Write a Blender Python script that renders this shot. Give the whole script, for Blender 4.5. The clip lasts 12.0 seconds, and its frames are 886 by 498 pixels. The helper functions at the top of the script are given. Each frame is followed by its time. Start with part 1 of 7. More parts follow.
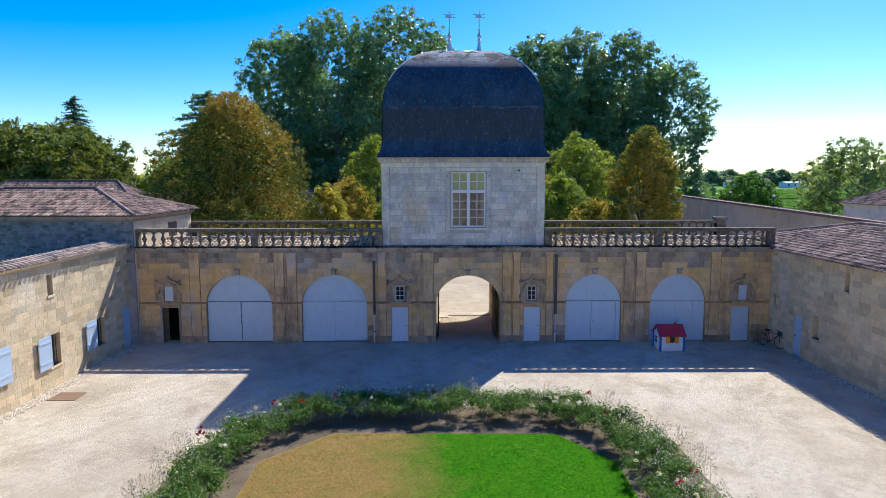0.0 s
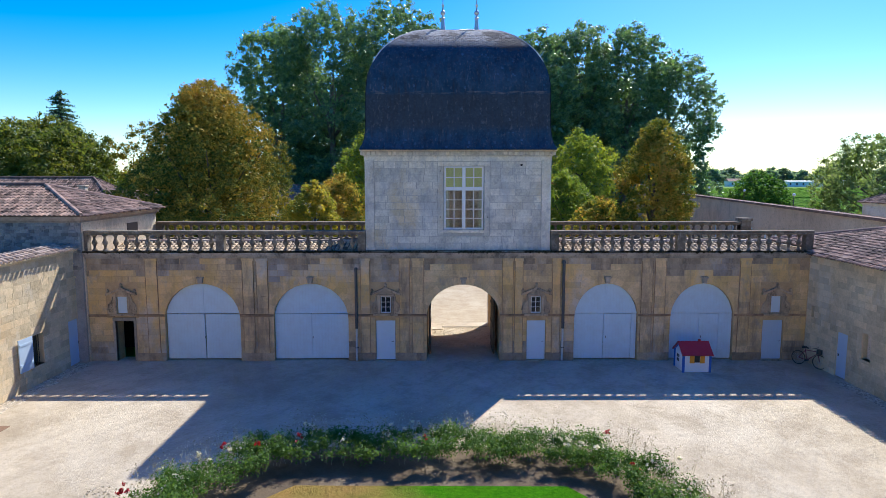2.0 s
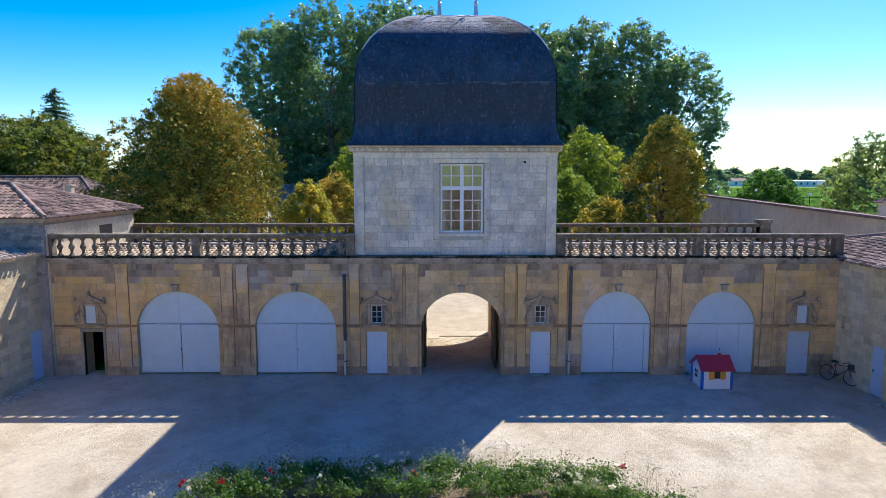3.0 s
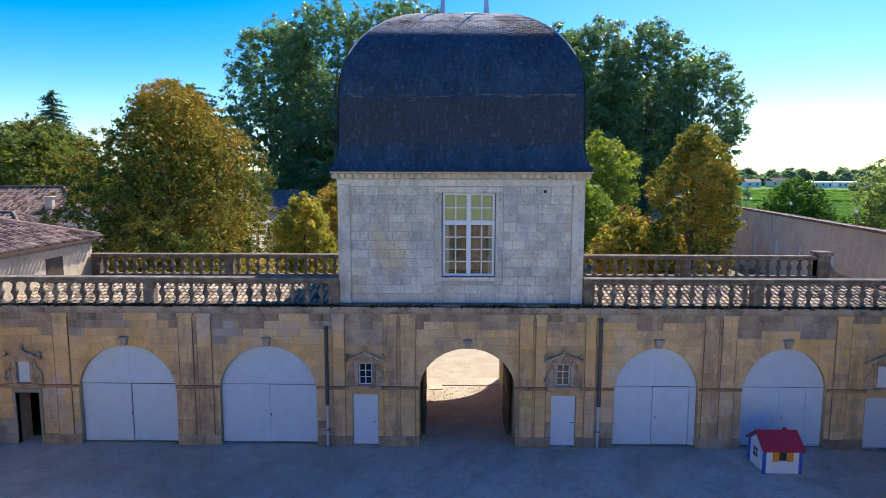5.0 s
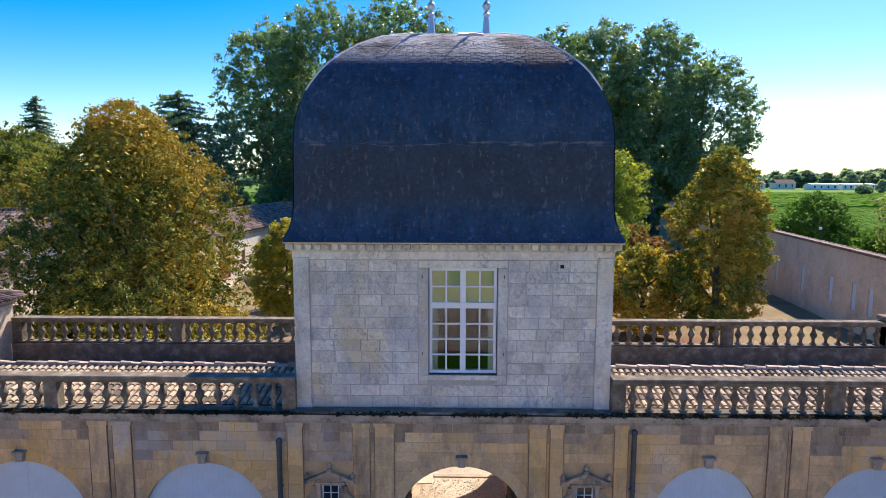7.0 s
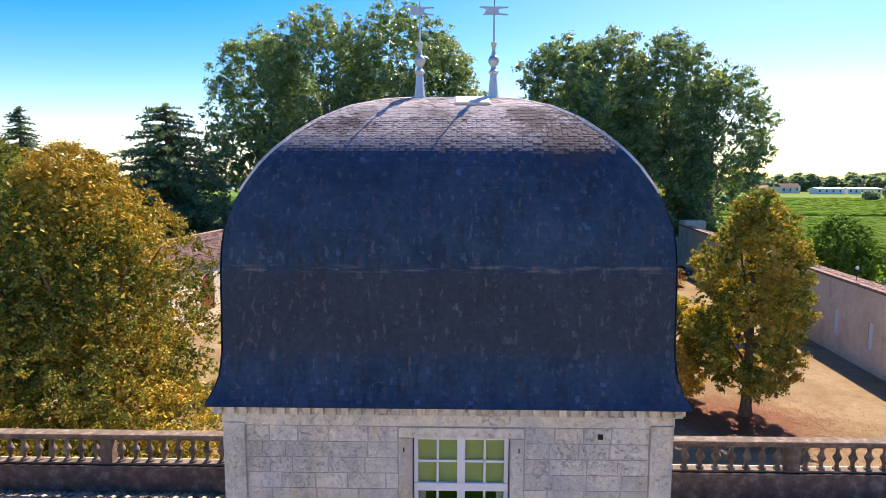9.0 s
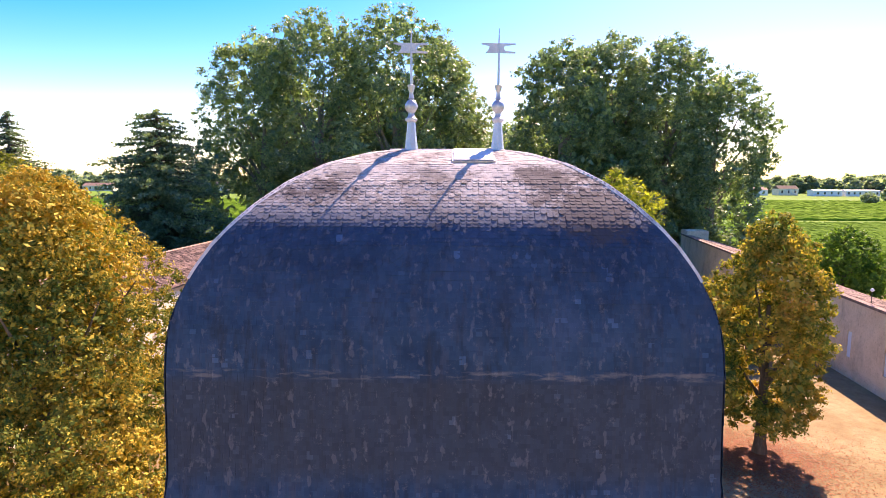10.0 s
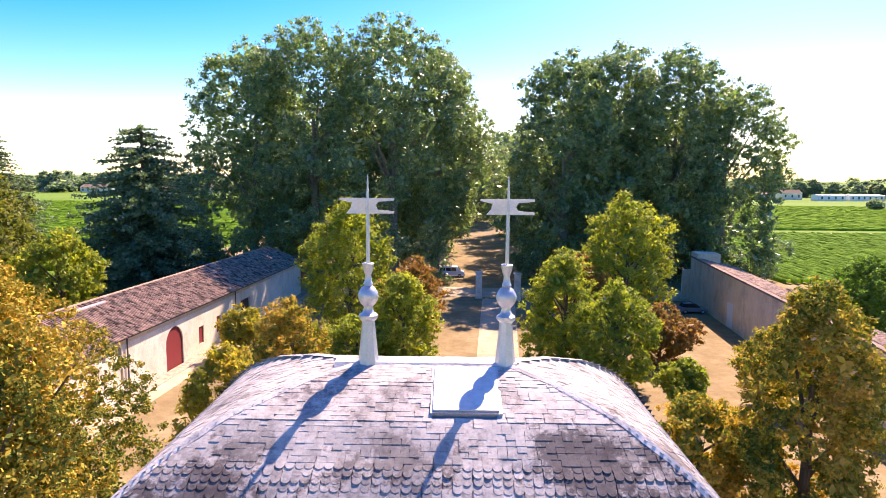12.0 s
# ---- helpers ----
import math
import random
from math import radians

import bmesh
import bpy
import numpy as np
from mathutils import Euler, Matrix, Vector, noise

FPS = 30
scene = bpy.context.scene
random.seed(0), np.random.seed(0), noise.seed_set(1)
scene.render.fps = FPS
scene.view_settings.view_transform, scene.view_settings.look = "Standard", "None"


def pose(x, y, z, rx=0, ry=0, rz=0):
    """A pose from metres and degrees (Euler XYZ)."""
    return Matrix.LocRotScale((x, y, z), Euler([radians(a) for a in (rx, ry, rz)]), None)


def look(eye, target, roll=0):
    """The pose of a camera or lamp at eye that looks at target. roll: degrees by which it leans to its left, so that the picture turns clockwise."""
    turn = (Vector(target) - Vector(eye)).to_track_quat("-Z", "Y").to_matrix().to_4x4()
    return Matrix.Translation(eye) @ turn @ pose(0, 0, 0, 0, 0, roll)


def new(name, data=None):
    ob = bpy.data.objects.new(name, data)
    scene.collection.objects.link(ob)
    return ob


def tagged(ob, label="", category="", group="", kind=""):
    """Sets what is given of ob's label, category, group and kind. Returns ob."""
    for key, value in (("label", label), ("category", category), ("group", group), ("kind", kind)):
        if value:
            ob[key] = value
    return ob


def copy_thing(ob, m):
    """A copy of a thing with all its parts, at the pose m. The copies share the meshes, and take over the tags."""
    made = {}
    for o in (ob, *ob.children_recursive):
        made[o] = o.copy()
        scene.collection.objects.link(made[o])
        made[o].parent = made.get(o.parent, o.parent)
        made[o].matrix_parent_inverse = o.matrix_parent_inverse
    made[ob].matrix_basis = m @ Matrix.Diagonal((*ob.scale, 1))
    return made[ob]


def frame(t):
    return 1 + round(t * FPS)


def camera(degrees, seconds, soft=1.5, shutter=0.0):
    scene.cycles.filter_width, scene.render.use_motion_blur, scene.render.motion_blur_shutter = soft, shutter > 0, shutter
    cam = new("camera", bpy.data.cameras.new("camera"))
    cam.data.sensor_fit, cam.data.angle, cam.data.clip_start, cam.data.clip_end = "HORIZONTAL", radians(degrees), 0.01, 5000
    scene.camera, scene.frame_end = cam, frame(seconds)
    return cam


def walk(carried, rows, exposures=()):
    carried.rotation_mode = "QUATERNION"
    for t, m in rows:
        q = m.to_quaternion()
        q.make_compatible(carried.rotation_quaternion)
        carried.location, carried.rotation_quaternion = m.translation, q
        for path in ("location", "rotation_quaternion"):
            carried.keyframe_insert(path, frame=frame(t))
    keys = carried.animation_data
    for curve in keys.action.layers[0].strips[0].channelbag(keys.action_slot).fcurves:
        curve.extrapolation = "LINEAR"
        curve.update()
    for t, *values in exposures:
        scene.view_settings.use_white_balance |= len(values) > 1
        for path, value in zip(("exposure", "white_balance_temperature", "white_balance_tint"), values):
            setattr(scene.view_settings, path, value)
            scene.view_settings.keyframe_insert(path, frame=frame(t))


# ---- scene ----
cam = camera(71.4, 12.0, 0.8)
EXPOSURES = [(0.0, 0.615, 6000, 7), (3.0, 0.77, 6200, 8), (7.2, 0.88, 6900, 15), (9.0, 1.10, 7950, 25), (10.5, 1.72, 9000, 40), (12.0, 1.52, 8350, 33)]
PATH = [
    (0, (-1.555, -35.073, 9.516), (-1.548, -33.086, 9.288), -0.1),
    (0.5, (-1.457, -34.084, 9.491), (-1.449, -32.097, 9.261), -0.1),
    (1, (-1.378, -33.012, 9.475), (-1.371, -31.025, 9.245), -0.0),
    (1.5, (-1.285, -31.98, 9.448), (-1.278, -29.993, 9.215), -0.0),
    (2, (-1.16, -30.728, 9.367), (-1.151, -28.741, 9.134), 0.0),
    (2.5, (-1.007, -29.5, 9.334), (-0.998, -27.514, 9.1), 0.1),
    (3, (-0.868, -28.16, 9.305), (-0.866, -26.173, 9.071), -0.0),
    (5, (-0.615, -23.033, 10.545), (-0.643, -21.047, 10.308), 0.1),
    (5.5, (-0.556, -21.728, 10.872), (-0.586, -19.743, 10.636), 0.0),
    (6, (-0.515, -20.288, 11.367), (-0.544, -18.303, 11.13), 0.1),
    (6.5, (-0.4, -18.887, 11.905), (-0.428, -16.901, 11.668), 0.1),
    (7, (-0.274, -17.466, 12.573), (-0.306, -15.48, 12.335), 0.1),
    (9, (-0.143, -11.979, 15.29), (-0.179, -9.993, 15.053), 0.2),
    (9.5, (-0.165, -10.832, 15.925), (-0.199, -8.846, 15.688), 0.3),
    (10, (-0.148, -9.542, 16.652), (-0.176, -7.556, 16.415), 0.3),
    (10.5, (-0.078, -8.278, 17.323), (-0.104, -6.292, 17.085), 0.4),
    (11, (-0.003, -6.981, 18.096), (-0.03, -4.996, 17.858), 0.4),
    (11.5, (0.022, -5.734, 18.849), (-0.008, -3.748, 18.61), 0.4),
    (12, (0.086, -4.366, 19.661), (0.056, -2.381, 19.423), 0.5),
]
walk(cam, [(t, look(eye, target, roll)) for t, eye, target, roll in PATH], EXPOSURES)

# ---- light: clear noon, sun ahead and to the right ----
SUN = Vector((0.435, 0.84, 1.0)).normalized()
world = bpy.data.worlds.new("sky")
scene.world = world
world.use_nodes = True
wn = world.node_tree
sky = wn.nodes.new("ShaderNodeTexSky")
sky.sky_type = "NISHITA"
sky.sun_disc = False
sky.sun_elevation = math.asin(SUN.z)
sky.sun_rotation = math.atan2(SUN.x, SUN.y)
sky.altitude, sky.air_density, sky.dust_density, sky.ozone_density = 20, 0.93, 0.55, 4.0
tone = wn.nodes.new("ShaderNodeHueSaturation")
tone.inputs["Saturation"].default_value = 1.6
tone.inputs["Hue"].default_value = 0.513
wn.links.new(sky.outputs[0], tone.inputs["Color"])
wn.links.new(tone.outputs[0], wn.nodes["Background"].inputs[0])
wn.nodes["Background"].inputs[1].default_value = 0.134
sun = new("sun", bpy.data.lights.new("sun", "SUN"))
sun.data.energy, sun.data.angle, sun.data.color = 4.5, radians(0.53), (1.0, 0.94, 0.84)
sun.matrix_world = look(SUN * 100, (0, 0, 0))


# ---- materials ----
def shader(name):
    m = bpy.data.materials.new(name)
    m.use_nodes = True
    t = m.node_tree
    return m, t, t.nodes["Principled BSDF"]


def node(t, kind, **inputs):
    n = t.nodes.new(kind)
    for k, v in inputs.items():
        n.inputs[k].default_value = v
    return n


def ramp(t, fac, stops):
    r = t.nodes.new("ShaderNodeValToRGB")
    while len(r.color_ramp.elements) < len(stops):
        r.color_ramp.elements.new(0.5)
    for e, (p, c) in zip(r.color_ramp.elements, stops):
        e.position, e.color = p, (*c, 1)
    t.links.new(fac, r.inputs[0])
    return r.outputs[0]


def blend(t, fac, a, b, mode="MIX"):
    m = t.nodes.new("ShaderNodeMix")
    m.data_type, m.blend_type = "RGBA", mode
    for sock, v in ((m.inputs[0], fac), (m.inputs[6], a), (m.inputs[7], b)):
        if isinstance(v, (int, float)):
            sock.default_value = v
        elif isinstance(v, tuple):
            sock.default_value = (*v, 1)
        else:
            t.links.new(v, sock)
    return m.outputs[2]


def place(t, scale=(1, 1, 1), world_space=True, turn=0.0):
    mp = t.nodes.new("ShaderNodeMapping")
    mp.inputs["Scale"].default_value = scale
    if world_space:
        turned = t.nodes.new("ShaderNodeMapping")
        turned.inputs["Rotation"].default_value = (0, 0, turn)
        t.links.new(t.nodes.new("ShaderNodeNewGeometry").outputs["Position"], turned.inputs[0])
        t.links.new(turned.outputs[0], mp.inputs[0])
    else:
        t.links.new(t.nodes.new("ShaderNodeTexCoord").outputs["Object"], mp.inputs[0])
    return mp.outputs[0]


def cloud(t, where, scale, detail=5.0, rough=0.6, low=0.35, high=0.65):
    n = node(t, "ShaderNodeTexNoise", Scale=scale, Detail=detail, Roughness=rough)
    t.links.new(where, n.inputs["Vector"])
    r = node(t, "ShaderNodeMapRange")
    r.inputs["From Min"].default_value, r.inputs["From Max"].default_value = low, high
    t.links.new(n.outputs["Fac"], r.inputs["Value"])
    return r.outputs["Result"]


def relief(t, bsdf, height, strength=0.4, distance=0.02):
    b = node(t, "ShaderNodeBump", Strength=strength, Distance=distance)
    t.links.new(height, b.inputs["Height"])
    t.links.new(b.outputs[0], bsdf.inputs["Normal"])


def surface(name, dark, mid, light, scale=1.0, rough=0.85, fine=30.0, bump=0.4, spread=0.35, stain=None, stain_scale=0.5,
            stain_amount=0.5, stretch=(1, 1, 1), metal=0.0, pieces=True, spec=0.3, grain=0.35, bump_depth=0.02, speck=None, drip=0.35, tints=(), pits=0.0):
    """A weathered solid: broad tone, fine grain, a shift per piece, stains, relief."""
    m, t, b = shader(name)
    w = place(t, stretch)
    col = ramp(t, cloud(t, w, scale, 6, 0.65, 0.25, 0.75), [(0.0, dark), (0.5, mid), (1.0, light)])
    grainy = cloud(t, w, fine, 3, 0.7, 0.2, 0.8)
    col = blend(t, grain, col, ramp(t, grainy, [(0, tuple(c * 0.55 for c in mid)), (1, tuple(min(1, c * 1.45) for c in mid))]))
    if stain:
        col = blend(t, _times(t, cloud(t, place(t, (1, 1, drip)), stain_scale, 8, 0.75, 0.49, 0.66), stain_amount), col, stain)
    for colour, size, low, amount in tints:
        col = blend(t, _times(t, cloud(t, place(t, (1, 1, 0.6), True, size * 3), size, 6, 0.68, low, low + 0.12), amount), col, colour)
    pitted = None
    if pits:
        worn = node(t, "ShaderNodeMath")
        worn.operation = "MULTIPLY"
        t.links.new(cloud(t, w, 11, 7, 0.85, 0.54, 0.68), worn.inputs[0])
        t.links.new(cloud(t, w, 0.9, 4, 0.6, 0.32, 0.6), worn.inputs[1])
        pitted = worn.outputs[0]
        col = blend(t, _times(t, pitted, pits), col, tuple(c * 0.36 for c in mid))
    if speck:
        col = blend(t, _times(t, cloud(t, w, 5.5, 8, 0.82, 0.545, 0.63), 0.75), col, speck)
    if pieces:
        geo, info = t.nodes.new("ShaderNodeNewGeometry"), t.nodes.new("ShaderNodeObjectInfo")
        add = node(t, "ShaderNodeMath")
        add.operation = "ADD"
        t.links.new(geo.outputs["Random Per Island"], add.inputs[0])
        t.links.new(info.outputs["Random"], add.inputs[1])
        frac = node(t, "ShaderNodeMath")
        frac.operation = "FRACT"
        t.links.new(add.outputs[0], frac.inputs[0])
        tone = ramp(t, frac.outputs[0], [(0, (1 - spread,) * 3), (0.5, (1, 1, 1)), (1, (1 + spread * 0.6, 1 + spread * 0.52, 1 + spread * 0.4))])
        col = blend(t, 1.0, col, tone, "MULTIPLY")
    t.links.new(col, b.inputs["Base Color"])
    b.inputs["Roughness"].default_value, b.inputs["Metallic"].default_value = rough, metal
    b.inputs["Specular IOR Level"].default_value = spec
    if pitted is not None:
        low = node(t, "ShaderNodeMath")
        low.operation = "SUBTRACT"
        t.links.new(grainy, low.inputs[0])
        t.links.new(pitted, low.inputs[1])
        grainy = low.outputs[0]
    relief(t, b, grainy, bump, bump_depth)
    return m


def _times(t, a, k):
    n = node(t, "ShaderNodeMath")
    n.operation = "MULTIPLY"
    t.links.new(a, n.inputs[0])
    n.inputs[1].default_value = k
    return n.outputs[0]


def leaf(name, stops, scale=0.35, glow=0.35, rough=0.45, amount=0.6, spec=0.4):
    """Foliage: tone by patches and by leaf, lit from both sides."""
    m, t, b = shader(name)
    geo, info = t.nodes.new("ShaderNodeNewGeometry"), t.nodes.new("ShaderNodeObjectInfo")
    patch = cloud(t, place(t), scale, 3, 0.6, 0.3, 0.7)
    mixv = node(t, "ShaderNodeMix")
    mixv.inputs[0].default_value = 1 - amount
    t.links.new(patch, mixv.inputs[2])
    t.links.new(geo.outputs["Random Per Island"], mixv.inputs[3])
    col = ramp(t, mixv.outputs[0], stops)
    tone = ramp(t, info.outputs["Random"], [(0, (0.8, 0.85, 0.8)), (1, (1.15, 1.08, 1.0))])
    col = blend(t, 1.0, col, tone, "MULTIPLY")
    t.links.new(col, b.inputs["Base Color"])
    b.inputs["Roughness"].default_value, b.inputs["Specular IOR Level"].default_value = rough, spec
    tr = t.nodes.new("ShaderNodeBsdfTranslucent")
    t.links.new(blend(t, 1.0, col, (1.6, 1.6, 0.8), "MULTIPLY"), tr.inputs[0])
    mx = t.nodes.new("ShaderNodeMixShader")
    mx.inputs[0].default_value = glow
    t.links.new(b.outputs[0], mx.inputs[1])
    t.links.new(tr.outputs[0], mx.inputs[2])
    t.links.new(mx.outputs[0], t.nodes["Material Output"].inputs[0])
    return m


def paint(name, colour, rough=0.5, wear=0.15, dirt=(0.25, 0.22, 0.18), groove=0.0, metal=0.0):
    """Painted or metal work: slight fading, dirt, and plank joints where groove is set."""
    m, t, b = shader(name)
    w = place(t)
    col = blend(t, _times(t, cloud(t, w, 2.5, 6, 0.7, 0.4, 0.75), wear), colour, dirt)
    col = blend(t, _times(t, cloud(t, w, 40, 2, 0.5, 0.3, 0.7), 0.12), col, tuple(min(1, c * 1.2) for c in colour))
    if groove:
        wv = node(t, "ShaderNodeTexWave", Scale=1 / groove * 0.314, Distortion=0.0)
        wv.wave_profile, wv.bands_direction = "SAW", "X"
        t.links.new(w, wv.inputs["Vector"])
        g = node(t, "ShaderNodeMath")
        g.operation = "GREATER_THAN"
        g.inputs[1].default_value = 0.93
        t.links.new(wv.outputs["Fac"], g.inputs[0])
        col = blend(t, _times(t, g.outputs[0], 0.16), col, dirt)
        inv = node(t, "ShaderNodeMath")
        inv.operation = "SUBTRACT"
        inv.inputs[0].default_value = 1
        t.links.new(g.outputs[0], inv.inputs[1])
        relief(t, b, inv.outputs[0], 0.35, 0.008)
    t.links.new(col, b.inputs["Base Color"])
    b.inputs["Roughness"].default_value, b.inputs["Metallic"].default_value = rough, metal
    return m


def slate_material():
    """Old slates: near-black blue, brown with grime low down, a few pale ones, a soft sheen, and pale lichen up high
    that also carries the sunlight there.
    """
    m, t, b = shader("slate")
    w = place(t)
    geo, info = t.nodes.new("ShaderNodeNewGeometry"), t.nodes.new("ShaderNodeObjectInfo")
    add, frac = node(t, "ShaderNodeMath"), node(t, "ShaderNodeMath")
    add.operation, frac.operation = "ADD", "FRACT"
    t.links.new(geo.outputs["Random Per Island"], add.inputs[0])
    t.links.new(info.outputs["Random"], add.inputs[1])
    t.links.new(add.outputs[0], frac.inputs[0])
    base = ramp(t, cloud(t, w, 0.9, 6, 0.65, 0.25, 0.75), [(0, (0.009, 0.028, 0.064)), (0.5, (0.017, 0.053, 0.102)), (1, (0.034, 0.072, 0.134))])
    streak = cloud(t, place(t, (2.2, 2.2, 0.35)), 1.6, 6, 0.7, 0.46, 0.66)
    base = blend(t, _times(t, streak, 0.22), base, (0.058, 0.056, 0.060))
    drips = cloud(t, place(t, (7, 7, 0.5)), 1.3, 4, 0.6, 0.54, 0.66)
    base = blend(t, _times(t, drips, 0.3), base, (0.068, 0.07, 0.09))
    soot = cloud(t, place(t, (5, 5, 0.6)), 1.1, 4, 0.6, 0.54, 0.68)
    base = blend(t, _times(t, soot, 0.4), base, (0.018, 0.018, 0.022))
    sep = t.nodes.new("ShaderNodeSeparateXYZ")
    t.links.new(w, sep.inputs[0])
    band = node(t, "ShaderNodeMapRange")
    band.inputs["From Min"].default_value, band.inputs["From Max"].default_value = 11.5, 11.9
    t.links.new(sep.outputs["Z"], band.inputs["Value"])
    band2 = node(t, "ShaderNodeMapRange")
    band2.inputs["From Min"].default_value, band2.inputs["From Max"].default_value = 13.5, 13.3
    t.links.new(sep.outputs["Z"], band2.inputs["Value"])
    both = node(t, "ShaderNodeMath")
    both.operation = "MULTIPLY"
    t.links.new(band.outputs[0], both.inputs[0])
    t.links.new(band2.outputs[0], both.inputs[1])
    base = blend(t, _times(t, both.outputs[0], 0.6), base, (0.042, 0.047, 0.055))
    seam = node(t, "ShaderNodeMapRange")
    seam.inputs["From Min"].default_value, seam.inputs["From Max"].default_value = 0.09, 0.05
    off = node(t, "ShaderNodeMath")
    off.operation = "SUBTRACT"
    off.inputs[1].default_value = 13.45
    t.links.new(sep.outputs["Z"], off.inputs[0])
    size = node(t, "ShaderNodeMath")
    size.operation = "ABSOLUTE"
    t.links.new(off.outputs[0], size.inputs[0])
    t.links.new(size.outputs[0], seam.inputs["Value"])
    dash = node(t, "ShaderNodeMath")
    dash.operation = "MULTIPLY"
    t.links.new(seam.outputs[0], dash.inputs[0])
    t.links.new(cloud(t, place(t, (1.2, 1.2, 6)), 1.5, 4, 0.6, 0.5, 0.62), dash.inputs[1])
    base = blend(t, _times(t, dash.outputs[0], 0.6), base, (0.19, 0.17, 0.16))
    tone_ = ramp(t, frac.outputs[0], [(0, (0.88, 0.88, 0.89)), (0.5, (1, 1, 1)), (0.94, (1.1, 1.1, 1.1)), (0.985, (1.15, 1.14, 1.13)), (0.994, (1.6, 1.55, 1.5)), (1, (2.1, 2.05, 2.0))])
    base = blend(t, 1.0, base, tone_, "MULTIPLY")
    lichen = cloud(t, w, 5.5, 6, 0.75, 0.58, 0.7)
    base = blend(t, _times(t, lichen, 0.25), base, (0.30, 0.26, 0.255))
    fleck = cloud(t, place(t, (3.2, 3.2, 1.3)), 2.6, 3, 0.5, 0.63, 0.68)
    base = blend(t, _times(t, fleck, 0.16), base, (0.34, 0.30, 0.30))
    # Lichen paling with height: sunlight on the upper slope is put into it.
    lit_crust = node(t, "ShaderNodeMapRange")
    lit_crust.inputs["From Min"].default_value, lit_crust.inputs["From Max"].default_value = 15.78, 16.35
    t.links.new(sep.outputs["Z"], lit_crust.inputs["Value"])
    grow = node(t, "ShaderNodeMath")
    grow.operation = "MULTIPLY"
    t.links.new(lit_crust.outputs[0], grow.inputs[0])
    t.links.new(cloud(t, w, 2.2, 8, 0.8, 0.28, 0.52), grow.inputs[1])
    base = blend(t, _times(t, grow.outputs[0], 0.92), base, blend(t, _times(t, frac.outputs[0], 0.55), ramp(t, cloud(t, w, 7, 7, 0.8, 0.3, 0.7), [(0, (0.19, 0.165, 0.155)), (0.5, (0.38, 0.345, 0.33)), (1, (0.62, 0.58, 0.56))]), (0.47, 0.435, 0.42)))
    base = blend(t, lit_crust.outputs[0], base, blend(t, 1.0, base, ramp(t, frac.outputs[0], [(0, (0.78, 0.76, 0.76)), (0.45, (1, 1, 1)), (1, (1.15, 1.15, 1.15))]), "MULTIPLY"))
    worn = node(t, "ShaderNodeMath")
    worn.operation = "MULTIPLY"
    t.links.new(lit_crust.outputs[0], worn.inputs[0])
    t.links.new(cloud(t, w, 1.1, 9, 0.82, 0.50, 0.57), worn.inputs[1])
    base = blend(t, _times(t, worn.outputs[0], 0.85), base, (0.055, 0.045, 0.05))
    # Second lift by height: bright top of the roof, light put into the colour.
    top_light = node(t, "ShaderNodeMapRange")
    top_light.inputs["From Min"].default_value, top_light.inputs["From Max"].default_value = 16.45, 16.85
    t.links.new(sep.outputs["Z"], top_light.inputs["Value"])
    patchy_light = node(t, "ShaderNodeMath")
    patchy_light.operation = "MULTIPLY"
    t.links.new(top_light.outputs[0], patchy_light.inputs[0])
    t.links.new(cloud(t, w, 1.5, 9, 0.8, 0.38, 0.60), patchy_light.inputs[1])
    base = blend(t, _times(t, patchy_light.outputs[0], 0.65), base, (0.58, 0.55, 0.525))
    wander = t.nodes.new("ShaderNodeTexNoise")
    wander.inputs["Scale"].default_value, wander.inputs["Detail"].default_value, wander.inputs["Roughness"].default_value = 2.6, 8.0, 0.8
    t.links.new(w, wander.inputs["Vector"])
    for centre, reach in (((1.55, 1.85, 16.4), 0.62), ((2.3, 1.2, 16.0), 0.75), ((2.2, 2.1, 16.5), 0.34), ((-2.6, 1.6, 16.25), 0.42)):
        away = t.nodes.new("ShaderNodeVectorMath")
        away.operation = "DISTANCE"
        away.inputs[1].default_value = centre
        t.links.new(w, away.inputs[0])
        rough_edge = node(t, "ShaderNodeMath")
        rough_edge.operation = "MULTIPLY_ADD"
        rough_edge.inputs[1].default_value = -2.2
        t.links.new(wander.outputs[0], rough_edge.inputs[0])
        t.links.new(away.outputs["Value"], rough_edge.inputs[2])
        bare = node(t, "ShaderNodeMapRange")
        bare.inputs["From Min"].default_value, bare.inputs["From Max"].default_value = reach - 1.06, reach - 1.26
        t.links.new(rough_edge.outputs[0], bare.inputs["Value"])
        base = blend(t, _times(t, bare.outputs[0], 0.8), base, (0.060, 0.052, 0.058))
    t.links.new(base, b.inputs["Base Color"])
    dull = node(t, "ShaderNodeMapRange")
    dull.inputs["To Min"].default_value, dull.inputs["To Max"].default_value = 0.76, 0.92
    t.links.new(grow.outputs[0], dull.inputs["Value"])
    t.links.new(dull.outputs[0], b.inputs["Roughness"])
    b.inputs["Specular IOR Level"].default_value = 0.16
    relief(t, b, cloud(t, w, 26, 3, 0.7, 0.2, 0.8), 0.2, 0.01)
    return m


STONE = surface("tower_limestone", (0.49, 0.44, 0.35), (0.69, 0.64, 0.545), (0.82, 0.78, 0.70), 1.4, 0.92, 9, 0.9, 0.17, (0.20, 0.195, 0.20), 1.1, 0.42, grain=0.4, drip=0.7,
                tints=(((0.62, 0.46, 0.23), 0.42, 0.50, 0.55), ((0.42, 0.43, 0.45), 0.7, 0.50, 0.55), ((0.31, 0.31, 0.33), 2.4, 0.545, 0.55)), pits=0.36)
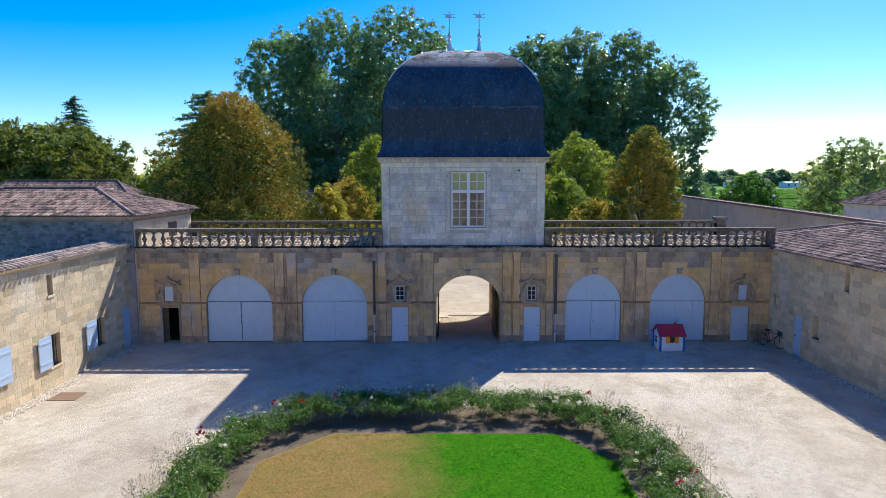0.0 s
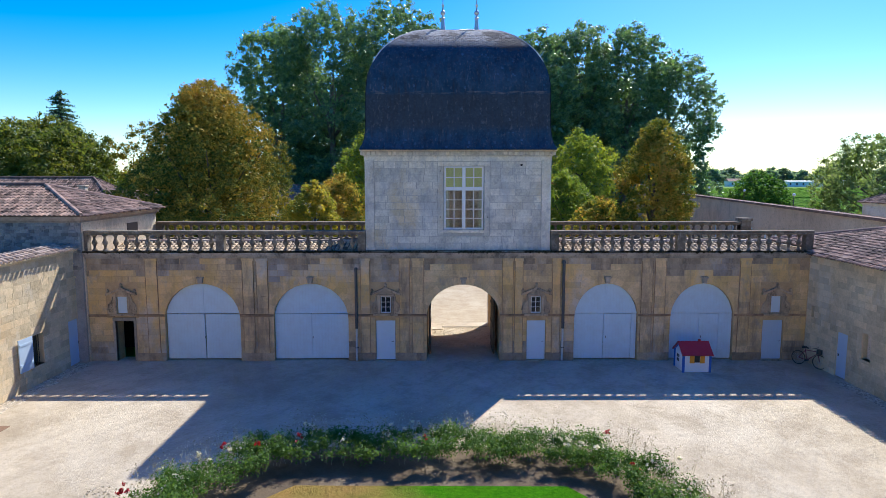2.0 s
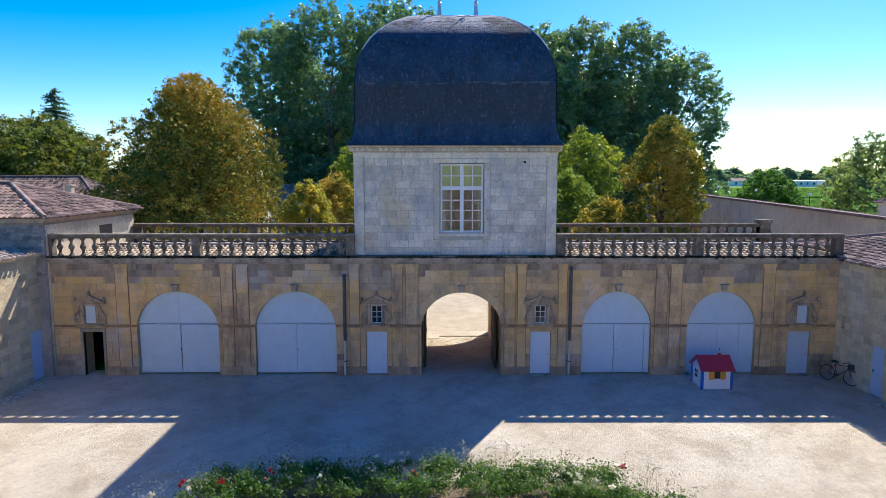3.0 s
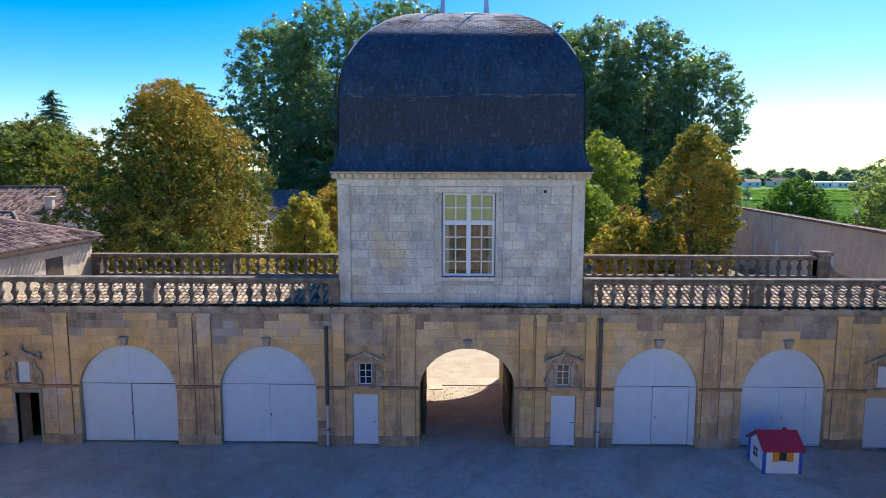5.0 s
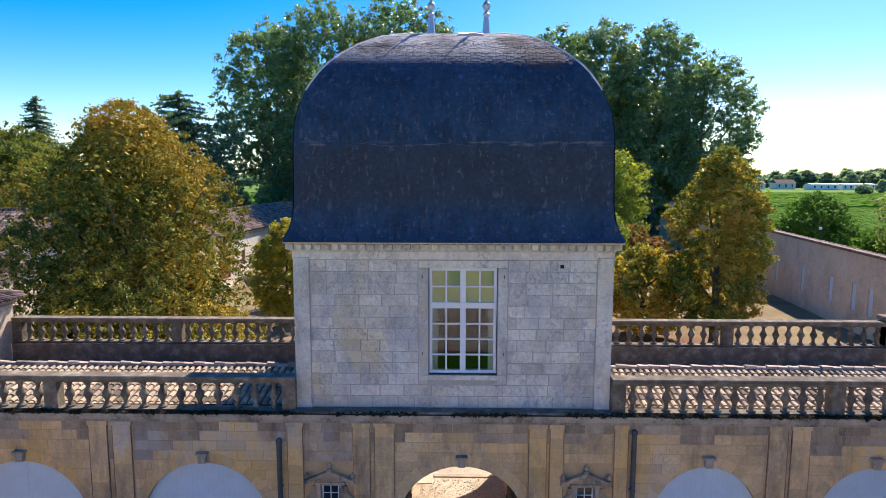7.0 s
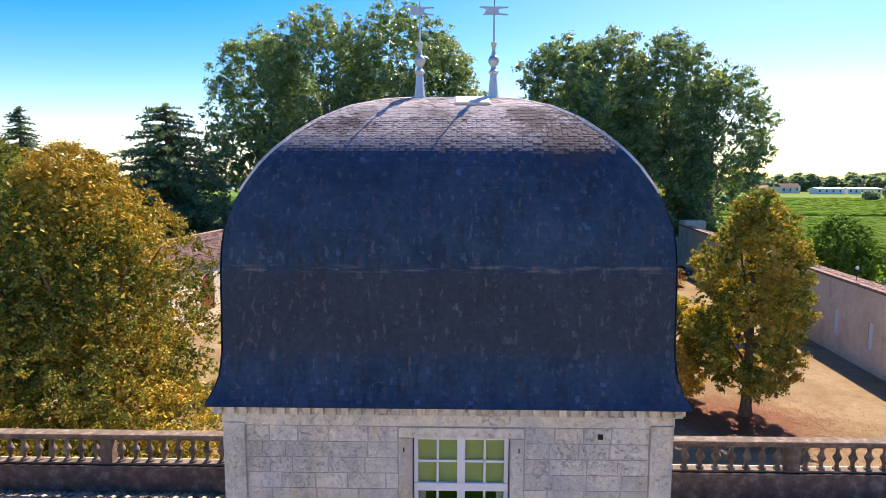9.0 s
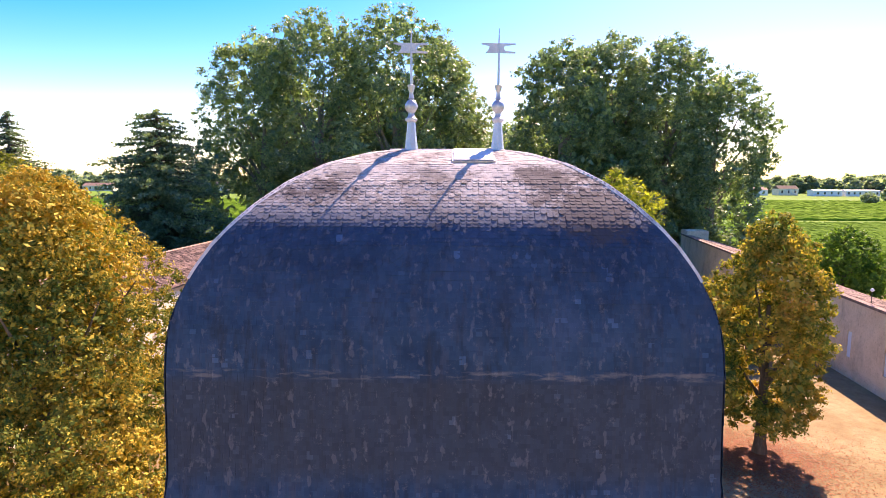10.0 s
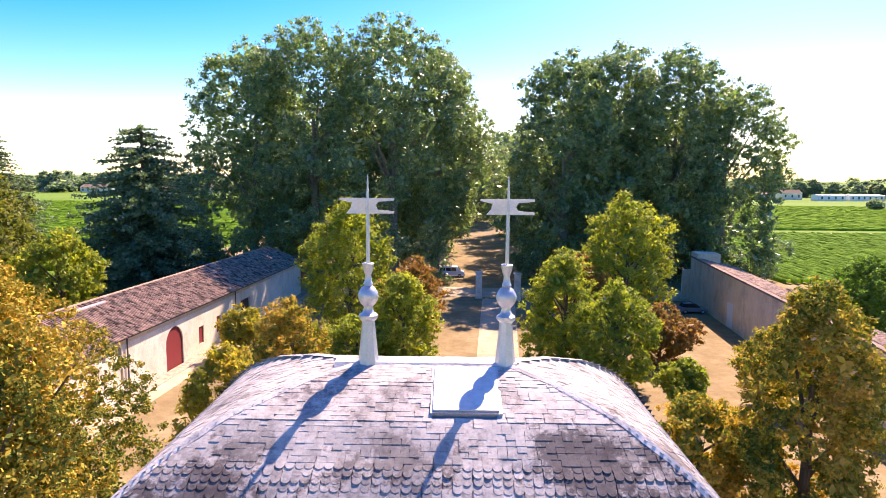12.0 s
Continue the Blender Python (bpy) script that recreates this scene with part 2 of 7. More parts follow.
CARVED = surface("carved_limestone", (0.30, 0.21, 0.13), (0.48, 0.36, 0.235), (0.62, 0.50, 0.36), 1.2, 0.9, 22, 0.7, 0.2, (0.07, 0.058, 0.05), 2.4, 0.8, pits=0.5)
FACADE = surface("ochre_limestone", (0.42, 0.285, 0.155), (0.67, 0.465, 0.24), (0.80, 0.61, 0.37), 0.9, 0.9, 10, 0.5, 0.15, (0.17, 0.135, 0.105), 0.9, 0.75, grain=0.33, drip=0.22,
                 tints=(((0.76, 0.48, 0.16), 0.30, 0.49, 0.7), ((0.50, 0.485, 0.46), 0.24, 0.52, 0.75), ((0.25, 0.20, 0.155), 0.7, 0.55, 0.6), ((0.30, 0.29, 0.28), 1.7, 0.57, 0.5)), pits=0.6)
GRIMY = surface("grimy_limestone", (0.22, 0.17, 0.12), (0.40, 0.305, 0.205), (0.60, 0.46, 0.30), 1.0, 0.93, 10, 0.6, 0.3, (0.10, 0.085, 0.075), 1.1, 0.7, grain=0.35, drip=0.3,
                tints=(((0.42, 0.40, 0.38), 0.6, 0.52, 0.6),), pits=0.6)
WING = surface("wing_limestone", (0.52, 0.39, 0.225), (0.69, 0.54, 0.335), (0.79, 0.66, 0.46), 0.7, 0.9, 9, 0.6, 0.22, (0.36, 0.27, 0.17), 0.9, 0.4, grain=0.38, drip=0.8,
               tints=(((0.64, 0.43, 0.21), 0.6, 0.54, 0.5), ((0.72, 0.66, 0.54), 0.5, 0.54, 0.5)), pits=0.3)
RUBBLE = surface("grey_rubble", (0.16, 0.16, 0.16), (0.28, 0.27, 0.26), (0.42, 0.40, 0.37), 1.6, 0.95, 14, 0.8, 0.4)
COBBLE = surface("pale_cobbles", (0.36, 0.30, 0.22), (0.55, 0.47, 0.36), (0.72, 0.65, 0.53), 2.0, 0.95, 14, 0.6, 0.4)
MOULD = surface("grey_moulded_stone", (0.20, 0.165, 0.13), (0.42, 0.35, 0.27), (0.56, 0.48, 0.38), 1.5, 0.95, 20, 0.6, 0.2, (0.06, 0.055, 0.05), 1.4, 0.8)
FILLET = surface("stained_fillet", (0.17, 0.10, 0.065), (0.36, 0.225, 0.13), (0.58, 0.41, 0.24), 1.3, 0.92, 14, 0.6, 0.2, (0.09, 0.07, 0.06), 1.5, 0.7, drip=0.3)
TERRACE = surface("terrace_tile", (0.28, 0.20, 0.13), (0.44, 0.34, 0.23), (0.62, 0.51, 0.37), 1.6, 0.9, 9, 0.4, 0.7, (0.2, 0.15, 0.12), 1.2, 0.6)
DARKSTONE = surface("lichened_stone", (0.06, 0.047, 0.036), (0.17, 0.135, 0.098), (0.48, 0.42, 0.33), 2.6, 0.95, 18, 0.7, 0.25)
WINGMORTAR = surface("lime_mortar", (0.48, 0.37, 0.23), (0.62, 0.49, 0.31), (0.72, 0.59, 0.41), 2, 0.95, 30, 0.4, pieces=False)
MORTAR = surface("mortar", (0.34, 0.225, 0.115), (0.52, 0.35, 0.18), (0.64, 0.46, 0.27), 2, 0.95, 30, 0.4, pieces=False)
GREYMORTAR = surface("pale_mortar", (0.28, 0.27, 0.25), (0.42, 0.405, 0.37), (0.55, 0.53, 0.49), 2, 0.95, 30, 0.4, pieces=False)
PLASTER = surface("cream_plaster", (0.60, 0.54, 0.43), (0.74, 0.685, 0.57), (0.81, 0.77, 0.67), 0.4, 0.9, 12, 0.3, pieces=False, grain=0.42, speck=(0.40, 0.34, 0.25), drip=0.6, stain=(0.36, 0.31, 0.24), stain_scale=0.6)
GREYPLASTER = surface("grey_plaster", (0.50, 0.37, 0.235), (0.68, 0.54, 0.375), (0.80, 0.67, 0.50), 0.45, 0.9, 12, 0.3, pieces=False, grain=0.45, speck=(0.33, 0.25, 0.165), drip=0.6, stain=(0.27, 0.23, 0.18), stain_scale=0.5)
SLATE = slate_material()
TILE = surface("clay_tile", (0.11, 0.075, 0.065), (0.29, 0.19, 0.15), (0.52, 0.385, 0.315), 1.6, 0.9, 9, 0.4, 0.8, (0.08, 0.07, 0.066), 1.2, 0.75)
# Darkened clay for the slabs: shade in the gaps between tiles is painted.
DARKTILE = surface("shade_dark_tile", (0.07, 0.05, 0.042), (0.14, 0.10, 0.08), (0.24, 0.17, 0.14), 1.6, 0.95, 9, 0.4, 0.3, pieces=False)
RUST = paint("rusty_plate", (0.22, 0.125, 0.07), 0.8, 0.5, (0.12, 0.07, 0.05))
HIP = surface("hip_mortar", (0.36, 0.34, 0.335), (0.58, 0.55, 0.54), (0.76, 0.73, 0.71), 3, 0.85, 8, 0.5, 0.1, (0.14, 0.12, 0.12), 2.0, 0.6, pieces=False, grain=0.45)
PALETILE = surface("bleached_tile", (0.30, 0.21, 0.16), (0.46, 0.35, 0.27), (0.62, 0.50, 0.40), 2.2, 0.9, 9, 0.4, 0.5, (0.16, 0.13, 0.11), 1.6, 0.6)
ZINC = surface("zinc", (0.34, 0.36, 0.39), (0.46, 0.48, 0.51), (0.57, 0.59, 0.62), 2, 0.42, 40, 0.15, 0.1, metal=0.6, pieces=False)
PALEZINC = surface("pale_zinc", (0.40, 0.40, 0.41), (0.52, 0.52, 0.53), (0.62, 0.62, 0.63), 3, 0.6, 12, 0.2, 0.1, metal=0.1, pieces=False)
BLUEGREY = paint("pale_blue_grey_paint", (0.53, 0.66, 0.745), 0.6, 0.3, (0.36, 0.36, 0.36), 0.16)
PALEPAINT = paint("pale_door_paint", (0.57, 0.68, 0.76), 0.6, 0.15, (0.4, 0.4, 0.4))
SHUTTER = paint("shutter_paint", (0.45, 0.56, 0.68), 0.55, 0.15, (0.4, 0.4, 0.4), 0.14)
WHITE = paint("white_paint", (0.74, 0.76, 0.77), 0.5, 0.12)
REDPAINT = paint("oxblood_paint", (0.25, 0.025, 0.03), 0.6, 0.15, (0.12, 0.03, 0.03), 0.16)
WOOD = paint("dark_wood", (0.07, 0.045, 0.03), 0.75, 0.3, (0.03, 0.02, 0.015), 0.15)
LEAD = paint("grey_pipe", (0.05, 0.055, 0.06), 0.5, 0.3)
PALEPIPE = paint("pale_pipe", (0.55, 0.55, 0.53), 0.55, 0.2)
# Near-black that stands for unlit depth.
BLACK = paint("painted_dark", (0.012, 0.011, 0.01), 0.95, 0.0)
IRON = paint("black_iron", (0.02, 0.02, 0.022), 0.5, 0.1)
TOYRED = paint("red_plastic", (0.42, 0.012, 0.02), 0.4, 0.05)
TOYBLUE = paint("blue_plastic", (0.03, 0.12, 0.45), 0.4, 0.05)
TOYWHITE = paint("white_plastic", (0.75, 0.76, 0.78), 0.4, 0.05)
TOYYELLOW = paint("orange_plastic", (0.75, 0.30, 0.02), 0.4, 0.05)
TYRE = paint("rubber", (0.015, 0.015, 0.015), 0.8, 0.2)
PINK = paint("bicycle_paint", (0.22, 0.03, 0.05), 0.35, 0.1)
CARPAINT = paint("silver_blue_car", (0.30, 0.36, 0.45), 0.25, 0.05, metal=0.5)
BARK = surface("bark", (0.05, 0.04, 0.03), (0.11, 0.09, 0.065), (0.20, 0.17, 0.13), 2, 0.95, 10, 0.8, 0.2, stretch=(3, 3, 0.6), pieces=False)
PLANEBARK = surface("plane_bark", (0.10, 0.09, 0.07), (0.20, 0.18, 0.14), (0.34, 0.31, 0.25), 1.4, 0.9, 6, 0.5, 0.2, pieces=False)

PLANELEAF = leaf("plane_leaves", [(0.0, (0.064, 0.134, 0.092)), (0.4, (0.130, 0.226, 0.124)), (0.75, (0.235, 0.345, 0.155)), (1.0, (0.42, 0.51, 0.26))], 0.16, 0.38, 0.35, 0.35, 0.7)
# One leaf colour darkened, then lifted: each tree's light is put into it.
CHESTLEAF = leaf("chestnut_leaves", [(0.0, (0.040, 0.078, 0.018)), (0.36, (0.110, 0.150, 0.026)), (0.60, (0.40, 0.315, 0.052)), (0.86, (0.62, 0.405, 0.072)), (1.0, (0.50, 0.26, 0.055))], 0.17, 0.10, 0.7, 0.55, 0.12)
BRIGHTAMBERLEAF = leaf("bright_amber_leaves", [(0.0, (0.058, 0.105, 0.026)), (0.33, (0.185, 0.215, 0.039)), (0.58, (0.48, 0.35, 0.075)), (0.85, (0.66, 0.40, 0.100)), (1.0, (0.54, 0.24, 0.075))], 0.26, 0.36, 0.7, 0.55, 0.12)
GOLDLEAF = leaf("golden_leaves", [(0.0, (0.120, 0.168, 0.034)), (0.4, (0.288, 0.282, 0.046)), (0.75, (0.456, 0.360, 0.066)), (1.0, (0.480, 0.258, 0.060))], 0.4, 0.48, 0.55, 0.5, 0.3)
RUSTLEAF = leaf("rust_leaves", [(0.0, (0.14, 0.12, 0.035)), (0.4, (0.28, 0.17, 0.055)), (0.8, (0.34, 0.16, 0.06)), (1.0, (0.25, 0.10, 0.05))], 0.4, 0.45, 0.55, 0.5, 0.25)
LIMELEAF = leaf("fresh_leaves", [(0.0, (0.09, 0.15, 0.028)), (0.5, (0.22, 0.28, 0.042)), (0.85, (0.36, 0.38, 0.065)), (1.0, (0.45, 0.35, 0.07))], 0.4, 0.48, 0.55, 0.5, 0.3)
WOODLEAF = leaf("woodland_leaves", [(0.0, (0.042, 0.075, 0.016)), (0.5, (0.125, 0.155, 0.030)), (0.9, (0.22, 0.215, 0.045)), (1.0, (0.26, 0.15, 0.045))], 0.15, 0.45, 0.55, 0.5, 0.3)
SILVERLEAF = leaf("silvery_leaves", [(0.0, (0.11, 0.165, 0.065)), (0.5, (0.22, 0.275, 0.115)), (1.0, (0.36, 0.40, 0.20))], 0.2, 0.55, 0.45, 0.4, 0.4)
NEEDLES = leaf("blue_needles", [(0.0, (0.070, 0.133, 0.079)), (0.5, (0.147, 0.238, 0.137)), (1.0, (0.296, 0.372, 0.200))], 0.3, 0.3, 0.5, 0.5, 0.4)
BEDLEAF = leaf("border_leaves", [(0.0, (0.03, 0.075, 0.016)), (0.45, (0.075, 0.15, 0.03)), (0.8, (0.15, 0.25, 0.065)), (1.0, (0.30, 0.37, 0.19))], 1.1, 0.4, 0.55, 0.6, 0.25)
VINELEAF = leaf("vine_leaves", [(0.0, (0.040, 0.115, 0.012)), (0.4, (0.095, 0.215, 0.022)), (0.7, (0.150, 0.290, 0.035)), (1.0, (0.22, 0.35, 0.055))], 1.7, 0.35, 0.9, 0.8, 0.05)
DRYSTALK = leaf("dry_flower_stalks", [(0.0, (0.24, 0.19, 0.13)), (0.45, (0.42, 0.34, 0.29)), (1.0, (0.80, 0.74, 0.72))], 1, 0.4, 0.6, 0.3)
FALLENLEAF = leaf("fallen_leaves", [(0.0, (0.16, 0.05, 0.028)), (0.5, (0.30, 0.10, 0.05)), (1.0, (0.42, 0.20, 0.09))], 0.5, 0.2, 0.7, 0.3, 0.2)
# Paler and bluer than near foliage: distance haze is put into the colour.
HAZYFARLEAF = leaf("hazy_plain_trees", [(0.0, (0.115, 0.185, 0.160)), (0.5, (0.200, 0.285, 0.235)), (1.0, (0.310, 0.395, 0.320))], 0.05, 0.5, 0.7, 0.4, 0.1)
BUSHLEAF = leaf("bush_leaves", [(0.0, (0.045, 0.12, 0.022)), (0.5, (0.10, 0.22, 0.04)), (1.0, (0.19, 0.33, 0.075))], 0.3, 0.42, 0.6, 0.4, 0.2)
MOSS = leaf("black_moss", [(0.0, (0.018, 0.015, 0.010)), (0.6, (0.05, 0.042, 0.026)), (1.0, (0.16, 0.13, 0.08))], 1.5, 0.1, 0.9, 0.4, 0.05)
ROSEWHITE = leaf("white_petals", [(0.0, (0.62, 0.58, 0.52)), (1.0, (0.80, 0.76, 0.72))], 2, 0.3, 0.6, 0.3)
ROSERED = leaf("red_petals", [(0.0, (0.30, 0.012, 0.02)), (1.0, (0.50, 0.03, 0.045))], 2, 0.3, 0.5, 0.3)

GLASS, _, gb = shader("window_glass")
gb.inputs["Base Color"].default_value = (0.9, 0.95, 0.95, 1)
gb.inputs["Roughness"].default_value = 0.03
gb.inputs["Transmission Weight"].default_value = 1.0
gb.inputs["IOR"].default_value = 1.42
CARGLASS, _, cgb = shader("dark_car_glass")
cgb.inputs["Base Color"].default_value = (0.02, 0.025, 0.03, 1)
cgb.inputs["Roughness"].default_value = 0.05
CURTAIN = paint("grey_green_curtain", (0.40, 0.42, 0.33), 0.9, 0.2, (0.25, 0.26, 0.2), 0.22)
BLIND = paint("yellow_green_blind", (0.50, 0.56, 0.20), 0.8, 0.1, (0.3, 0.34, 0.1), 0.18)


def ground_material(name, dark, mid, light, patch, patch_amount, fine=14.0, rough=0.95, big=0.12, bump=0.6):
    m, t, b = shader(name)
    w = place(t)
    col = ramp(t, cloud(t, w, big, 7, 0.6, 0.3, 0.7), [(0, dark), (0.5, mid), (1, light)])
    col = blend(t, _times(t, cloud(t, w, big * 5, 6, 0.7, 0.45, 0.7), patch_amount), col, patch)
    g = cloud(t, w, fine, 4, 0.8, 0.25, 0.75)
    col = blend(t, 0.35, col, ramp(t, g, [(0, tuple(c * 0.5 for c in mid)), (1, tuple(min(1, c * 1.35) for c in mid))]))
    t.links.new(col, b.inputs["Base Color"])
    b.inputs["Roughness"].default_value = rough
    b.inputs["Specular IOR Level"].default_value = 0.15
    relief(t, b, g, bump, 0.02)
    return m


def gravel_material():
    """Trodden gravel: broad tone, brown mottling, wheel streaks, loose grit."""
    m, t, b = shader("pale_gravel")
    w = place(t)
    col = ramp(t, cloud(t, w, 0.14, 8, 0.62, 0.35, 0.65), [(0, (0.42, 0.335, 0.225)), (0.5, (0.67, 0.56, 0.415)), (1, (0.78, 0.685, 0.54))])
    col = blend(t, _times(t, cloud(t, w, 0.45, 8, 0.74, 0.48, 0.62), 0.7), col, (0.35, 0.265, 0.175))
    col = blend(t, _times(t, cloud(t, place(t, (0.8, 0.16, 1), True, 0.55), 1.1, 7, 0.72, 0.5, 0.64), 0.5), col, (0.35, 0.275, 0.19))
    col = blend(t, _times(t, cloud(t, place(t, (0.8, 0.14, 1), True, -0.4), 0.9, 7, 0.72, 0.5, 0.66), 0.45), col, (0.70, 0.61, 0.48))
    col = blend(t, _times(t, cloud(t, w, 3.2, 7, 0.85, 0.5, 0.62), 0.6), col, (0.42, 0.335, 0.235))
    g = cloud(t, w, 9, 6, 0.88, 0.3, 0.7)
    col = blend(t, 0.3, col, ramp(t, g, [(0, (0.24, 0.19, 0.135)), (1, (0.72, 0.62, 0.48))]))
    t.links.new(col, b.inputs["Base Color"])
    b.inputs["Roughness"].default_value, b.inputs["Specular IOR Level"].default_value = 0.95, 0.12
    relief(t, b, g, 0.8, 0.03)
    return m


GRAVEL = gravel_material()
LITTER = ground_material("dry_leafy_ground", (0.15, 0.105, 0.050), (0.25, 0.188, 0.098), (0.37, 0.298, 0.175), (0.17, 0.085, 0.044), 0.75, 5.0, big=0.2)
PATHSTONE = ground_material("cream_path", (0.34, 0.265, 0.175), (0.45, 0.365, 0.255), (0.55, 0.465, 0.345), (0.27, 0.175, 0.10), 0.7, 6.0, big=0.2)
FIELD = ground_material("far_meadow", (0.075, 0.15, 0.015), (0.11, 0.21, 0.02), (0.15, 0.24, 0.04), (0.19, 0.21, 0.06), 0.4, 0.4, big=0.01)
DIRT = ground_material("bed_soil", (0.09, 0.065, 0.042), (0.16, 0.12, 0.08), (0.25, 0.195, 0.135), (0.06, 0.045, 0.03), 0.5, 12.0, big=0.5)


def lawn_material():
    m, t, b = shader("mown_lawn")
    w = place(t)
    sep = t.nodes.new("ShaderNodeSeparateXYZ")
    t.links.new(w, sep.inputs[0])
    wob = node(t, "ShaderNodeMath")
    wob.operation = "MULTIPLY_ADD"
    t.links.new(cloud(t, w, 0.45, 4, 0.55, 0.2, 0.8), wob.inputs[0])
    wob.inputs[1].default_value = 2.6
    t.links.new(sep.outputs["X"], wob.inputs[2])
    dry = node(t, "ShaderNodeMapRange")
    dry.inputs["From Min"].default_value, dry.inputs["From Max"].default_value = -2.9, 0.4
    t.links.new(wob.outputs[0], dry.inputs["Value"])
    g = cloud(t, w, 9, 6, 0.85, 0.25, 0.75)
    green = ramp(t, g, [(0, (0.016, 0.085, 0.003)), (0.5, (0.045, 0.175, 0.004)), (1, (0.10, 0.27, 0.008))])
    green = blend(t, _times(t, cloud(t, w, 0.8, 7, 0.7, 0.48, 0.7), 0.4), green, (0.10, 0.21, 0.010))
    green = blend(t, _times(t, cloud(t, w, 2.6, 6, 0.75, 0.5, 0.64), 0.55), green, (0.022, 0.10, 0.004))
    brown = ramp(t, g, [(0, (0.22, 0.135, 0.04)), (0.5, (0.30, 0.19, 0.06)), (1, (0.38, 0.255, 0.09))])
    tint = blend(t, _times(t, cloud(t, w, 1.1, 7, 0.7, 0.42, 0.64), 0.35), brown, (0.17, 0.18, 0.035))
    t.links.new(blend(t, dry.outputs["Result"], tint, green), b.inputs["Base Color"])
    b.inputs["Roughness"].default_value, b.inputs["Specular IOR Level"].default_value = 0.95, 0.03
    relief(t, b, g, 0.8, 0.04)
    return m


LAWN = lawn_material()


# ---- mesh helpers ----
class Geo:
    """Collects vertices and faces of one mesh."""

    def __init__(self):
        self.v, self.f, self.smooth = [], [], False

    def add(self, verts, faces):
        n = len(self.v)
        self.v.extend(tuple(p) for p in verts)
        self.f.extend(tuple(i + n for i in f) for f in faces)
        return self

    def box(self, x0, y0, z0, x1, y1, z1, b=0.0):
        if b <= 0:
            c = [(x, y, z) for z in (z0, z1) for y in (y0, y1) for x in (x0, x1)]
            return self.add(c, [(0, 2, 3, 1), (4, 5, 7, 6), (0, 1, 5, 4), (2, 6, 7, 3), (0, 4, 6, 2), (1, 3, 7, 5)])
        lo, hi, verts, index = (x0, y0, z0), (x1, y1, z1), [], {}
        for i in (0, 1):
            for j in (0, 1):
                for k in (0, 1):
                    corner = [hi[a] if s else lo[a] for a, s in enumerate((i, j, k))]
                    for ax in range(3):
                        p = list(corner)
                        for a, s in enumerate((i, j, k)):
                            if a != ax:
                                p[a] += -b if s else b
                        index[(i, j, k, ax)] = len(verts)
                        verts.append(p)
        faces = [tuple(index[(i, j, k, ax)] for ax in range(3)) for i in (0, 1) for j in (0, 1) for k in (0, 1)]
        for ax in range(3):
            o = [a for a in range(3) if a != ax]
            for s in (0, 1):
                ring = []
                for p, q in ((0, 0), (1, 0), (1, 1), (0, 1)):
                    key = [0, 0, 0]
                    key[ax], key[o[0]], key[o[1]] = s, p, q
                    ring.append(index[(*key, ax)])
                faces.append(tuple(ring))
            for p in (0, 1):
                for q in (0, 1):
                    ka, kb = [0, 0, 0], [0, 0, 0]
                    ka[o[0]] = kb[o[0]] = p
                    ka[o[1]] = kb[o[1]] = q
                    kb[ax] = 1
                    faces.append((index[(*ka, o[0])], index[(*kb, o[0])], index[(*kb, o[1])], index[(*ka, o[1])]))
        return self.add(verts, faces)

    def prism(self, pts, place3, d0, d1):
        """A flat outline (u, v) pulled from depth d0 to d1, laid into the world by place3(u, v, d)."""
        n = len(pts)
        verts = [place3(u, v, d0) for u, v in pts] + [place3(u, v, d1) for u, v in pts]
        faces = [tuple(range(n)), tuple(range(2 * n - 1, n - 1, -1))]
        return self.add(verts, faces + [(i, (i + 1) % n, n + (i + 1) % n, n + i) for i in range(n)])

    def lathe(self, profile, at, segs=12, close=True):
        cx, cy, cz = at
        verts = [(cx + r * math.cos(a), cy + r * math.sin(a), cz + z) for r, z in profile for a in (2 * math.pi * k / segs for k in range(segs))]
        faces = [(i * segs + k, i * segs + (k + 1) % segs, (i + 1) * segs + (k + 1) % segs, (i + 1) * segs + k)
                 for i in range(len(profile) - 1) for k in range(segs)]
        if close:
            faces += [tuple(range(segs)), tuple(range(len(verts) - 1, len(verts) - segs - 1, -1))]
        self.smooth = True
        return self.add(verts, faces)

    def tube(self, path, radii, segs=7):
        """A round bar along a line of points."""
        pts, rings = [Vector(p) for p in path], []
        for i, p in enumerate(pts):
            d = (pts[min(i + 1, len(pts) - 1)] - pts[max(i - 1, 0)]).normalized()
            side = d.orthogonal().normalized()
            up, r = d.cross(side), radii[i] if isinstance(radii, (list, tuple)) else radii
            rings.append([p + r * (math.cos(a) * side + math.sin(a) * up) for a in (2 * math.pi * k / segs for k in range(segs))])
        verts = [q for ring in rings for q in ring]
        faces = [(i * segs + k, i * segs + (k + 1) % segs, (i + 1) * segs + (k + 1) % segs, (i + 1) * segs + k)
                 for i in range(len(pts) - 1) for k in range(segs)]
        faces += [tuple(range(segs)), tuple(range(len(verts) - 1, len(verts) - segs - 1, -1))]
        self.smooth = True
        return self.add(verts, faces)

    def mesh(self, name):
        me = bpy.data.meshes.new(name)
        me.from_pydata(self.v, [], self.f)
        if self.smooth:
            me.shade_smooth()
            me.set_sharp_from_angle(angle=radians(40))
        me.update()
        return me


def array_mesh(name, verts, faces):
    """A mesh of equal-sided faces from arrays."""
    me = bpy.data.meshes.new(name)
    n, k = faces.shape
    me.vertices.add(len(verts))
    me.vertices.foreach_set("co", verts.astype(np.float32).ravel())
    me.loops.add(n * k)
    me.loops.foreach_set("vertex_index", faces.astype(np.int32).ravel())
    me.polygons.add(n)
    me.polygons.foreach_set("loop_start", np.arange(0, n * k, k, dtype=np.int32))
    me.update(calc_edges=True)
    return me


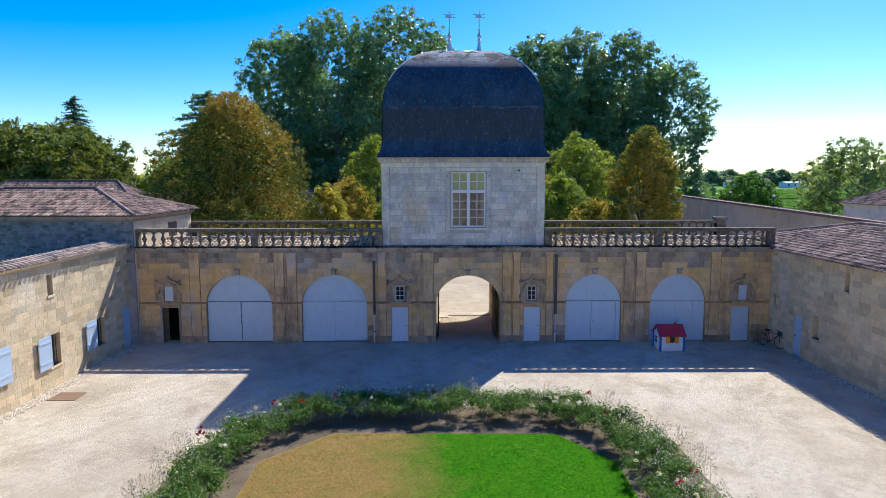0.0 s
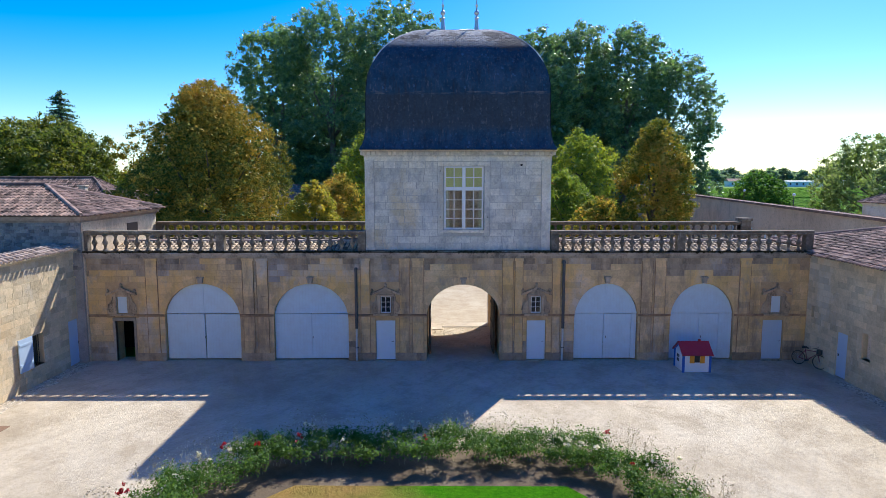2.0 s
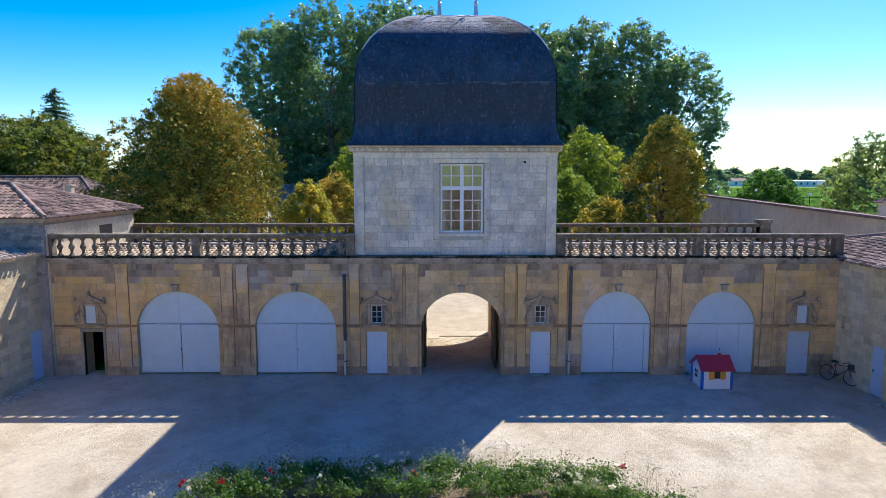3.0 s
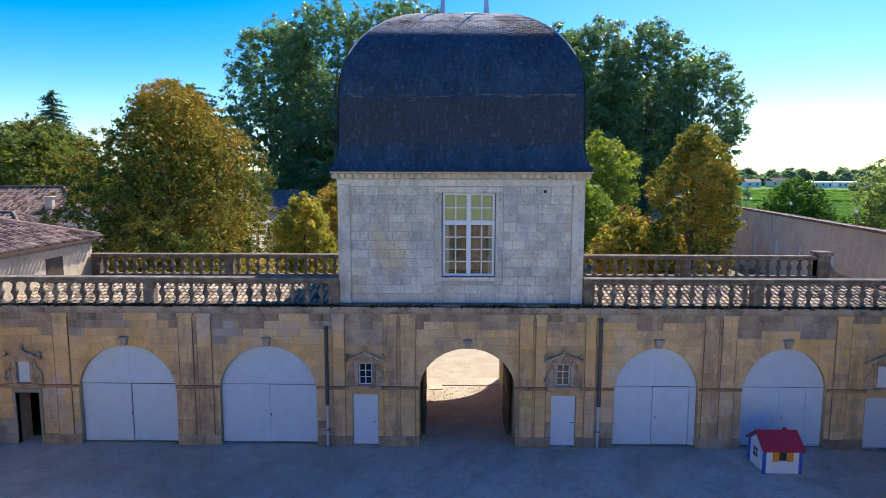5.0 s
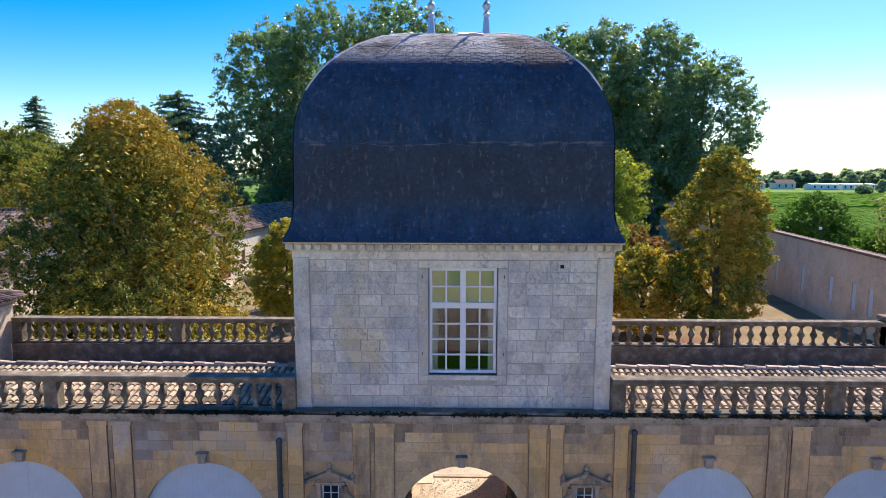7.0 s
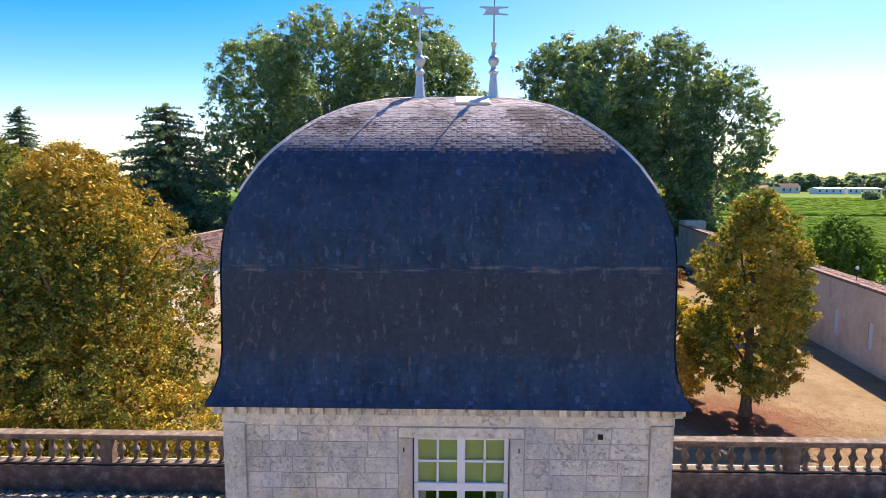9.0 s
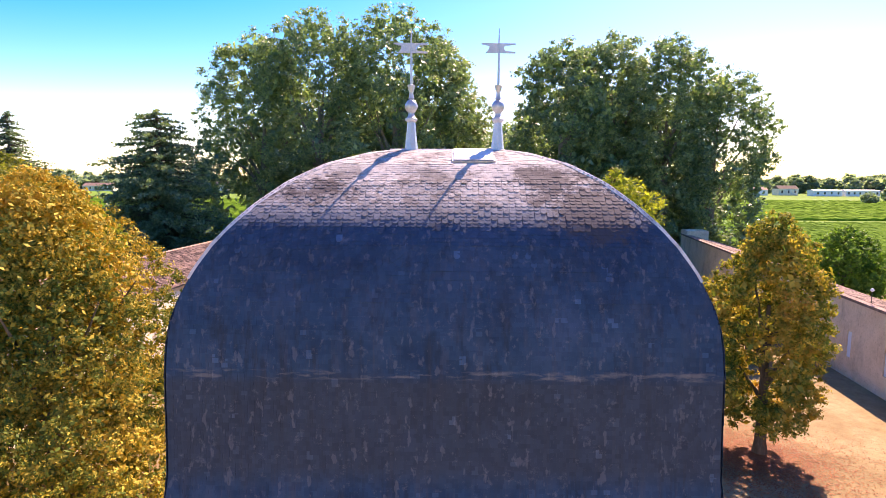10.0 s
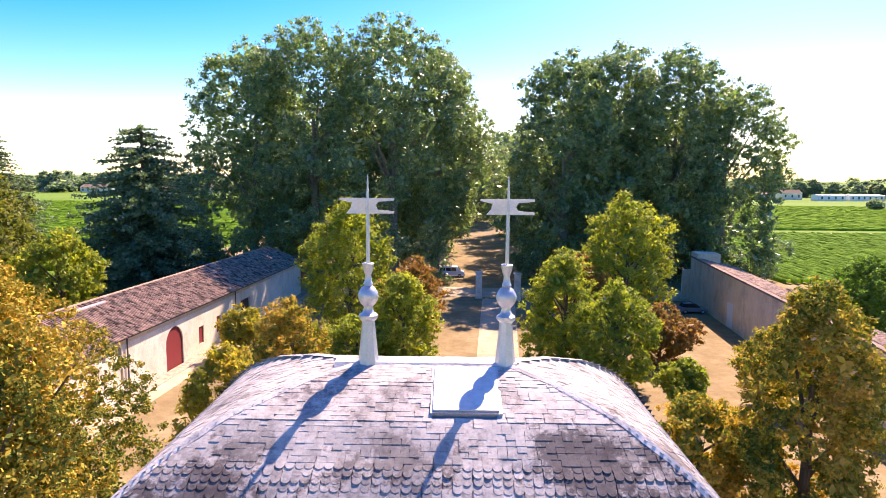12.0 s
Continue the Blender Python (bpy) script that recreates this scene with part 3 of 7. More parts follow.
def thing(name, at, label, category, group="", kind=""):
    e = new(name)
    e.location = at
    e.empty_display_size = 0.2
    return tagged(e, label, category, group, kind)


def part(name, geo, material, parent=None, label="", kind="", category="", group=""):
    """Links a Geo or a mesh, given in world places, as one object under a thing or part."""
    me = geo.mesh(name) if isinstance(geo, Geo) else geo
    me.materials.clear()
    me.materials.append(material)
    ob = new(name, me)
    if parent is not None:
        ob.parent = parent
        if parent.parent is None:
            ob.matrix_parent_inverse = Matrix.Translation(-parent.location)
    return tagged(ob, label, category, group, kind)


def piece(name, me, parent, m):
    """One of many alike pieces: an object of its own on a shared mesh, at the world pose m."""
    ob = new(name, me)
    ob.parent = parent
    if parent.parent is None:
        ob.matrix_parent_inverse = Matrix.Translation(-parent.location)
    ob.matrix_basis = m
    return ob


def north(y):
    """Places on a wall that faces -y: u runs along x, v up, d out of the wall."""
    return lambda u, v, d: (u, y - d, v)


def east(x):
    """Places on a wall that faces +x."""
    return lambda u, v, d: (x + d, u, v)


def west(x):
    """Places on a wall that faces -x."""
    return lambda u, v, d: (x - d, u, v)


def south(y):
    return lambda u, v, d: (u, y + d, v)


def rect(u0, v0, u1, v1):
    return [(u0, v0), (u1, v0), (u1, v1), (u0, v1)]


def arch(u0, u1, spring, top, n=16, v0=0.0):
    """The outline of an opening with an elliptic head."""
    c, a, b = (u0 + u1) / 2, (u1 - u0) / 2, top - spring
    return [(u0, v0), (u1, v0)] + [(c + a * math.cos(math.pi * k / n), spring + b * math.sin(math.pi * k / n)) for k in range(n + 1)]


def pierced(outline, holes, place3, thick):
    """A wall with openings that go through it."""
    from mathutils.geometry import tessellate_polygon
    loops = [outline, *holes]
    flat = [p for loop in loops for p in loop]
    tris = tessellate_polygon([[Vector((u, v, 0)) for u, v in loop] for loop in loops])
    n = len(flat)
    g = Geo()
    verts = [place3(u, v, 0) for u, v in flat] + [place3(u, v, -thick) for u, v in flat]
    faces = [tuple(f) for f in tris] + [tuple(i + n for i in reversed(f)) for f in tris]
    at = 0
    for loop in loops:
        k = len(loop)
        faces += [(at + i, at + (i + 1) % k, n + at + (i + 1) % k, n + at + i) for i in range(k)]
        at += k
    return g.add(verts, faces)


def courses(u0, u1, v0, v1, height, lengths, holes, rng):
    """Blocks of coursed masonry (u0, v0, u1, v1) that keep clear of the openings."""
    rows = max(1, round((v1 - v0) / height))
    out = []
    for r in range(rows):
        a, b = v0 + (v1 - v0) * r / rows, v0 + (v1 - v0) * (r + 1) / rows
        cuts = []
        for loop in holes:
            us = []
            k = len(loop)
            for i in range(k):
                (ua, va), (ub, vb) = loop[i], loop[(i + 1) % k]
                for lim in (a, b):
                    if (va - lim) * (vb - lim) < 0:
                        us.append(ua + (ub - ua) * (lim - va) / (vb - va))
                if a <= va <= b:
                    us.append(ua)
            if us:
                cuts.append((min(us), max(us)))
        spans, at = [], u0
        for lo, hi in sorted(cuts):
            if lo > at:
                spans.append((at, lo))
            at = max(at, hi)
        if at < u1:
            spans.append((at, u1))
        for lo, hi in spans:
            at = lo
            while hi - at > 0.02:
                step = rng.uniform(*lengths)
                if at == lo:
                    step *= rng.uniform(0.4, 1)
                end = hi if hi - at - step < lengths[0] * 0.5 else at + step
                out.append((at, a, end, b))
                at = end
    return out


def block(g, u0, v0, u1, v1, place3, proud, joint=0.004, edge=0.009):
    """One dressed block with eased edges, standing proud of the wall."""
    o = [(u0 + joint, v0 + joint), (u1 - joint, v0 + joint), (u1 - joint, v1 - joint), (u0 + joint, v1 - joint)]
    e = joint + edge
    i = [(u0 + e, v0 + e), (u1 - e, v0 + e), (u1 - e, v1 - e), (u0 + e, v1 - e)]
    verts = [place3(u, v, 0.001) for u, v in o] + [place3(u, v, proud) for u, v in i]
    g.add(verts, [(4, 5, 6, 7), (0, 1, 5, 4), (1, 2, 6, 5), (2, 3, 7, 6), (3, 0, 4, 7)])


def block_piece(material, joint=0.005):
    """A block one metre across, in x and z, that faces -y."""
    g = Geo()
    block(g, -0.5, -0.5, 0.5, 0.5, north(0), 0.03, joint, 0.012)
    me = g.mesh("block")
    me.materials.append(material)
    return me


def canal_tiles(eave_a, eave_b, ridge_b, ridge_a, pitch=0.24, length=0.42, seed=1, lift=0.0):
    """Rows of half-round clay tiles over a four-sided roof slope."""
    rng = np.random.default_rng(seed)
    A, B, C, D = (Vector(p) for p in (eave_a, eave_b, ridge_b, ridge_a))
    along = (B - A).normalized()
    nrm = along.cross(D - A)
    if nrm.length < 1e-4:
        nrm = along.cross(C - A)
    nrm = nrm.normalized()
    if nrm.z < 0:
        nrm = -nrm
    up = nrm.cross(along).normalized()
    if up.z < 0:
        up = -up
    du, cu = (D - A).dot(along), (C - A).dot(along)
    rise, wide = (D - A).dot(up), (B - A).dot(along)
    verts, faces = [], []
    for k in range(int(wide / pitch) + 1):
        u = (k + 0.5) * pitch
        if u > wide:
            break
        top = rise
        if du > 0.01 and u < du:
            top = rise * u / du
        if cu < wide - 0.01 and u > cu:
            top = min(top, rise * (wide - u) / (wide - cu))
        for j in range(int(top / length) + 1):
            s0, s1 = j * length - (0.08 if j == 0 else 0.0), min((j + 1) * length + 0.05, top)
            if s1 - s0 < 0.06:
                continue
            jog, r0 = rng.uniform(-0.014, 0.014), pitch * 0.38
            r1 = r0 * 0.86
            n = len(verts)
            for s, r, h in ((s0, r0, 0.035 + rng.uniform(0, 0.012)), (s1, r1, 0.012)):
                for a in (0.0, 0.25, 0.5, 0.75, 1.0):
                    ang = math.pi * a
                    verts.append(A + along * (u + jog + r * math.cos(ang)) + up * s + nrm * (lift + h - 0.02 + r * 0.85 * math.sin(ang)))
            faces += [(n + i, n + i + 1, n + 6 + i, n + 5 + i) for i in range(4)]
            faces.append((n, n + 1, n + 2, n + 3, n + 4))
    g = Geo()
    return g.add(verts, faces)


def slab(a, b, c, d, thick=0.06):
    """A flat slope with thickness, from four corners."""
    A = [Vector(p) for p in (a, b, c, d)]
    n = (A[1] - A[0]).cross(A[2] - A[0])
    if n.length < 1e-5:
        n = (A[2] - A[0]).cross(A[3] - A[0])
    n = n.normalized() * thick
    if n.z < 0:
        n = -n
    g = Geo()
    return g.add([p for p in A] + [p - n for p in A], [(0, 1, 2, 3), (7, 6, 5, 4), (0, 1, 5, 4), (1, 2, 6, 5), (2, 3, 7, 6), (3, 0, 4, 7)])


# ---- ground ----
def sheet(name, pts, z, material, label, category, thick=0.0):
    g = Geo()
    if thick:
        g.prism(pts, lambda u, v, d: (u, v, d), z - thick, z)
    else:
        g.add([(x, y, z) for x, y in pts], [tuple(range(len(pts)))])
    return part(name, g, material, None, label, "structure", category)


def ring(cx, cy, rx, ry, n=48):
    return [(cx + rx * math.cos(2 * math.pi * k / n), cy + ry * math.sin(2 * math.pi * k / n)) for k in range(n)]


sheet("ground", ring(0, 0, 4000, 4000), -0.02, FIELD, "flat green farmland reaching to the horizon", "ground")
sheet("courtyard", rect(-20, -48, 18, 0.78), 0.0, GRAVEL, "pale gravel courtyard between the stone wings", "courtyard")
sheet("forecourt", [(-60, 7.0), (60, 7.0), (64, 128), (-60, 128)], -0.008, LITTER, "dry sandy forecourt scattered with fallen leaves", "ground")
sheet("passage_floor", rect(-1.9, 0.5, 1.9, 8.3), 0.006, GRAVEL, "worn gravel floor of the gate passage", "floor")
sheet("path", [(-3.6, 8.3), (3.2, 8.3), (4.6, 26), (7.4, 60), (10.2, 93), (5.0, 93), (2.8, 60), (0.2, 26)], 0.0, PATHSTONE, "cream gravel path leading to the gate pillars", "path")
sheet("barn_path", [(-28.2, 14), (-26.3, 14), (-26.2, 40), (-24.4, 66), (-22.4, 96), (-25.2, 96), (-27.0, 66), (-28.7, 40)], 0.0, PATHSTONE, "pale track along the barn wall", "path")
sheet("park_floor", [(-60, 97), (70, 97), (74, 340), (-60, 340)], 0.0, LITTER, "shaded leafy floor under the plane trees", "ground")
sheet("avenue", [(3.0, 93), (12.5, 93), (13.0, 128), (12.0, 330), (3.0, 330), (2.0, 128)], 0.006, LITTER, "shaded avenue between tall plane trees", "road")
sheet("cross_road", [(-60, 97), (70, 92), (70, 100), (-60, 106)], 0.008, PATHSTONE, "pale gravel track crossing beyond the gate", "road")
sheet("field_track", [(70, 214), (420, 222), (420, 227), (70, 219)], 0.01, PATHSTONE, "pale earth track between the vineyards", "road")
sheet("field_track", [(-420, 172), (-55, 150), (-55, 154), (-420, 177)], 0.01, PATHSTONE, "pale earth track beside the vineyard", "road")

# ---- lawn and flower border ----
LAWN_EDGE = [(-7.75, -24.0), (4.25, -24.0), (4.35, -15.3), (2.7, -13.0), (-5.6, -12.9), (-7.7, -15.2)]
sheet("lawn", LAWN_EDGE, 0.03, LAWN, "mown lawn, half parched brown and half green", "lawn", 0.05)
sheet("flower_bed_soil", [(-10.3, -25), (6.9, -25), (6.9, -13.6), (4.2, -10.2), (-7.2, -10.2), (-10.3, -14.0)], 0.012, DIRT, "bare brown soil of the flower border", "soil")


def leaf_cloud(centres, radii, count, size, rng, flat=0.6, squash=0.75):
    """Many small leaf faces gathered in clumps: arrays of corners and faces."""
    centres, radii = np.asarray(centres, float), np.asarray(radii, float)
    pick = rng.choice(len(centres), count, p=radii**2 / (radii**2).sum())
    d = rng.normal(size=(count, 3))
    d /= np.linalg.norm(d, axis=1, keepdims=True)
    far = np.minimum(np.abs(rng.normal(0, 0.62, (count, 1))) + 0.08, 1.08)
    p = centres[pick] + d * far * radii[pick, None] * (1, 1, squash)
    n = d * flat + rng.normal(size=(count, 3)) * 0.55 + (0, 0, 0.35)
    n /= np.linalg.norm(n, axis=1, keepdims=True)
    a = np.cross(n, rng.normal(size=(count, 3)))
    a /= np.linalg.norm(a, axis=1, keepdims=True)
    b = np.cross(n, a)
    s = size * rng.uniform(0.55, 1.35, (count, 1))
    bend = n * s * rng.uniform(-0.25, 0.1, (count, 1))
    v = np.stack([p - a * s, p - b * s * 0.55 + bend * 0.3, p + a * s + bend, p + b * s * 0.55 + bend * 0.3], 1).reshape(-1, 3)
    return v, np.arange(count * 4).reshape(-1, 4)


def limbs(g, x, y, z0, h, spread, count, r0, rng):
    """Tapered trunk that forks into curved limbs."""
    lean = Vector((rng.uniform(-0.03, 0.03) * h, rng.uniform(-0.03, 0.03) * h, 0))
    trunk = [Vector((x, y, z0)) + lean * k + Vector((0, 0, h * 0.62 * k)) for k in (0, 0.08, 0.3, 0.6, 1.0)]
    g.tube(trunk, [r0 * 1.35, r0, r0 * 0.85, r0 * 0.65, r0 * 0.3], 8)
    for k in range(count):
        a = 2 * math.pi * (k + rng.uniform(0, 0.6)) / count
        s = rng.uniform(0.3, 0.85)
        start = Vector((x, y, z0)) + lean * s + Vector((0, 0, h * 0.62 * s))
        out = Vector((math.cos(a), math.sin(a), 0)) * spread * rng.uniform(0.6, 0.9)
        lift = h * rng.uniform(0.14, 0.32)
        g.tube([start, start + out * 0.4 + Vector((0, 0, lift * 0.35)), start + out * 0.75 + Vector((0, 0, lift * 0.7)), start + out + Vector((0, 0, lift))],
               [r0 * 0.42, r0 * 0.3, r0 * 0.18, r0 * 0.06], 6)


CROWNS = {
    "dome": [(0.0, 0.62), (0.15, 0.88), (0.4, 1.0), (0.65, 0.93), (0.85, 0.68), (0.95, 0.4), (1.0, 0.2)],
    "broad": [(0.0, 0.85), (0.2, 1.0), (0.36, 0.92), (0.53, 0.79), (0.74, 0.59), (0.87, 0.43), (0.95, 0.26), (1.0, 0.1)],
    "heavy": [(0.0, 0.85), (0.2, 1.0), (0.36, 0.95), (0.53, 0.83), (0.74, 0.63), (0.87, 0.42), (0.95, 0.22), (1.0, 0.06)],
    "slim": [(0.0, 0.55), (0.1, 0.9), (0.3, 1.0), (0.55, 0.93), (0.75, 0.78), (0.9, 0.5), (1.0, 0.15)],
    "tall": [(0.0, 0.82), (0.15, 0.92), (0.35, 1.0), (0.62, 1.0), (0.78, 0.92), (0.9, 0.72), (0.96, 0.5), (1.0, 0.2)],
}


def crown_leaves(x, y, z, h, r, base, leaves, size, shape, rng, boughs, wild, inner):
    """Leaf faces in tufts over the rounded masses of boughs, with larger leaves inside."""
    ts, ws = (np.array(q) for q in zip(*CROWNS[shape]))
    tall = h - base
    lr = r * rng.uniform(*boughs, 400)
    n = int(min(400, (2.6 if shape == "heavy" else 1.5) * tall * r / float(np.mean(lr)) ** 2 + 12))
    lr = lr[:n]
    up = (np.arange(n) + rng.uniform(0, 1, n)) / n
    turn = np.arange(n) * 2.39996 + rng.uniform(-0.5, 0.5, n)
    ring = np.interp(up, ts, ws) * r * (1 + wild * np.sin(turn * 2 + up * 7 + rng.uniform(0, 6)) + rng.normal(0, wild * 0.5, n))
    far = np.maximum(ring - lr * 0.75, 0) * rng.uniform(0.5, 1.0, n) ** 0.35
    mid = np.stack([x + far * np.cos(turn), y + far * np.sin(turn), z + base + lr * 0.6 + (tall - lr * 1.5) * up], 1)
    tufts = max(160, leaves // 55)
    pick = rng.choice(n, tufts * 3, p=lr**2 / (lr**2).sum())
    d = rng.normal(size=(tufts * 3, 3))
    d /= np.linalg.norm(d, axis=1, keepdims=True)
    p = mid[pick] + d * lr[pick, None] * rng.uniform(0.72, 1.02, (tufts * 3, 1))
    deep = np.zeros(len(p), bool)
    for k in range(n):
        deep |= np.linalg.norm(p - mid[k], axis=1) < lr[k] * 0.66
    p = p[~deep | (rng.uniform(size=len(p)) < 0.12)][:tufts]
    tr = math.sqrt(2 * math.pi * r * tall * 0.9 / len(p)) * rng.uniform(0.42, 0.9, len(p))
    v, f = leaf_cloud(p, tr, leaves, size, rng)
    core, cr = mid, lr * 0.8
    if shape == "heavy":
        steps = np.linspace(0.06, 0.9, 12)
        wide = np.interp(steps, ts, ws) * r
        core = np.concatenate([mid] + [np.stack([x + wide * 0.5 * math.cos(a), y + wide * 0.5 * math.sin(a), z + base + tall * steps], 1) for a in np.arange(0, 6.2, 0.785)])
        cr = np.concatenate([lr * 0.62] + [wide * 0.3 + 0.4] * 8)
    v2, f2 = leaf_cloud(core, cr, inner, size * (1.7 if shape == "heavy" else 2.3), rng)
    return np.concatenate([v, v2]), np.concatenate([f, f2 + len(v)])


def tree(name, at, h, r, base, leaves, size, material, bark, seed, label, category="tree", group="", shape="dome", trunk_r=None, boughs=(0.2, 0.36), wild=0.12):
    """A broad-leaved tree: forked trunk and a crown of leafy boughs with an uneven outline."""
    rng = np.random.default_rng(seed)
    x, y, z = at
    t = thing(name, at, label, category, group)
    g = Geo()
    limbs(g, x, y, z, h, r * 0.75, 9, trunk_r or h * 0.02 + 0.06, rng)
    part("trunk", g, bark, t)
    v, f = crown_leaves(x, y, z, h, r, base, leaves, size, shape, rng, boughs, wild, leaves // (4 if leaves > 100000 else 14))
    part("crown", array_mesh("crown", v, f), material, t)
    return t


def conifer(name, at, h, r, leaves, seed, label, layers=13, droop=0.12, bare=0.12, blunt=0.8, needle=0.3):
    """A cedar with level, ragged tiers of needles."""
    rng = np.random.default_rng(seed)
    x, y, z = at
    t = thing(name, at, label, "conifer")
    g = Geo()
    g.tube([(x, y, z), (x, y, z + h * 0.5), (x + 0.2, y, z + h)], [h * 0.025, h * 0.016, 0.04], 8)
    cs, rs = [], []
    for k in range(layers):
        s = bare + (1 - bare) * k / (layers - 0.4)
        s_row = s
        for j in range(int(20 * (1 - s)) + 9):
            a = rng.uniform(0, 2 * math.pi)
            s = min(0.985, max(bare * 0.6, s_row + rng.uniform(-0.9, 0.9) / layers))
            reach = r * (1 - s) ** blunt * rng.uniform(0.7, 1.1) + 0.25
            e = reach * rng.uniform(0.65, 1.15)
            tip = Vector((x + e * math.cos(a), y + e * math.sin(a), z + h * s - e * droop + rng.uniform(-0.5, 0.5)))
            g.tube([(x, y, z + h * s), tip], [h * 0.006, 0.03], 5)
            for q in np.linspace(0.25, 1.0, 5):
                cs.append((x + (tip.x - x) * q, y + (tip.y - y) * q, z + h * s + (tip.z - z - h * s) * q))
                rs.append(0.45 + 0.10 * reach * (1.2 - q * 0.4))
    part("trunk", g, BARK, t)
    v, f = leaf_cloud(cs, rs, leaves, needle, rng, 0.2, 0.45)
    part("crown", array_mesh("crown", v, f), NEEDLES, t)
    return t


def border_line():
    """Middle of the planted border round the lawn."""
    return [Vector(p) for p in ((-8.95, -25, 0), (-8.9, -14.6, 0), (-6.5, -11.3, 0), (3.3, -11.3, 0), (5.2, -14.0, 0), (5.15, -25, 0))]


def flower_border():
    rng = np.random.default_rng(5)
    t = thing("flower_border", (-1.5, -11.5, 0), "mixed border of green and silvery plants with red and white roses", "flower bed", kind="stuff")
    line = border_line()
    spots = []
    for a, b in zip(line[:-1], line[1:]):
        n = int((b - a).length / 0.13)
        side = (b - a).normalized().cross(Vector((0, 0, 1)))
        for k in range(n):
            p = a + (b - a) * (k + rng.uniform()) / n
            spots.append((p, side))
    cs, rs = [], []
    for p, side in spots:
        for _ in range(2):
            off = rng.uniform(-0.85, 0.85)
            h = 1.08 + 0.45 * noise.noise(p * 0.7) + rng.uniform(0, 0.3) - 0.2 * abs(off)
            q = p + side * off
            cs.append((q.x, q.y, max(0.12, h * 0.62)))
            rs.append(rng.uniform(0.18, 0.42))
    v, f = leaf_cloud(cs, rs, 135000, 0.040, rng, 0.4, 0.9)
    part("border_foliage", array_mesh("border_foliage", v, f), BEDLEAF, t, kind="stuff")
    g = Geo()
    for p, side in spots:
        for _ in range(4):
            q = p - side * rng.uniform(-0.3, 1.7)
            h = rng.uniform(0.4, 1.05)
            top = (q.x + rng.uniform(-0.25, 0.25), q.y + rng.uniform(-0.25, 0.25), h)
            w = 0.003
            g.add([(q.x - w, q.y, 0), (q.x + w, q.y, 0), (top[0] + w, top[1], h), (top[0] - w, top[1], h)], [(0, 1, 2, 3)])
            for _ in range(9):
                c = (top[0] + rng.normal() * 0.09, top[1] + rng.normal() * 0.06, h + rng.normal() * 0.1)
                s = rng.uniform(0.012, 0.03)
                g.add([(c[0] - s, c[1], c[2]), (c[0], c[1] - s, c[2] - s * 0.3), (c[0] + s, c[1], c[2]), (c[0], c[1] + s, c[2] + s)], [(0, 1, 2, 3)])
    part("flower_stalks", g, DRYSTALK, t, kind="stuff")
    specks, sizes = [], []
    for p, side in spots:
        for _ in range(3):
            q = p - side * rng.uniform(-0.2, 1.8)
            specks.append((q.x + rng.normal() * 0.1, q.y + rng.normal() * 0.1, rng.uniform(0.55, 1.35)))
            sizes.append(0.18)
    v, f = leaf_cloud(specks, sizes, len(specks) * 4, 0.016, rng, 0.6, 1.0)
    part("white_blossoms", array_mesh("white_blossoms", v, f), ROSEWHITE, t, "tiny white blossoms", kind="stuff")
    for nm, mat, count, sz in (("white_roses", ROSEWHITE, 46, 0.05), ("red_roses", ROSERED, 14, 0.055)):
        heads, hr = [], []
        for _ in range(count):
            p, side = spots[rng.integers(len(spots))]
            q = p + side * rng.uniform(-1.0, 0.6)
            for _ in range(rng.integers(1, 5)):
                heads.append((q.x + rng.normal() * 0.12, q.y + rng.normal() * 0.12, rng.uniform(0.75, 1.12)))
                hr.append(rng.uniform(0.05, 0.09))
        v, f = leaf_cloud(heads, hr, len(heads) * 16, sz, rng, 0.9, 0.8)
        part(nm, array_mesh(nm, v, f), mat, t, kind="stuff")
    return t


flower_border()

# short grass blades over the lawn
rng = np.random.default_rng(6)
n = 40000
gx, gy = rng.uniform(-7.65, 4.25, n), rng.uniform(-23.5, -12.95, n)
inside = (gy < -12.95 - np.maximum(0, gx - 2.6) * 1.4) & (gy < -12.95 - np.maximum(0, -5.5 - gx) * 1.1)
gx, gy = gx[inside], gy[inside]
n = len(gx)
turn, tall, w = rng.uniform(0, 6.28, n), rng.uniform(0.012, 0.035, n), rng.uniform(0.006, 0.012, n)
lx, ly = rng.normal(0, 0.03, n), rng.normal(0, 0.03, n)
tri = np.stack([np.stack([gx - w * np.cos(turn), gy - w * np.sin(turn), np.full(n, 0.028)], 1), np.stack([gx + w * np.cos(turn), gy + w * np.sin(turn), np.full(n, 0.028)], 1), np.stack([gx + lx, gy + ly, 0.03 + tall], 1)], 1).reshape(-1, 3)
part("grass", array_mesh("grass", tri, np.arange(n * 3).reshape(-1, 3)), LAWN, None, "short mown grass, parched on one side", "stuff", "grass")

# ---- gate range: the ochre front with its arches ----
GARAGES = [(-15.14, -11.32), (-9.62, -5.83), (5.66, 8.91), (10.55, 13.80)]
DOORS = [(-17.65, -16.72), (-4.44, -3.45), (3.25, 4.21), (15.30, 16.35)]
NICHES = [-17.25, -3.93, 3.70, 15.90]
main_arch = arch(-1.85, 1.87, 2.25, 3.95, 18)
garage_arches = [arch(a, b, 2.15, 4.0, 18) for a, b in GARAGES]
niche_holes = [rect(c - 0.26, 2.48, c + 0.26, 3.34) for c in NICHES]


def front_outline(x0, x1, top, notches):
    pts = [(x0, 0)]
    for loop in sorted(notches, key=lambda q: q[0][0]):
        a, b = loop[0], loop[1]
        rest = loop[2:]
        pts += [(a[0], 0.0)] + list(reversed(rest)) + [(b[0], 0.0)]
    return pts + [(x1, 0), (x1, top), (x0, top)]


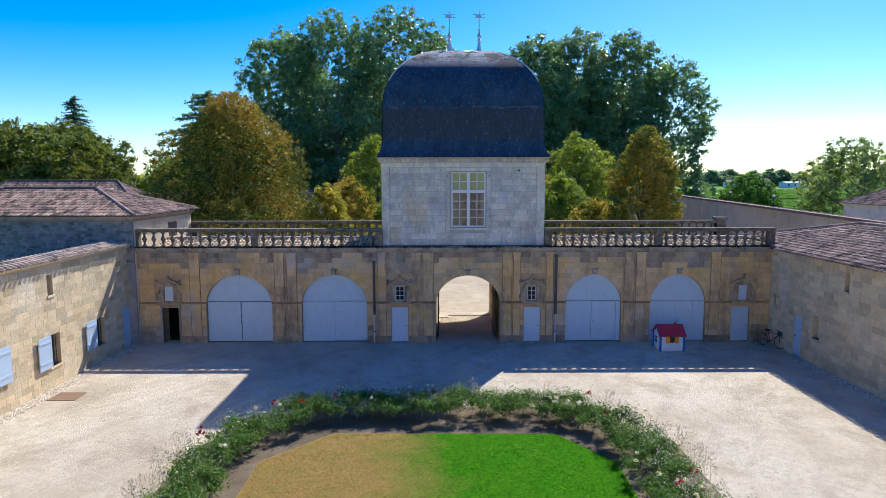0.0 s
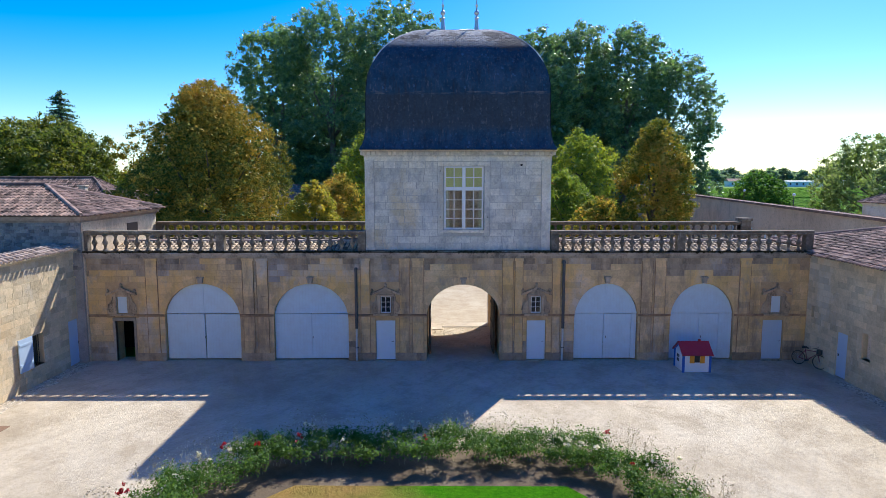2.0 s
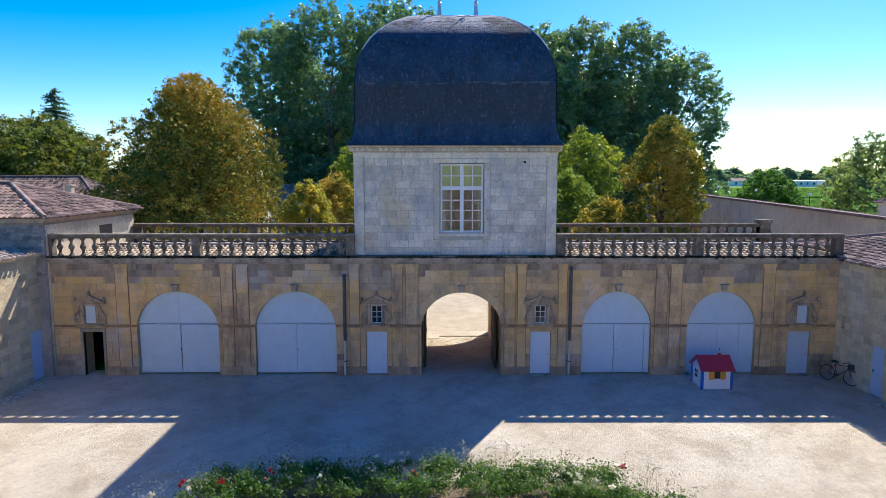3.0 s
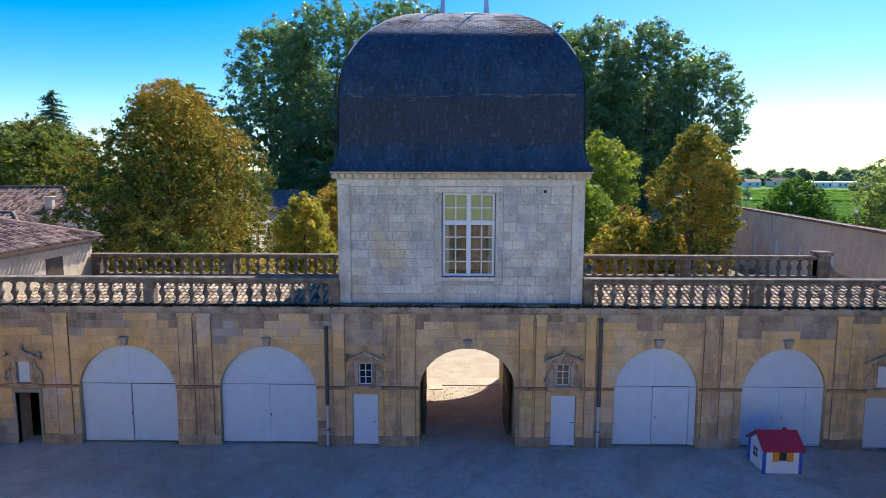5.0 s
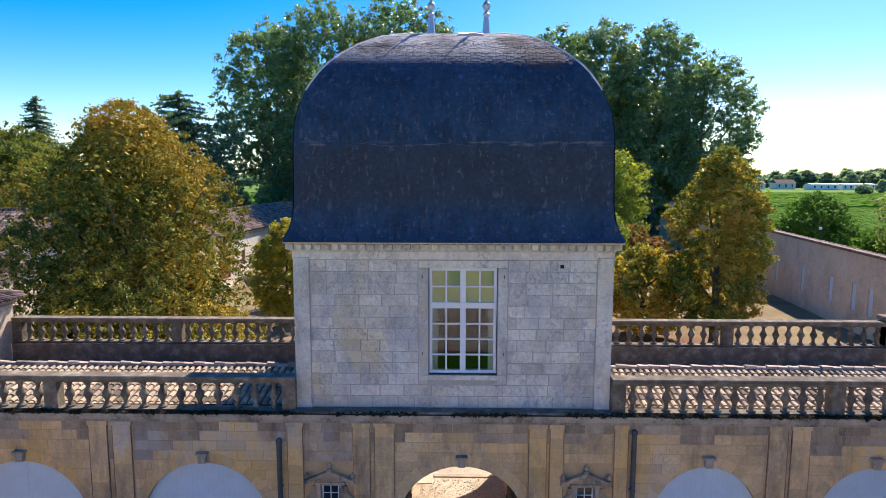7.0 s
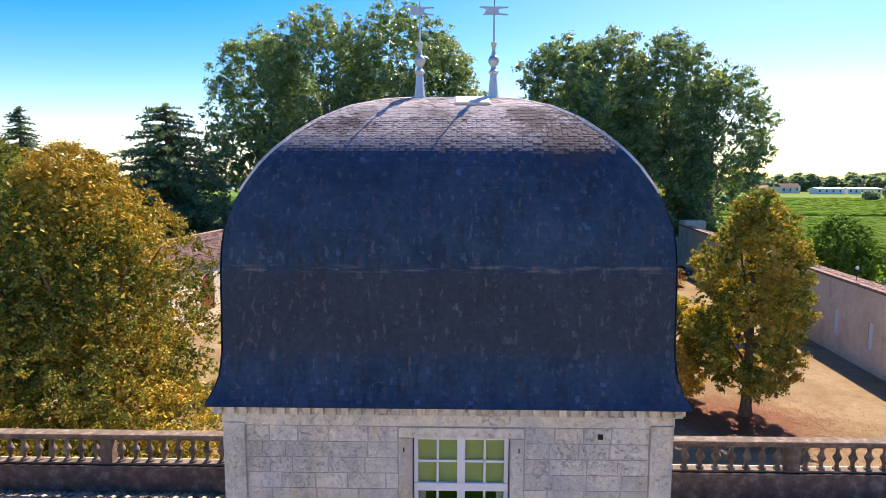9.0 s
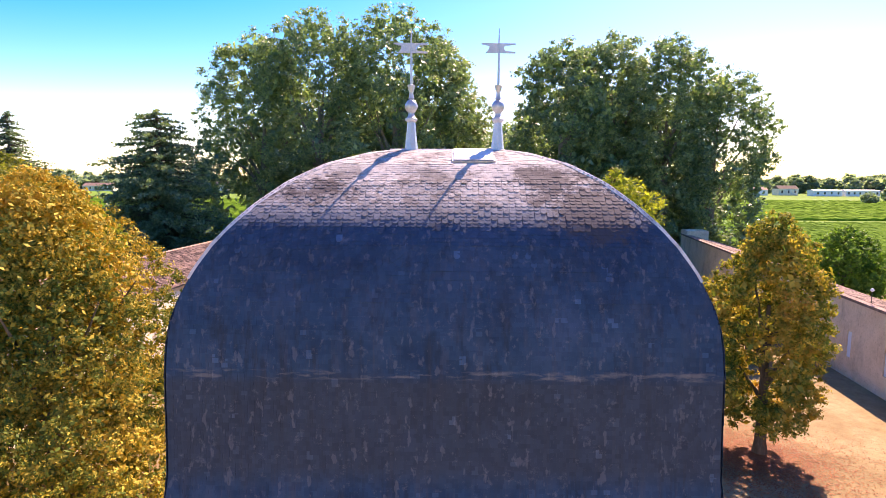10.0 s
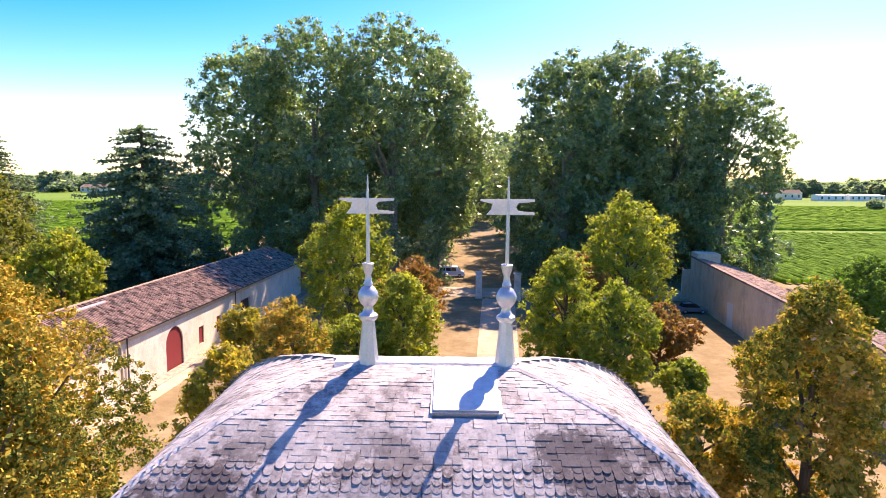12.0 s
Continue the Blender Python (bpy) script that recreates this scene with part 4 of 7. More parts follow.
def tidy(pts):
    out = []
    for p in pts:
        if not out or math.hypot(p[0] - out[-1][0], p[1] - out[-1][1]) > 1e-4:
            out.append(p)
    return out


gate_range = thing("gate_range", (0, 0, 0), "long ochre limestone gate range with arched openings", "building", kind="structure")
notches = [main_arch] + garage_arches + [rect(a, 0.0, b, 2.1) for a, b in DOORS]
front = part("front_wall", pierced(tidy(front_outline(-19.4, 17.5, 5.36, notches)), niche_holes, north(0.02), 0.78), MORTAR, gate_range, "ochre limestone front wall")
g = Geo()
back_arch = arch(-1.85, 1.87, 2.25, 3.95, 18)
part("back_wall", pierced(tidy(front_outline(-19.4, 18.2, 5.5, [back_arch])), [], south(8.25), 0.6), PLASTER, gate_range)
g = Geo()
n = len(main_arch) - 2
vault = main_arch[2:]
wall_line = [(1.87, 0.0)] + vault + [(-1.85, 0.0)]
outer = [(u * 1.18, v + (0.3 if v > 0 else 0)) for u, v in wall_line]
for k in range(len(wall_line) - 1):
    q = [wall_line[k], wall_line[k + 1], outer[k + 1], outer[k]]
    g.add([(u, 0.8, v) for u, v in q] + [(u, 7.66, v) for u, v in q], [(0, 1, 5, 4), (2, 3, 7, 6)])
part("passage_vault", g, MORTAR, gate_range)
part("ceiling_slab", Geo().box(-19.2, 0.75, 4.28, 18.0, 7.7, 4.42), MORTAR, gate_range)
for x0, x1, seed in ((-19.1, -4.95, 3), (4.42, 17.7, 4)):
    for k, q in enumerate((((x0, 0.62, 5.02), (x1, 0.62, 5.02), (x1, 4.0, 5.72), (x0, 4.0, 5.72)), ((x1, 7.6, 4.52), (x0, 7.6, 4.52), (x0, 4.0, 5.72), (x1, 4.0, 5.72)))):
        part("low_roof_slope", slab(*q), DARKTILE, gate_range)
        part("low_roof_tiles", canal_tiles(*q, 0.23, 0.34, seed + 10 * k), TERRACE, gate_range, "sun-bleached clay tiles of the low roof", "stuff")
    g, x = Geo(), x0
    while x < x1 - 0.1:
        g.lathe([(0.12, 0), (0.14, 0.02), (0.105, 0.4), (0.09, 0.41)], (0, 0, 0), 8)
        n = len(g.v) - 32
        tilt = 0.02 * math.sin(x * 7)
        for i in range(n, n + 32):
            a, b, c = g.v[i]
            g.v[i] = (x + c, 4.0 + a, 5.77 + b * 0.8 + tilt)
        x += 0.38
    part("low_ridge_tiles", g, PALETILE, gate_range, "pale mortared ridge tiles", "stuff")

# cornice, plinth and impost band
g = Geo()
for z0, z1, o in ((5.30, 5.40, 0.08), (5.40, 5.50, 0.14), (5.50, 5.60, 0.20)):
    g.box(-19.4, -o, z0, 17.5, 0.6, z1, 0.012)
part("cornice", g, MOULD, gate_range, "weathered moulded stone cornice")
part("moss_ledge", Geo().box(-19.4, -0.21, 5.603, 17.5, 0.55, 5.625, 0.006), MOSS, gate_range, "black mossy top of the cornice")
openings = sorted([(a, b) for a, b in GARAGES] + [(-1.85, 1.87)] + DOORS)
g, g2, at = Geo(), Geo(), -19.35
for a, b in openings + [(17.45, 17.46)]:
    if a - at > 0.08:
        g.box(at, -0.022, 0.0, a, 0.03, 0.42, 0.012)
        g2.box(at, -0.045, 2.32, a, 0.03, 2.37, 0.008)
        g2.box(at, -0.065, 2.37, a, 0.03, 2.43, 0.012)
    at = b
part("plinth", g, GRIMY, gate_range, "damp grimy plinth course")
part("impost_band", g2, FILLET, gate_range, "stained brown impost band")
PILASTERS = [(-16.0, -15.42), (-11.13, -10.58), (-10.42, -9.86), (-5.18, -4.72), (-3.22, -2.72), (-2.58, -2.0), (2.0, 2.52), (2.62, 3.02), (4.52, 4.92), (9.03, 9.58), (9.70, 10.24), (14.0, 14.55)]
for a, b in PILASTERS:
    g = Geo()
    for z0, z1, n in ((2.45, 5.16, 9), (0.42, 2.30, 6)):
        for k in range(n):
            block(g, a, z0 + (z1 - z0) * k / n, b, z0 + (z1 - z0) * (k + 1) / n, north(0), 0.022, 0.0, 0.001)
    g.box(a - 0.03, -0.05, 5.16, b + 0.03, 0.03, 5.30, 0.012)
    part("pilaster", g, FACADE, gate_range)
    for u in (a, b):
        part("fillet", Geo().box(u - 0.009, -0.034, 2.45, u + 0.009, 0.03, 5.16, 0.004).box(u - 0.008, -0.03, 0.42, u + 0.008, 0.03, 2.30, 0.004), FILLET, gate_range, "thin brown stained fillet")


def voussoirs(u0, u1, spring, top, count, place3, parent, material, deep=0.32):
    """Arch stones round an opening, each one a piece."""
    c, a, b = (u0 + u1) / 2, (u1 - u0) / 2, top - spring
    for k in range(count):
        t0, t1 = math.pi * (k + 0.01) / count, math.pi * (k + 0.99) / count
        key = k == count // 2
        w = deep + (0.10 if key else 0.0)
        inner = [(c + a * math.cos(t), spring + b * math.sin(t)) for t in (t0, (t0 + t1) / 2, t1)]
        outer_ = [(c + (a + w) * math.cos(t), spring + (b + w) * math.sin(t)) for t in (t1, (t0 + t1) / 2, t0)]
        g = Geo()
        g.prism(inner + outer_, place3, -0.1, -0.012)
        part("arch_stone", g, material, parent)
    k0 = spring + b + 0.03
    g = Geo().prism([(c - 0.10, k0), (c + 0.10, k0), (c + 0.13, k0 + 0.26), (c - 0.13, k0 + 0.26)], place3, -0.03, 0.14)
    g.prism(rect(c - 0.17, k0 + 0.26, c + 0.17, k0 + 0.33), place3, -0.03, 0.18)
    part("keystone", g, MOULD, parent, "small dark carved keystone")


for a, b in GARAGES:
    voussoirs(a, b, 2.15, 4.0, 17, north(0), gate_range, FACADE)
voussoirs(-1.85, 1.87, 2.25, 3.95, 17, north(0), gate_range, FACADE, 0.36)


def garage_door(a, b, leaves, gap, head_seam, tail):
    """A pale arched carriage door: plank head over leaves that meet at the given places."""
    c = (a + b) / 2
    t = thing("carriage_door", (c, 0.2, 0), "pale blue-grey painted plank carriage door " + tail, "door", "carriage doors", "structure")
    p3 = north(0.24)
    head = [p for p in arch(a, b, 2.15, 4.0, 18, 2.44)]
    head = [(a, 2.445), (b, 2.445)] + [(u, v) for u, v in head[2:] if v > 2.45]
    part("door_head", Geo().prism(head, p3, -0.05, 0.05), BLUEGREY, t)
    cuts = [a + 0.012, *leaves, b - 0.012]
    for k, (lo, hi) in enumerate(zip(cuts[:-1], cuts[1:])):
        sag = 0.012 * (k % 2)
        leaf_ = part("door_leaf", Geo().box(lo + gap, 0.20, 0.07 + sag, hi - gap, 0.27, 2.425 - gap * 0.6 - sag, 0.008), BLUEGREY, t)
        part("brace", Geo().box(lo + gap + 0.02, 0.188, 0.10, hi - gap - 0.02, 0.20, 0.17, 0.003), BLUEGREY, leaf_)
        for z in (0.55, 1.9):
            part("hinge_strap", Geo().box(lo + gap + 0.03, 0.19, z, lo + gap + 0.3, 0.20, z + 0.035, 0.003), PALEPAINT, leaf_)
    if head_seam:
        part("meeting_strip", Geo().box(c - 0.03, 0.18, 2.45, c + 0.03, 0.2, 3.97, 0.004), BLUEGREY, t)
    part("rail", Geo().box(a + 0.02, 0.182, 2.45, b - 0.02, 0.192, 2.53, 0.004), BLUEGREY, t)
    part("lock", Geo().box(c + 0.03, 0.178, 1.14, c + 0.06, 0.2, 1.25, 0.003), IRON, t)
    return t


for (a, b), leaves, gap, seam, tail in zip(GARAGES, ([-13.17], [-7.73], [7.2, 8.62], [12.1, 13.1]), (0.022, 0.004, 0.010, 0.004), (True, False, True, False),
                                           ("with two sagging leaves", "with close-fitting leaves", "with a narrow side panel", "with a wicket door")):
    garage_door(a, b, leaves, gap, seam, tail)


def small_door(a, b, material, label):
    t = thing("small_door", ((a + b) / 2, 0.1, 0), label, "door", kind="structure")
    part("door_leaf", Geo().box(a + 0.01, 0.1, 0.06, b - 0.01, 0.16, 2.09, 0.008), material, t)
    part("handle", Geo().tube([(b - 0.09, 0.1, 1.0), (b - 0.09, 0.06, 1.0), (b - 0.2, 0.06, 1.0)], 0.012, 6), IRON, t)
    part("threshold", Geo().box(a - 0.05, -0.12, 0.0, b + 0.05, 0.1, 0.06, 0.01), MOULD, t)


small_door(*DOORS[1], PALEPAINT, "narrow pale grey-blue door beside the gate arch")
small_door(*DOORS[2], PALEPAINT, "narrow pale grey-blue door beside the gate arch")
small_door(*DOORS[3], SHUTTER, "narrow faded blue door in the corner")
g = Geo()
g.box(DOORS[0][0] - 0.12, -0.035, 0.0, DOORS[0][0], 0.2, 2.25, 0.01)
g.box(DOORS[0][1], -0.035, 0.0, DOORS[0][1] + 0.12, 0.2, 2.25, 0.01)
g.box(DOORS[0][0] - 0.12, -0.04, 2.1, DOORS[0][1] + 0.12, 0.2, 2.27, 0.01)
part("door_surround", g, MOULD, gate_range)
# Added black sheet: the storeroom's darkness is put into its colour.
part("dark_doorway_sheet", Geo().box(-19.0, 2.6, 0.0, -15.6, 2.75, 4.8), BLACK, gate_range, "black sheet standing for the unlit storeroom")


def aedicule(c, glazed):
    """A carved surround with pediment and scrolls over a small door."""
    t = thing("carved_niche", (c, 0, 2.1), "carved limestone window surround with pediment and side scrolls", "window surround", "carved niches", "structure")
    p3 = north(0)
    g = Geo()
    for s in (-1, 1):
        u0, u1 = sorted((c + s * 0.27, c + s * 0.40))
        g.box(u0, -0.07, 2.45, u1, 0.03, 3.38, 0.012)
    part("jamb", g, CARVED, t)
    part("sill", Geo().box(c - 0.62, -0.11, 2.36, c + 0.62, 0.05, 2.47, 0.015), CARVED, t)
    part("lintel", Geo().box(c - 0.46, -0.09, 3.36, c + 0.46, 0.03, 3.46, 0.012), CARVED, t)
    g = Geo()
    for s in (-1, 1):
        g.prism([(c, 3.84), (c + s * 0.74, 3.52), (c + s * 0.78, 3.44), (c + s * 0.70, 3.43), (c, 3.72)], p3, -0.02, 0.15)
    part("pediment", g, CARVED, t, "dark weathered broken pediment")
    part("tympanum", Geo().prism([(c - 0.45, 3.46), (c + 0.45, 3.46), (c, 3.72)], p3, -0.02, 0.06), CARVED, t)
    for u, z in ((c - 0.68, 3.56), (c, 3.86), (c + 0.68, 3.56)):
        g = Geo()
        g.box(u - 0.07, -0.13, z - 0.05, u + 0.07, 0.02, z + 0.02, 0.008)
        g.lathe([(0.03, 0.02), (0.075, 0.06), (0.085, 0.11), (0.05, 0.17), (0.02, 0.21)], (u, -0.06, z), 8)
        part("acroterion", g, CARVED, t)
    for s in (-1, 1):
        pts = []
        for k in range(26):
            a = k * 0.36
            r = 0.16 - 0.0052 * k
            pts.append((c + s * (0.58 + r * math.cos(a) * 0.9), -0.06, 2.66 + r * math.sin(a)))
        g = Geo()
        g.tube(pts, 0.03, 6)
        g.tube([(c + s * 0.72, -0.05, 2.66), (c + s * 0.66, -0.05, 2.95), (c + s * 0.5, -0.05, 3.12), (c + s * 0.47, -0.05, 3.34)], [0.045, 0.04, 0.04, 0.05], 6)
        g.prism([(c + s * 0.40, 2.47), (c + s * 0.72, 2.47), (c + s * 0.70, 2.8), (c + s * 0.52, 3.05), (c + s * 0.40, 3.35)], p3, -0.02, 0.04)
        part("scroll", g, CARVED, t)
    if glazed:
        w = part("window_frame", Geo().box(c - 0.26, 0.10, 2.48, c - 0.215, 0.14, 3.34).box(c + 0.215, 0.10, 2.48, c + 0.26, 0.14, 3.34)
                 .box(c - 0.26, 0.10, 2.48, c + 0.26, 0.14, 2.53).box(c - 0.26, 0.10, 3.29, c + 0.26, 0.14, 3.34), WHITE, t)
        g = Geo().box(c - 0.015, 0.10, 2.53, c + 0.015, 0.13, 3.29)
        for z in (2.78, 3.04):
            g.box(c - 0.215, 0.102, z - 0.012, c + 0.215, 0.128, z + 0.012)
        part("glazing_bars", g, WHITE, w)
        part("pane", Geo().box(c - 0.22, 0.115, 2.52, c + 0.22, 0.119, 3.30), CARGLASS, w, "dark window glass")
    else:
        part("shutter_panel", Geo().box(c - 0.25, 0.06, 2.49, c + 0.25, 0.10, 3.33, 0.006), PALEPAINT, t, "pale painted shutter panel")
    return t


for c, glazed in zip(NICHES, (False, True, True, False)):
    aedicule(c, glazed)


def downpipe(x, top, joint):
    t = thing("downpipe", (x, -0.1, 0), "grey metal rainwater downpipe with a pale lower length", "downpipe", "downpipes", "structure")
    g = Geo()
    g.tube([(x, -0.12, joint), (x, -0.12, top)], 0.075, 9)
    g.lathe([(0.05, -0.02), (0.09, 0.0), (0.09, 0.1), (0.06, 0.14)], (x, -0.12, top - 0.05), 9)
    part("upper_pipe", g, LEAD, t)
    part("lower_pipe", Geo().tube([(x - 0.02, -0.12, 0.06), (x, -0.12, joint)], 0.05, 9), PALEPIPE, t, "pale lower pipe")
    for z in (0.7, 2.0, 3.3):
        part("bracket", Geo().box(x - 0.08, -0.17, z, x + 0.08, 0.0, z + 0.04, 0.005), LEAD, t)


downpipe(-5.40, 4.75, 1.72)
downpipe(5.06, 5.1, 1.72)

part("rear_threshold", Geo().box(-1.05, 7.02, 0.0, 1.8, 7.24, 0.05, 0.012), COBBLE, gate_range, "worn pale stone threshold")
part("paving_slab", Geo().box(-1.68, 6.45, 0.0, -1.08, 7.24, 0.045, 0.012), COBBLE, gate_range, "square pale paving slab")
rng = np.random.default_rng(33)
g = Geo()
for _ in range(900):
    x, y, r = rng.uniform(-1.8, 1.8), rng.uniform(2.5, 7.0), rng.uniform(0.015, 0.05)
    h = r * 1.1
    g.add([(x - r, y - r * 0.5, 0), (x, y - r, 0), (x + r, y - r * 0.4, 0), (x + r * 0.8, y + r * 0.7, 0), (x - r * 0.5, y + r, 0), (x + rng.uniform(-0.3, 0.3) * r, y, h)],
          [(0, 1, 5), (1, 2, 5), (2, 3, 5), (3, 4, 5), (4, 0, 5)])
part("loose_stones", g, COBBLE, None, "loose stones and grit strewn on the passage floor", "stuff", "stones")

# wooden leaves of the gate, folded back inside the passage
for s, x in ((-1, -1.72), (1, 1.66)):
    t = thing("gate_leaf", (x, 1.8, 0), "dark wooden gate leaf folded back against the passage wall", "gate", "gate leaves")
    part("board_panel", Geo().box(x - 0.04, 0.95, 0.08, x + 0.04, 2.75, 3.0, 0.01), WOOD, t)
    for z in (0.5, 1.5, 2.5):
        part("ledge", Geo().box(x - s * 0.04 - 0.03, 1.0, z, x - s * 0.04 + 0.03, 2.7, z + 0.14, 0.01), WOOD, t)


# ---- balustrades ----
BALUSTER = Geo().lathe([(0.13, 0.0), (0.13, 0.06), (0.085, 0.09), (0.06, 0.15), (0.062, 0.22), (0.10, 0.32), (0.135, 0.38), (0.14, 0.415), (0.135, 0.45),
                        (0.10, 0.51), (0.062, 0.61), (0.06, 0.68), (0.085, 0.74), (0.13, 0.77), (0.13, 0.83)], (0, 0, 0), 10).mesh("baluster")
BALUSTER.materials.append(DARKSTONE)


def balustrade(x0, x1, y, base, dies, count_between, label):
    """Stone rail on turned balusters, between square piers."""
    t = thing("balustrade", ((x0 + x1) / 2, y, base), label, "balustrade", "terrace balustrades", "structure")
    part("plinth_course", Geo().box(x0, y - 0.17, base - 0.02, x1, y + 0.17, base + 0.05, 0.01), DARKSTONE, t)
    part("rail", Geo().box(x0, y - 0.18, base + 0.86, x1, y + 0.18, base + 0.95, 0.015).box(x0, y - 0.23, base + 0.95, x1, y + 0.23, base + 1.06, 0.02), DARKSTONE, t, "grey lichen-covered stone rail")
    for d in dies:
        part("pier", Geo().box(d - 0.2, y - 0.18, base + 0.04, d + 0.2, y + 0.18, base + 0.9, 0.012), DARKSTONE, t)
    for (a, b), n in zip(zip(dies[:-1], dies[1:]), count_between):
        a, b = a + 0.2, b - 0.2
        for k in range(n):
            x = a + (b - a) * (k + 0.5) / n
            piece("baluster", BALUSTER, t, Matrix.Translation((x, y, base + 0.04)) @ Matrix.Rotation(k * 1.3 + x, 4, "Z"))
    return t


balustrade(-19.2, -4.9, 0.16, 5.62, [-19.0, -12.2, -5.1], [12, 12], "weathered stone balustrade along the front roof edge")
balustrade(4.4, 17.6, 0.16, 5.62, [4.6, 10.96, 17.4], [12, 12], "weathered stone balustrade along the front roof edge")
balustrade(-18.9, -4.9, 7.9, 5.52, [-18.7, -11.9, -5.1], [13, 13], "weathered stone balustrade along the rear roof edge")
balustrade(4.4, 18.0, 7.9, 5.52, [4.6, 11.2, 17.85], [12, 12], "weathered stone balustrade along the rear roof edge")
part("rear_parapet_base", Geo().box(-18.9, 7.62, 4.42, -4.9, 8.2, 5.5, 0.02).box(4.4, 7.62, 4.42, 18.2, 8.2, 5.5, 0.02), DARKSTONE, gate_range)
t = thing("pier_scroll", (18.2, 7.9, 5.5), "dark stone end pier with a curved ramp", "pier", kind="structure")
part("pier_block", Geo().box(17.65, 7.62, 5.5, 18.25, 8.18, 6.72, 0.03).box(17.55, 7.55, 6.62, 18.35, 8.25, 6.80, 0.02), DARKSTONE, t)
part("ramp", Geo().prism([(18.25, 5.5), (19.4, 5.5)] + [(18.25 + 1.1 * (1 - math.cos(a)), 6.45 - 0.9 * math.sin(a)) for a in (1.4, 1.1, 0.8, 0.4, 0.0)], north(7.9), -0.2, 0.2), DARKSTONE, t)

# black moss along the ledge at the foot of balustrades and tower
rng = np.random.default_rng(8)
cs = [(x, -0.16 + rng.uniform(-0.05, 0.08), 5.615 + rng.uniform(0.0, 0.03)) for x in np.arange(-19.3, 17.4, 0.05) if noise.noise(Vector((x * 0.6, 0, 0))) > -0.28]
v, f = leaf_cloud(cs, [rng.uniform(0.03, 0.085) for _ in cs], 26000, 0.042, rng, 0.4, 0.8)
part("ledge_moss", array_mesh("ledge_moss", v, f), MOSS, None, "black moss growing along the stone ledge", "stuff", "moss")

# ---- tower ----
TX0, TX1, TY0, TY1, TZ0, TZ1 = -4.92, 4.38, 0.25, 7.35, 4.6, 10.45
tower = thing("gate_tower", (-0.27, 3.6, 5.36), "square limestone gate tower under a slate dome roof", "tower", kind="structure")
win_hole = rect(-0.98, 6.70, 1.04, 9.90)
tower_front = part("tower_front", pierced(rect(TX0, TZ0, TX1, TZ1), [win_hole], north(TY0), 0.65), GREYMORTAR, tower, "grey limestone ashlar wall")
part("tower_side", Geo().box(TX0, TY0 + 0.65, TZ0, TX0 + 0.65, TY1, TZ1), STONE, tower)
part("tower_side", Geo().box(TX1 - 0.65, TY0 + 0.65, TZ0, TX1, TY1, TZ1), STONE, tower)
part("tower_back", Geo().box(TX0 + 0.65, TY1 - 0.65, TZ0, TX1 - 0.65, TY1, TZ1), STONE, tower)
part("room_floor", Geo().box(TX0 + 0.65, TY0 + 0.65, 5.9, TX1 - 0.65, TY1 - 0.65, 6.0), WOOD, tower)
part("room_ceiling", Geo().box(TX0 + 0.65, TY0 + 0.65, 10.3, TX1 - 0.65, TY1 - 0.65, 10.4), PLASTER, tower)
for a, b in ((TX0, TX0 + 0.46), (TX1 - 0.46, TX1)):
    part("corner_pilaster", Geo().box(a, TY0 - 0.06, 5.6, b, TY0, 10.2, 0.012), STONE, tower)
g = Geo()
for z0, z1, o in ((10.14, 10.38, 0.025), (10.38, 10.44, 0.06), (10.44, 10.62, 0.11), (10.62, 10.70, 0.24)):
    g.box(TX0 - o, TY0 - o, z0, TX1 + o, TY1 + o, z1, 0.012)
part("tower_cornice", g, STONE, tower, "pale limestone eaves cornice")
g = Geo()
k = 0
for side in range(4):
    lo, hi = (TX0 - 0.16, TX1 + 0.16) if side % 2 == 0 else (TY0 - 0.16, TY1 + 0.16)
    n = int((hi - lo) / 0.26)
    for k in range(n):
        a = lo + (hi - lo) * (k + 0.18) / n
        b = lo + (hi - lo) * (k + 0.82) / n
        if side == 0:
            g.box(a, TY0 - 0.22, 10.44, b, TY0 + 0.1, 10.60, 0.008)
        elif side == 2:
            g.box(a, TY1 - 0.1, 10.44, b, TY1 + 0.22, 10.60, 0.008)
        elif side == 1:
            g.box(TX1 - 0.1, a, 10.44, TX1 + 0.2, b, 10.60, 0.008)
        else:
            g.box(TX0 - 0.2, a, 10.44, TX0 + 0.1, b, 10.60, 0.008)
part("dentils", g, STONE, tower, "row of limestone dentils", "stuff")
part("tower_ledge", Geo().box(TX0 - 0.1, -0.16, 5.60, TX1 + 0.1, TY0 + 0.05, 5.68, 0.02), DARKSTONE, tower, "dark weathered ledge at the tower's foot")


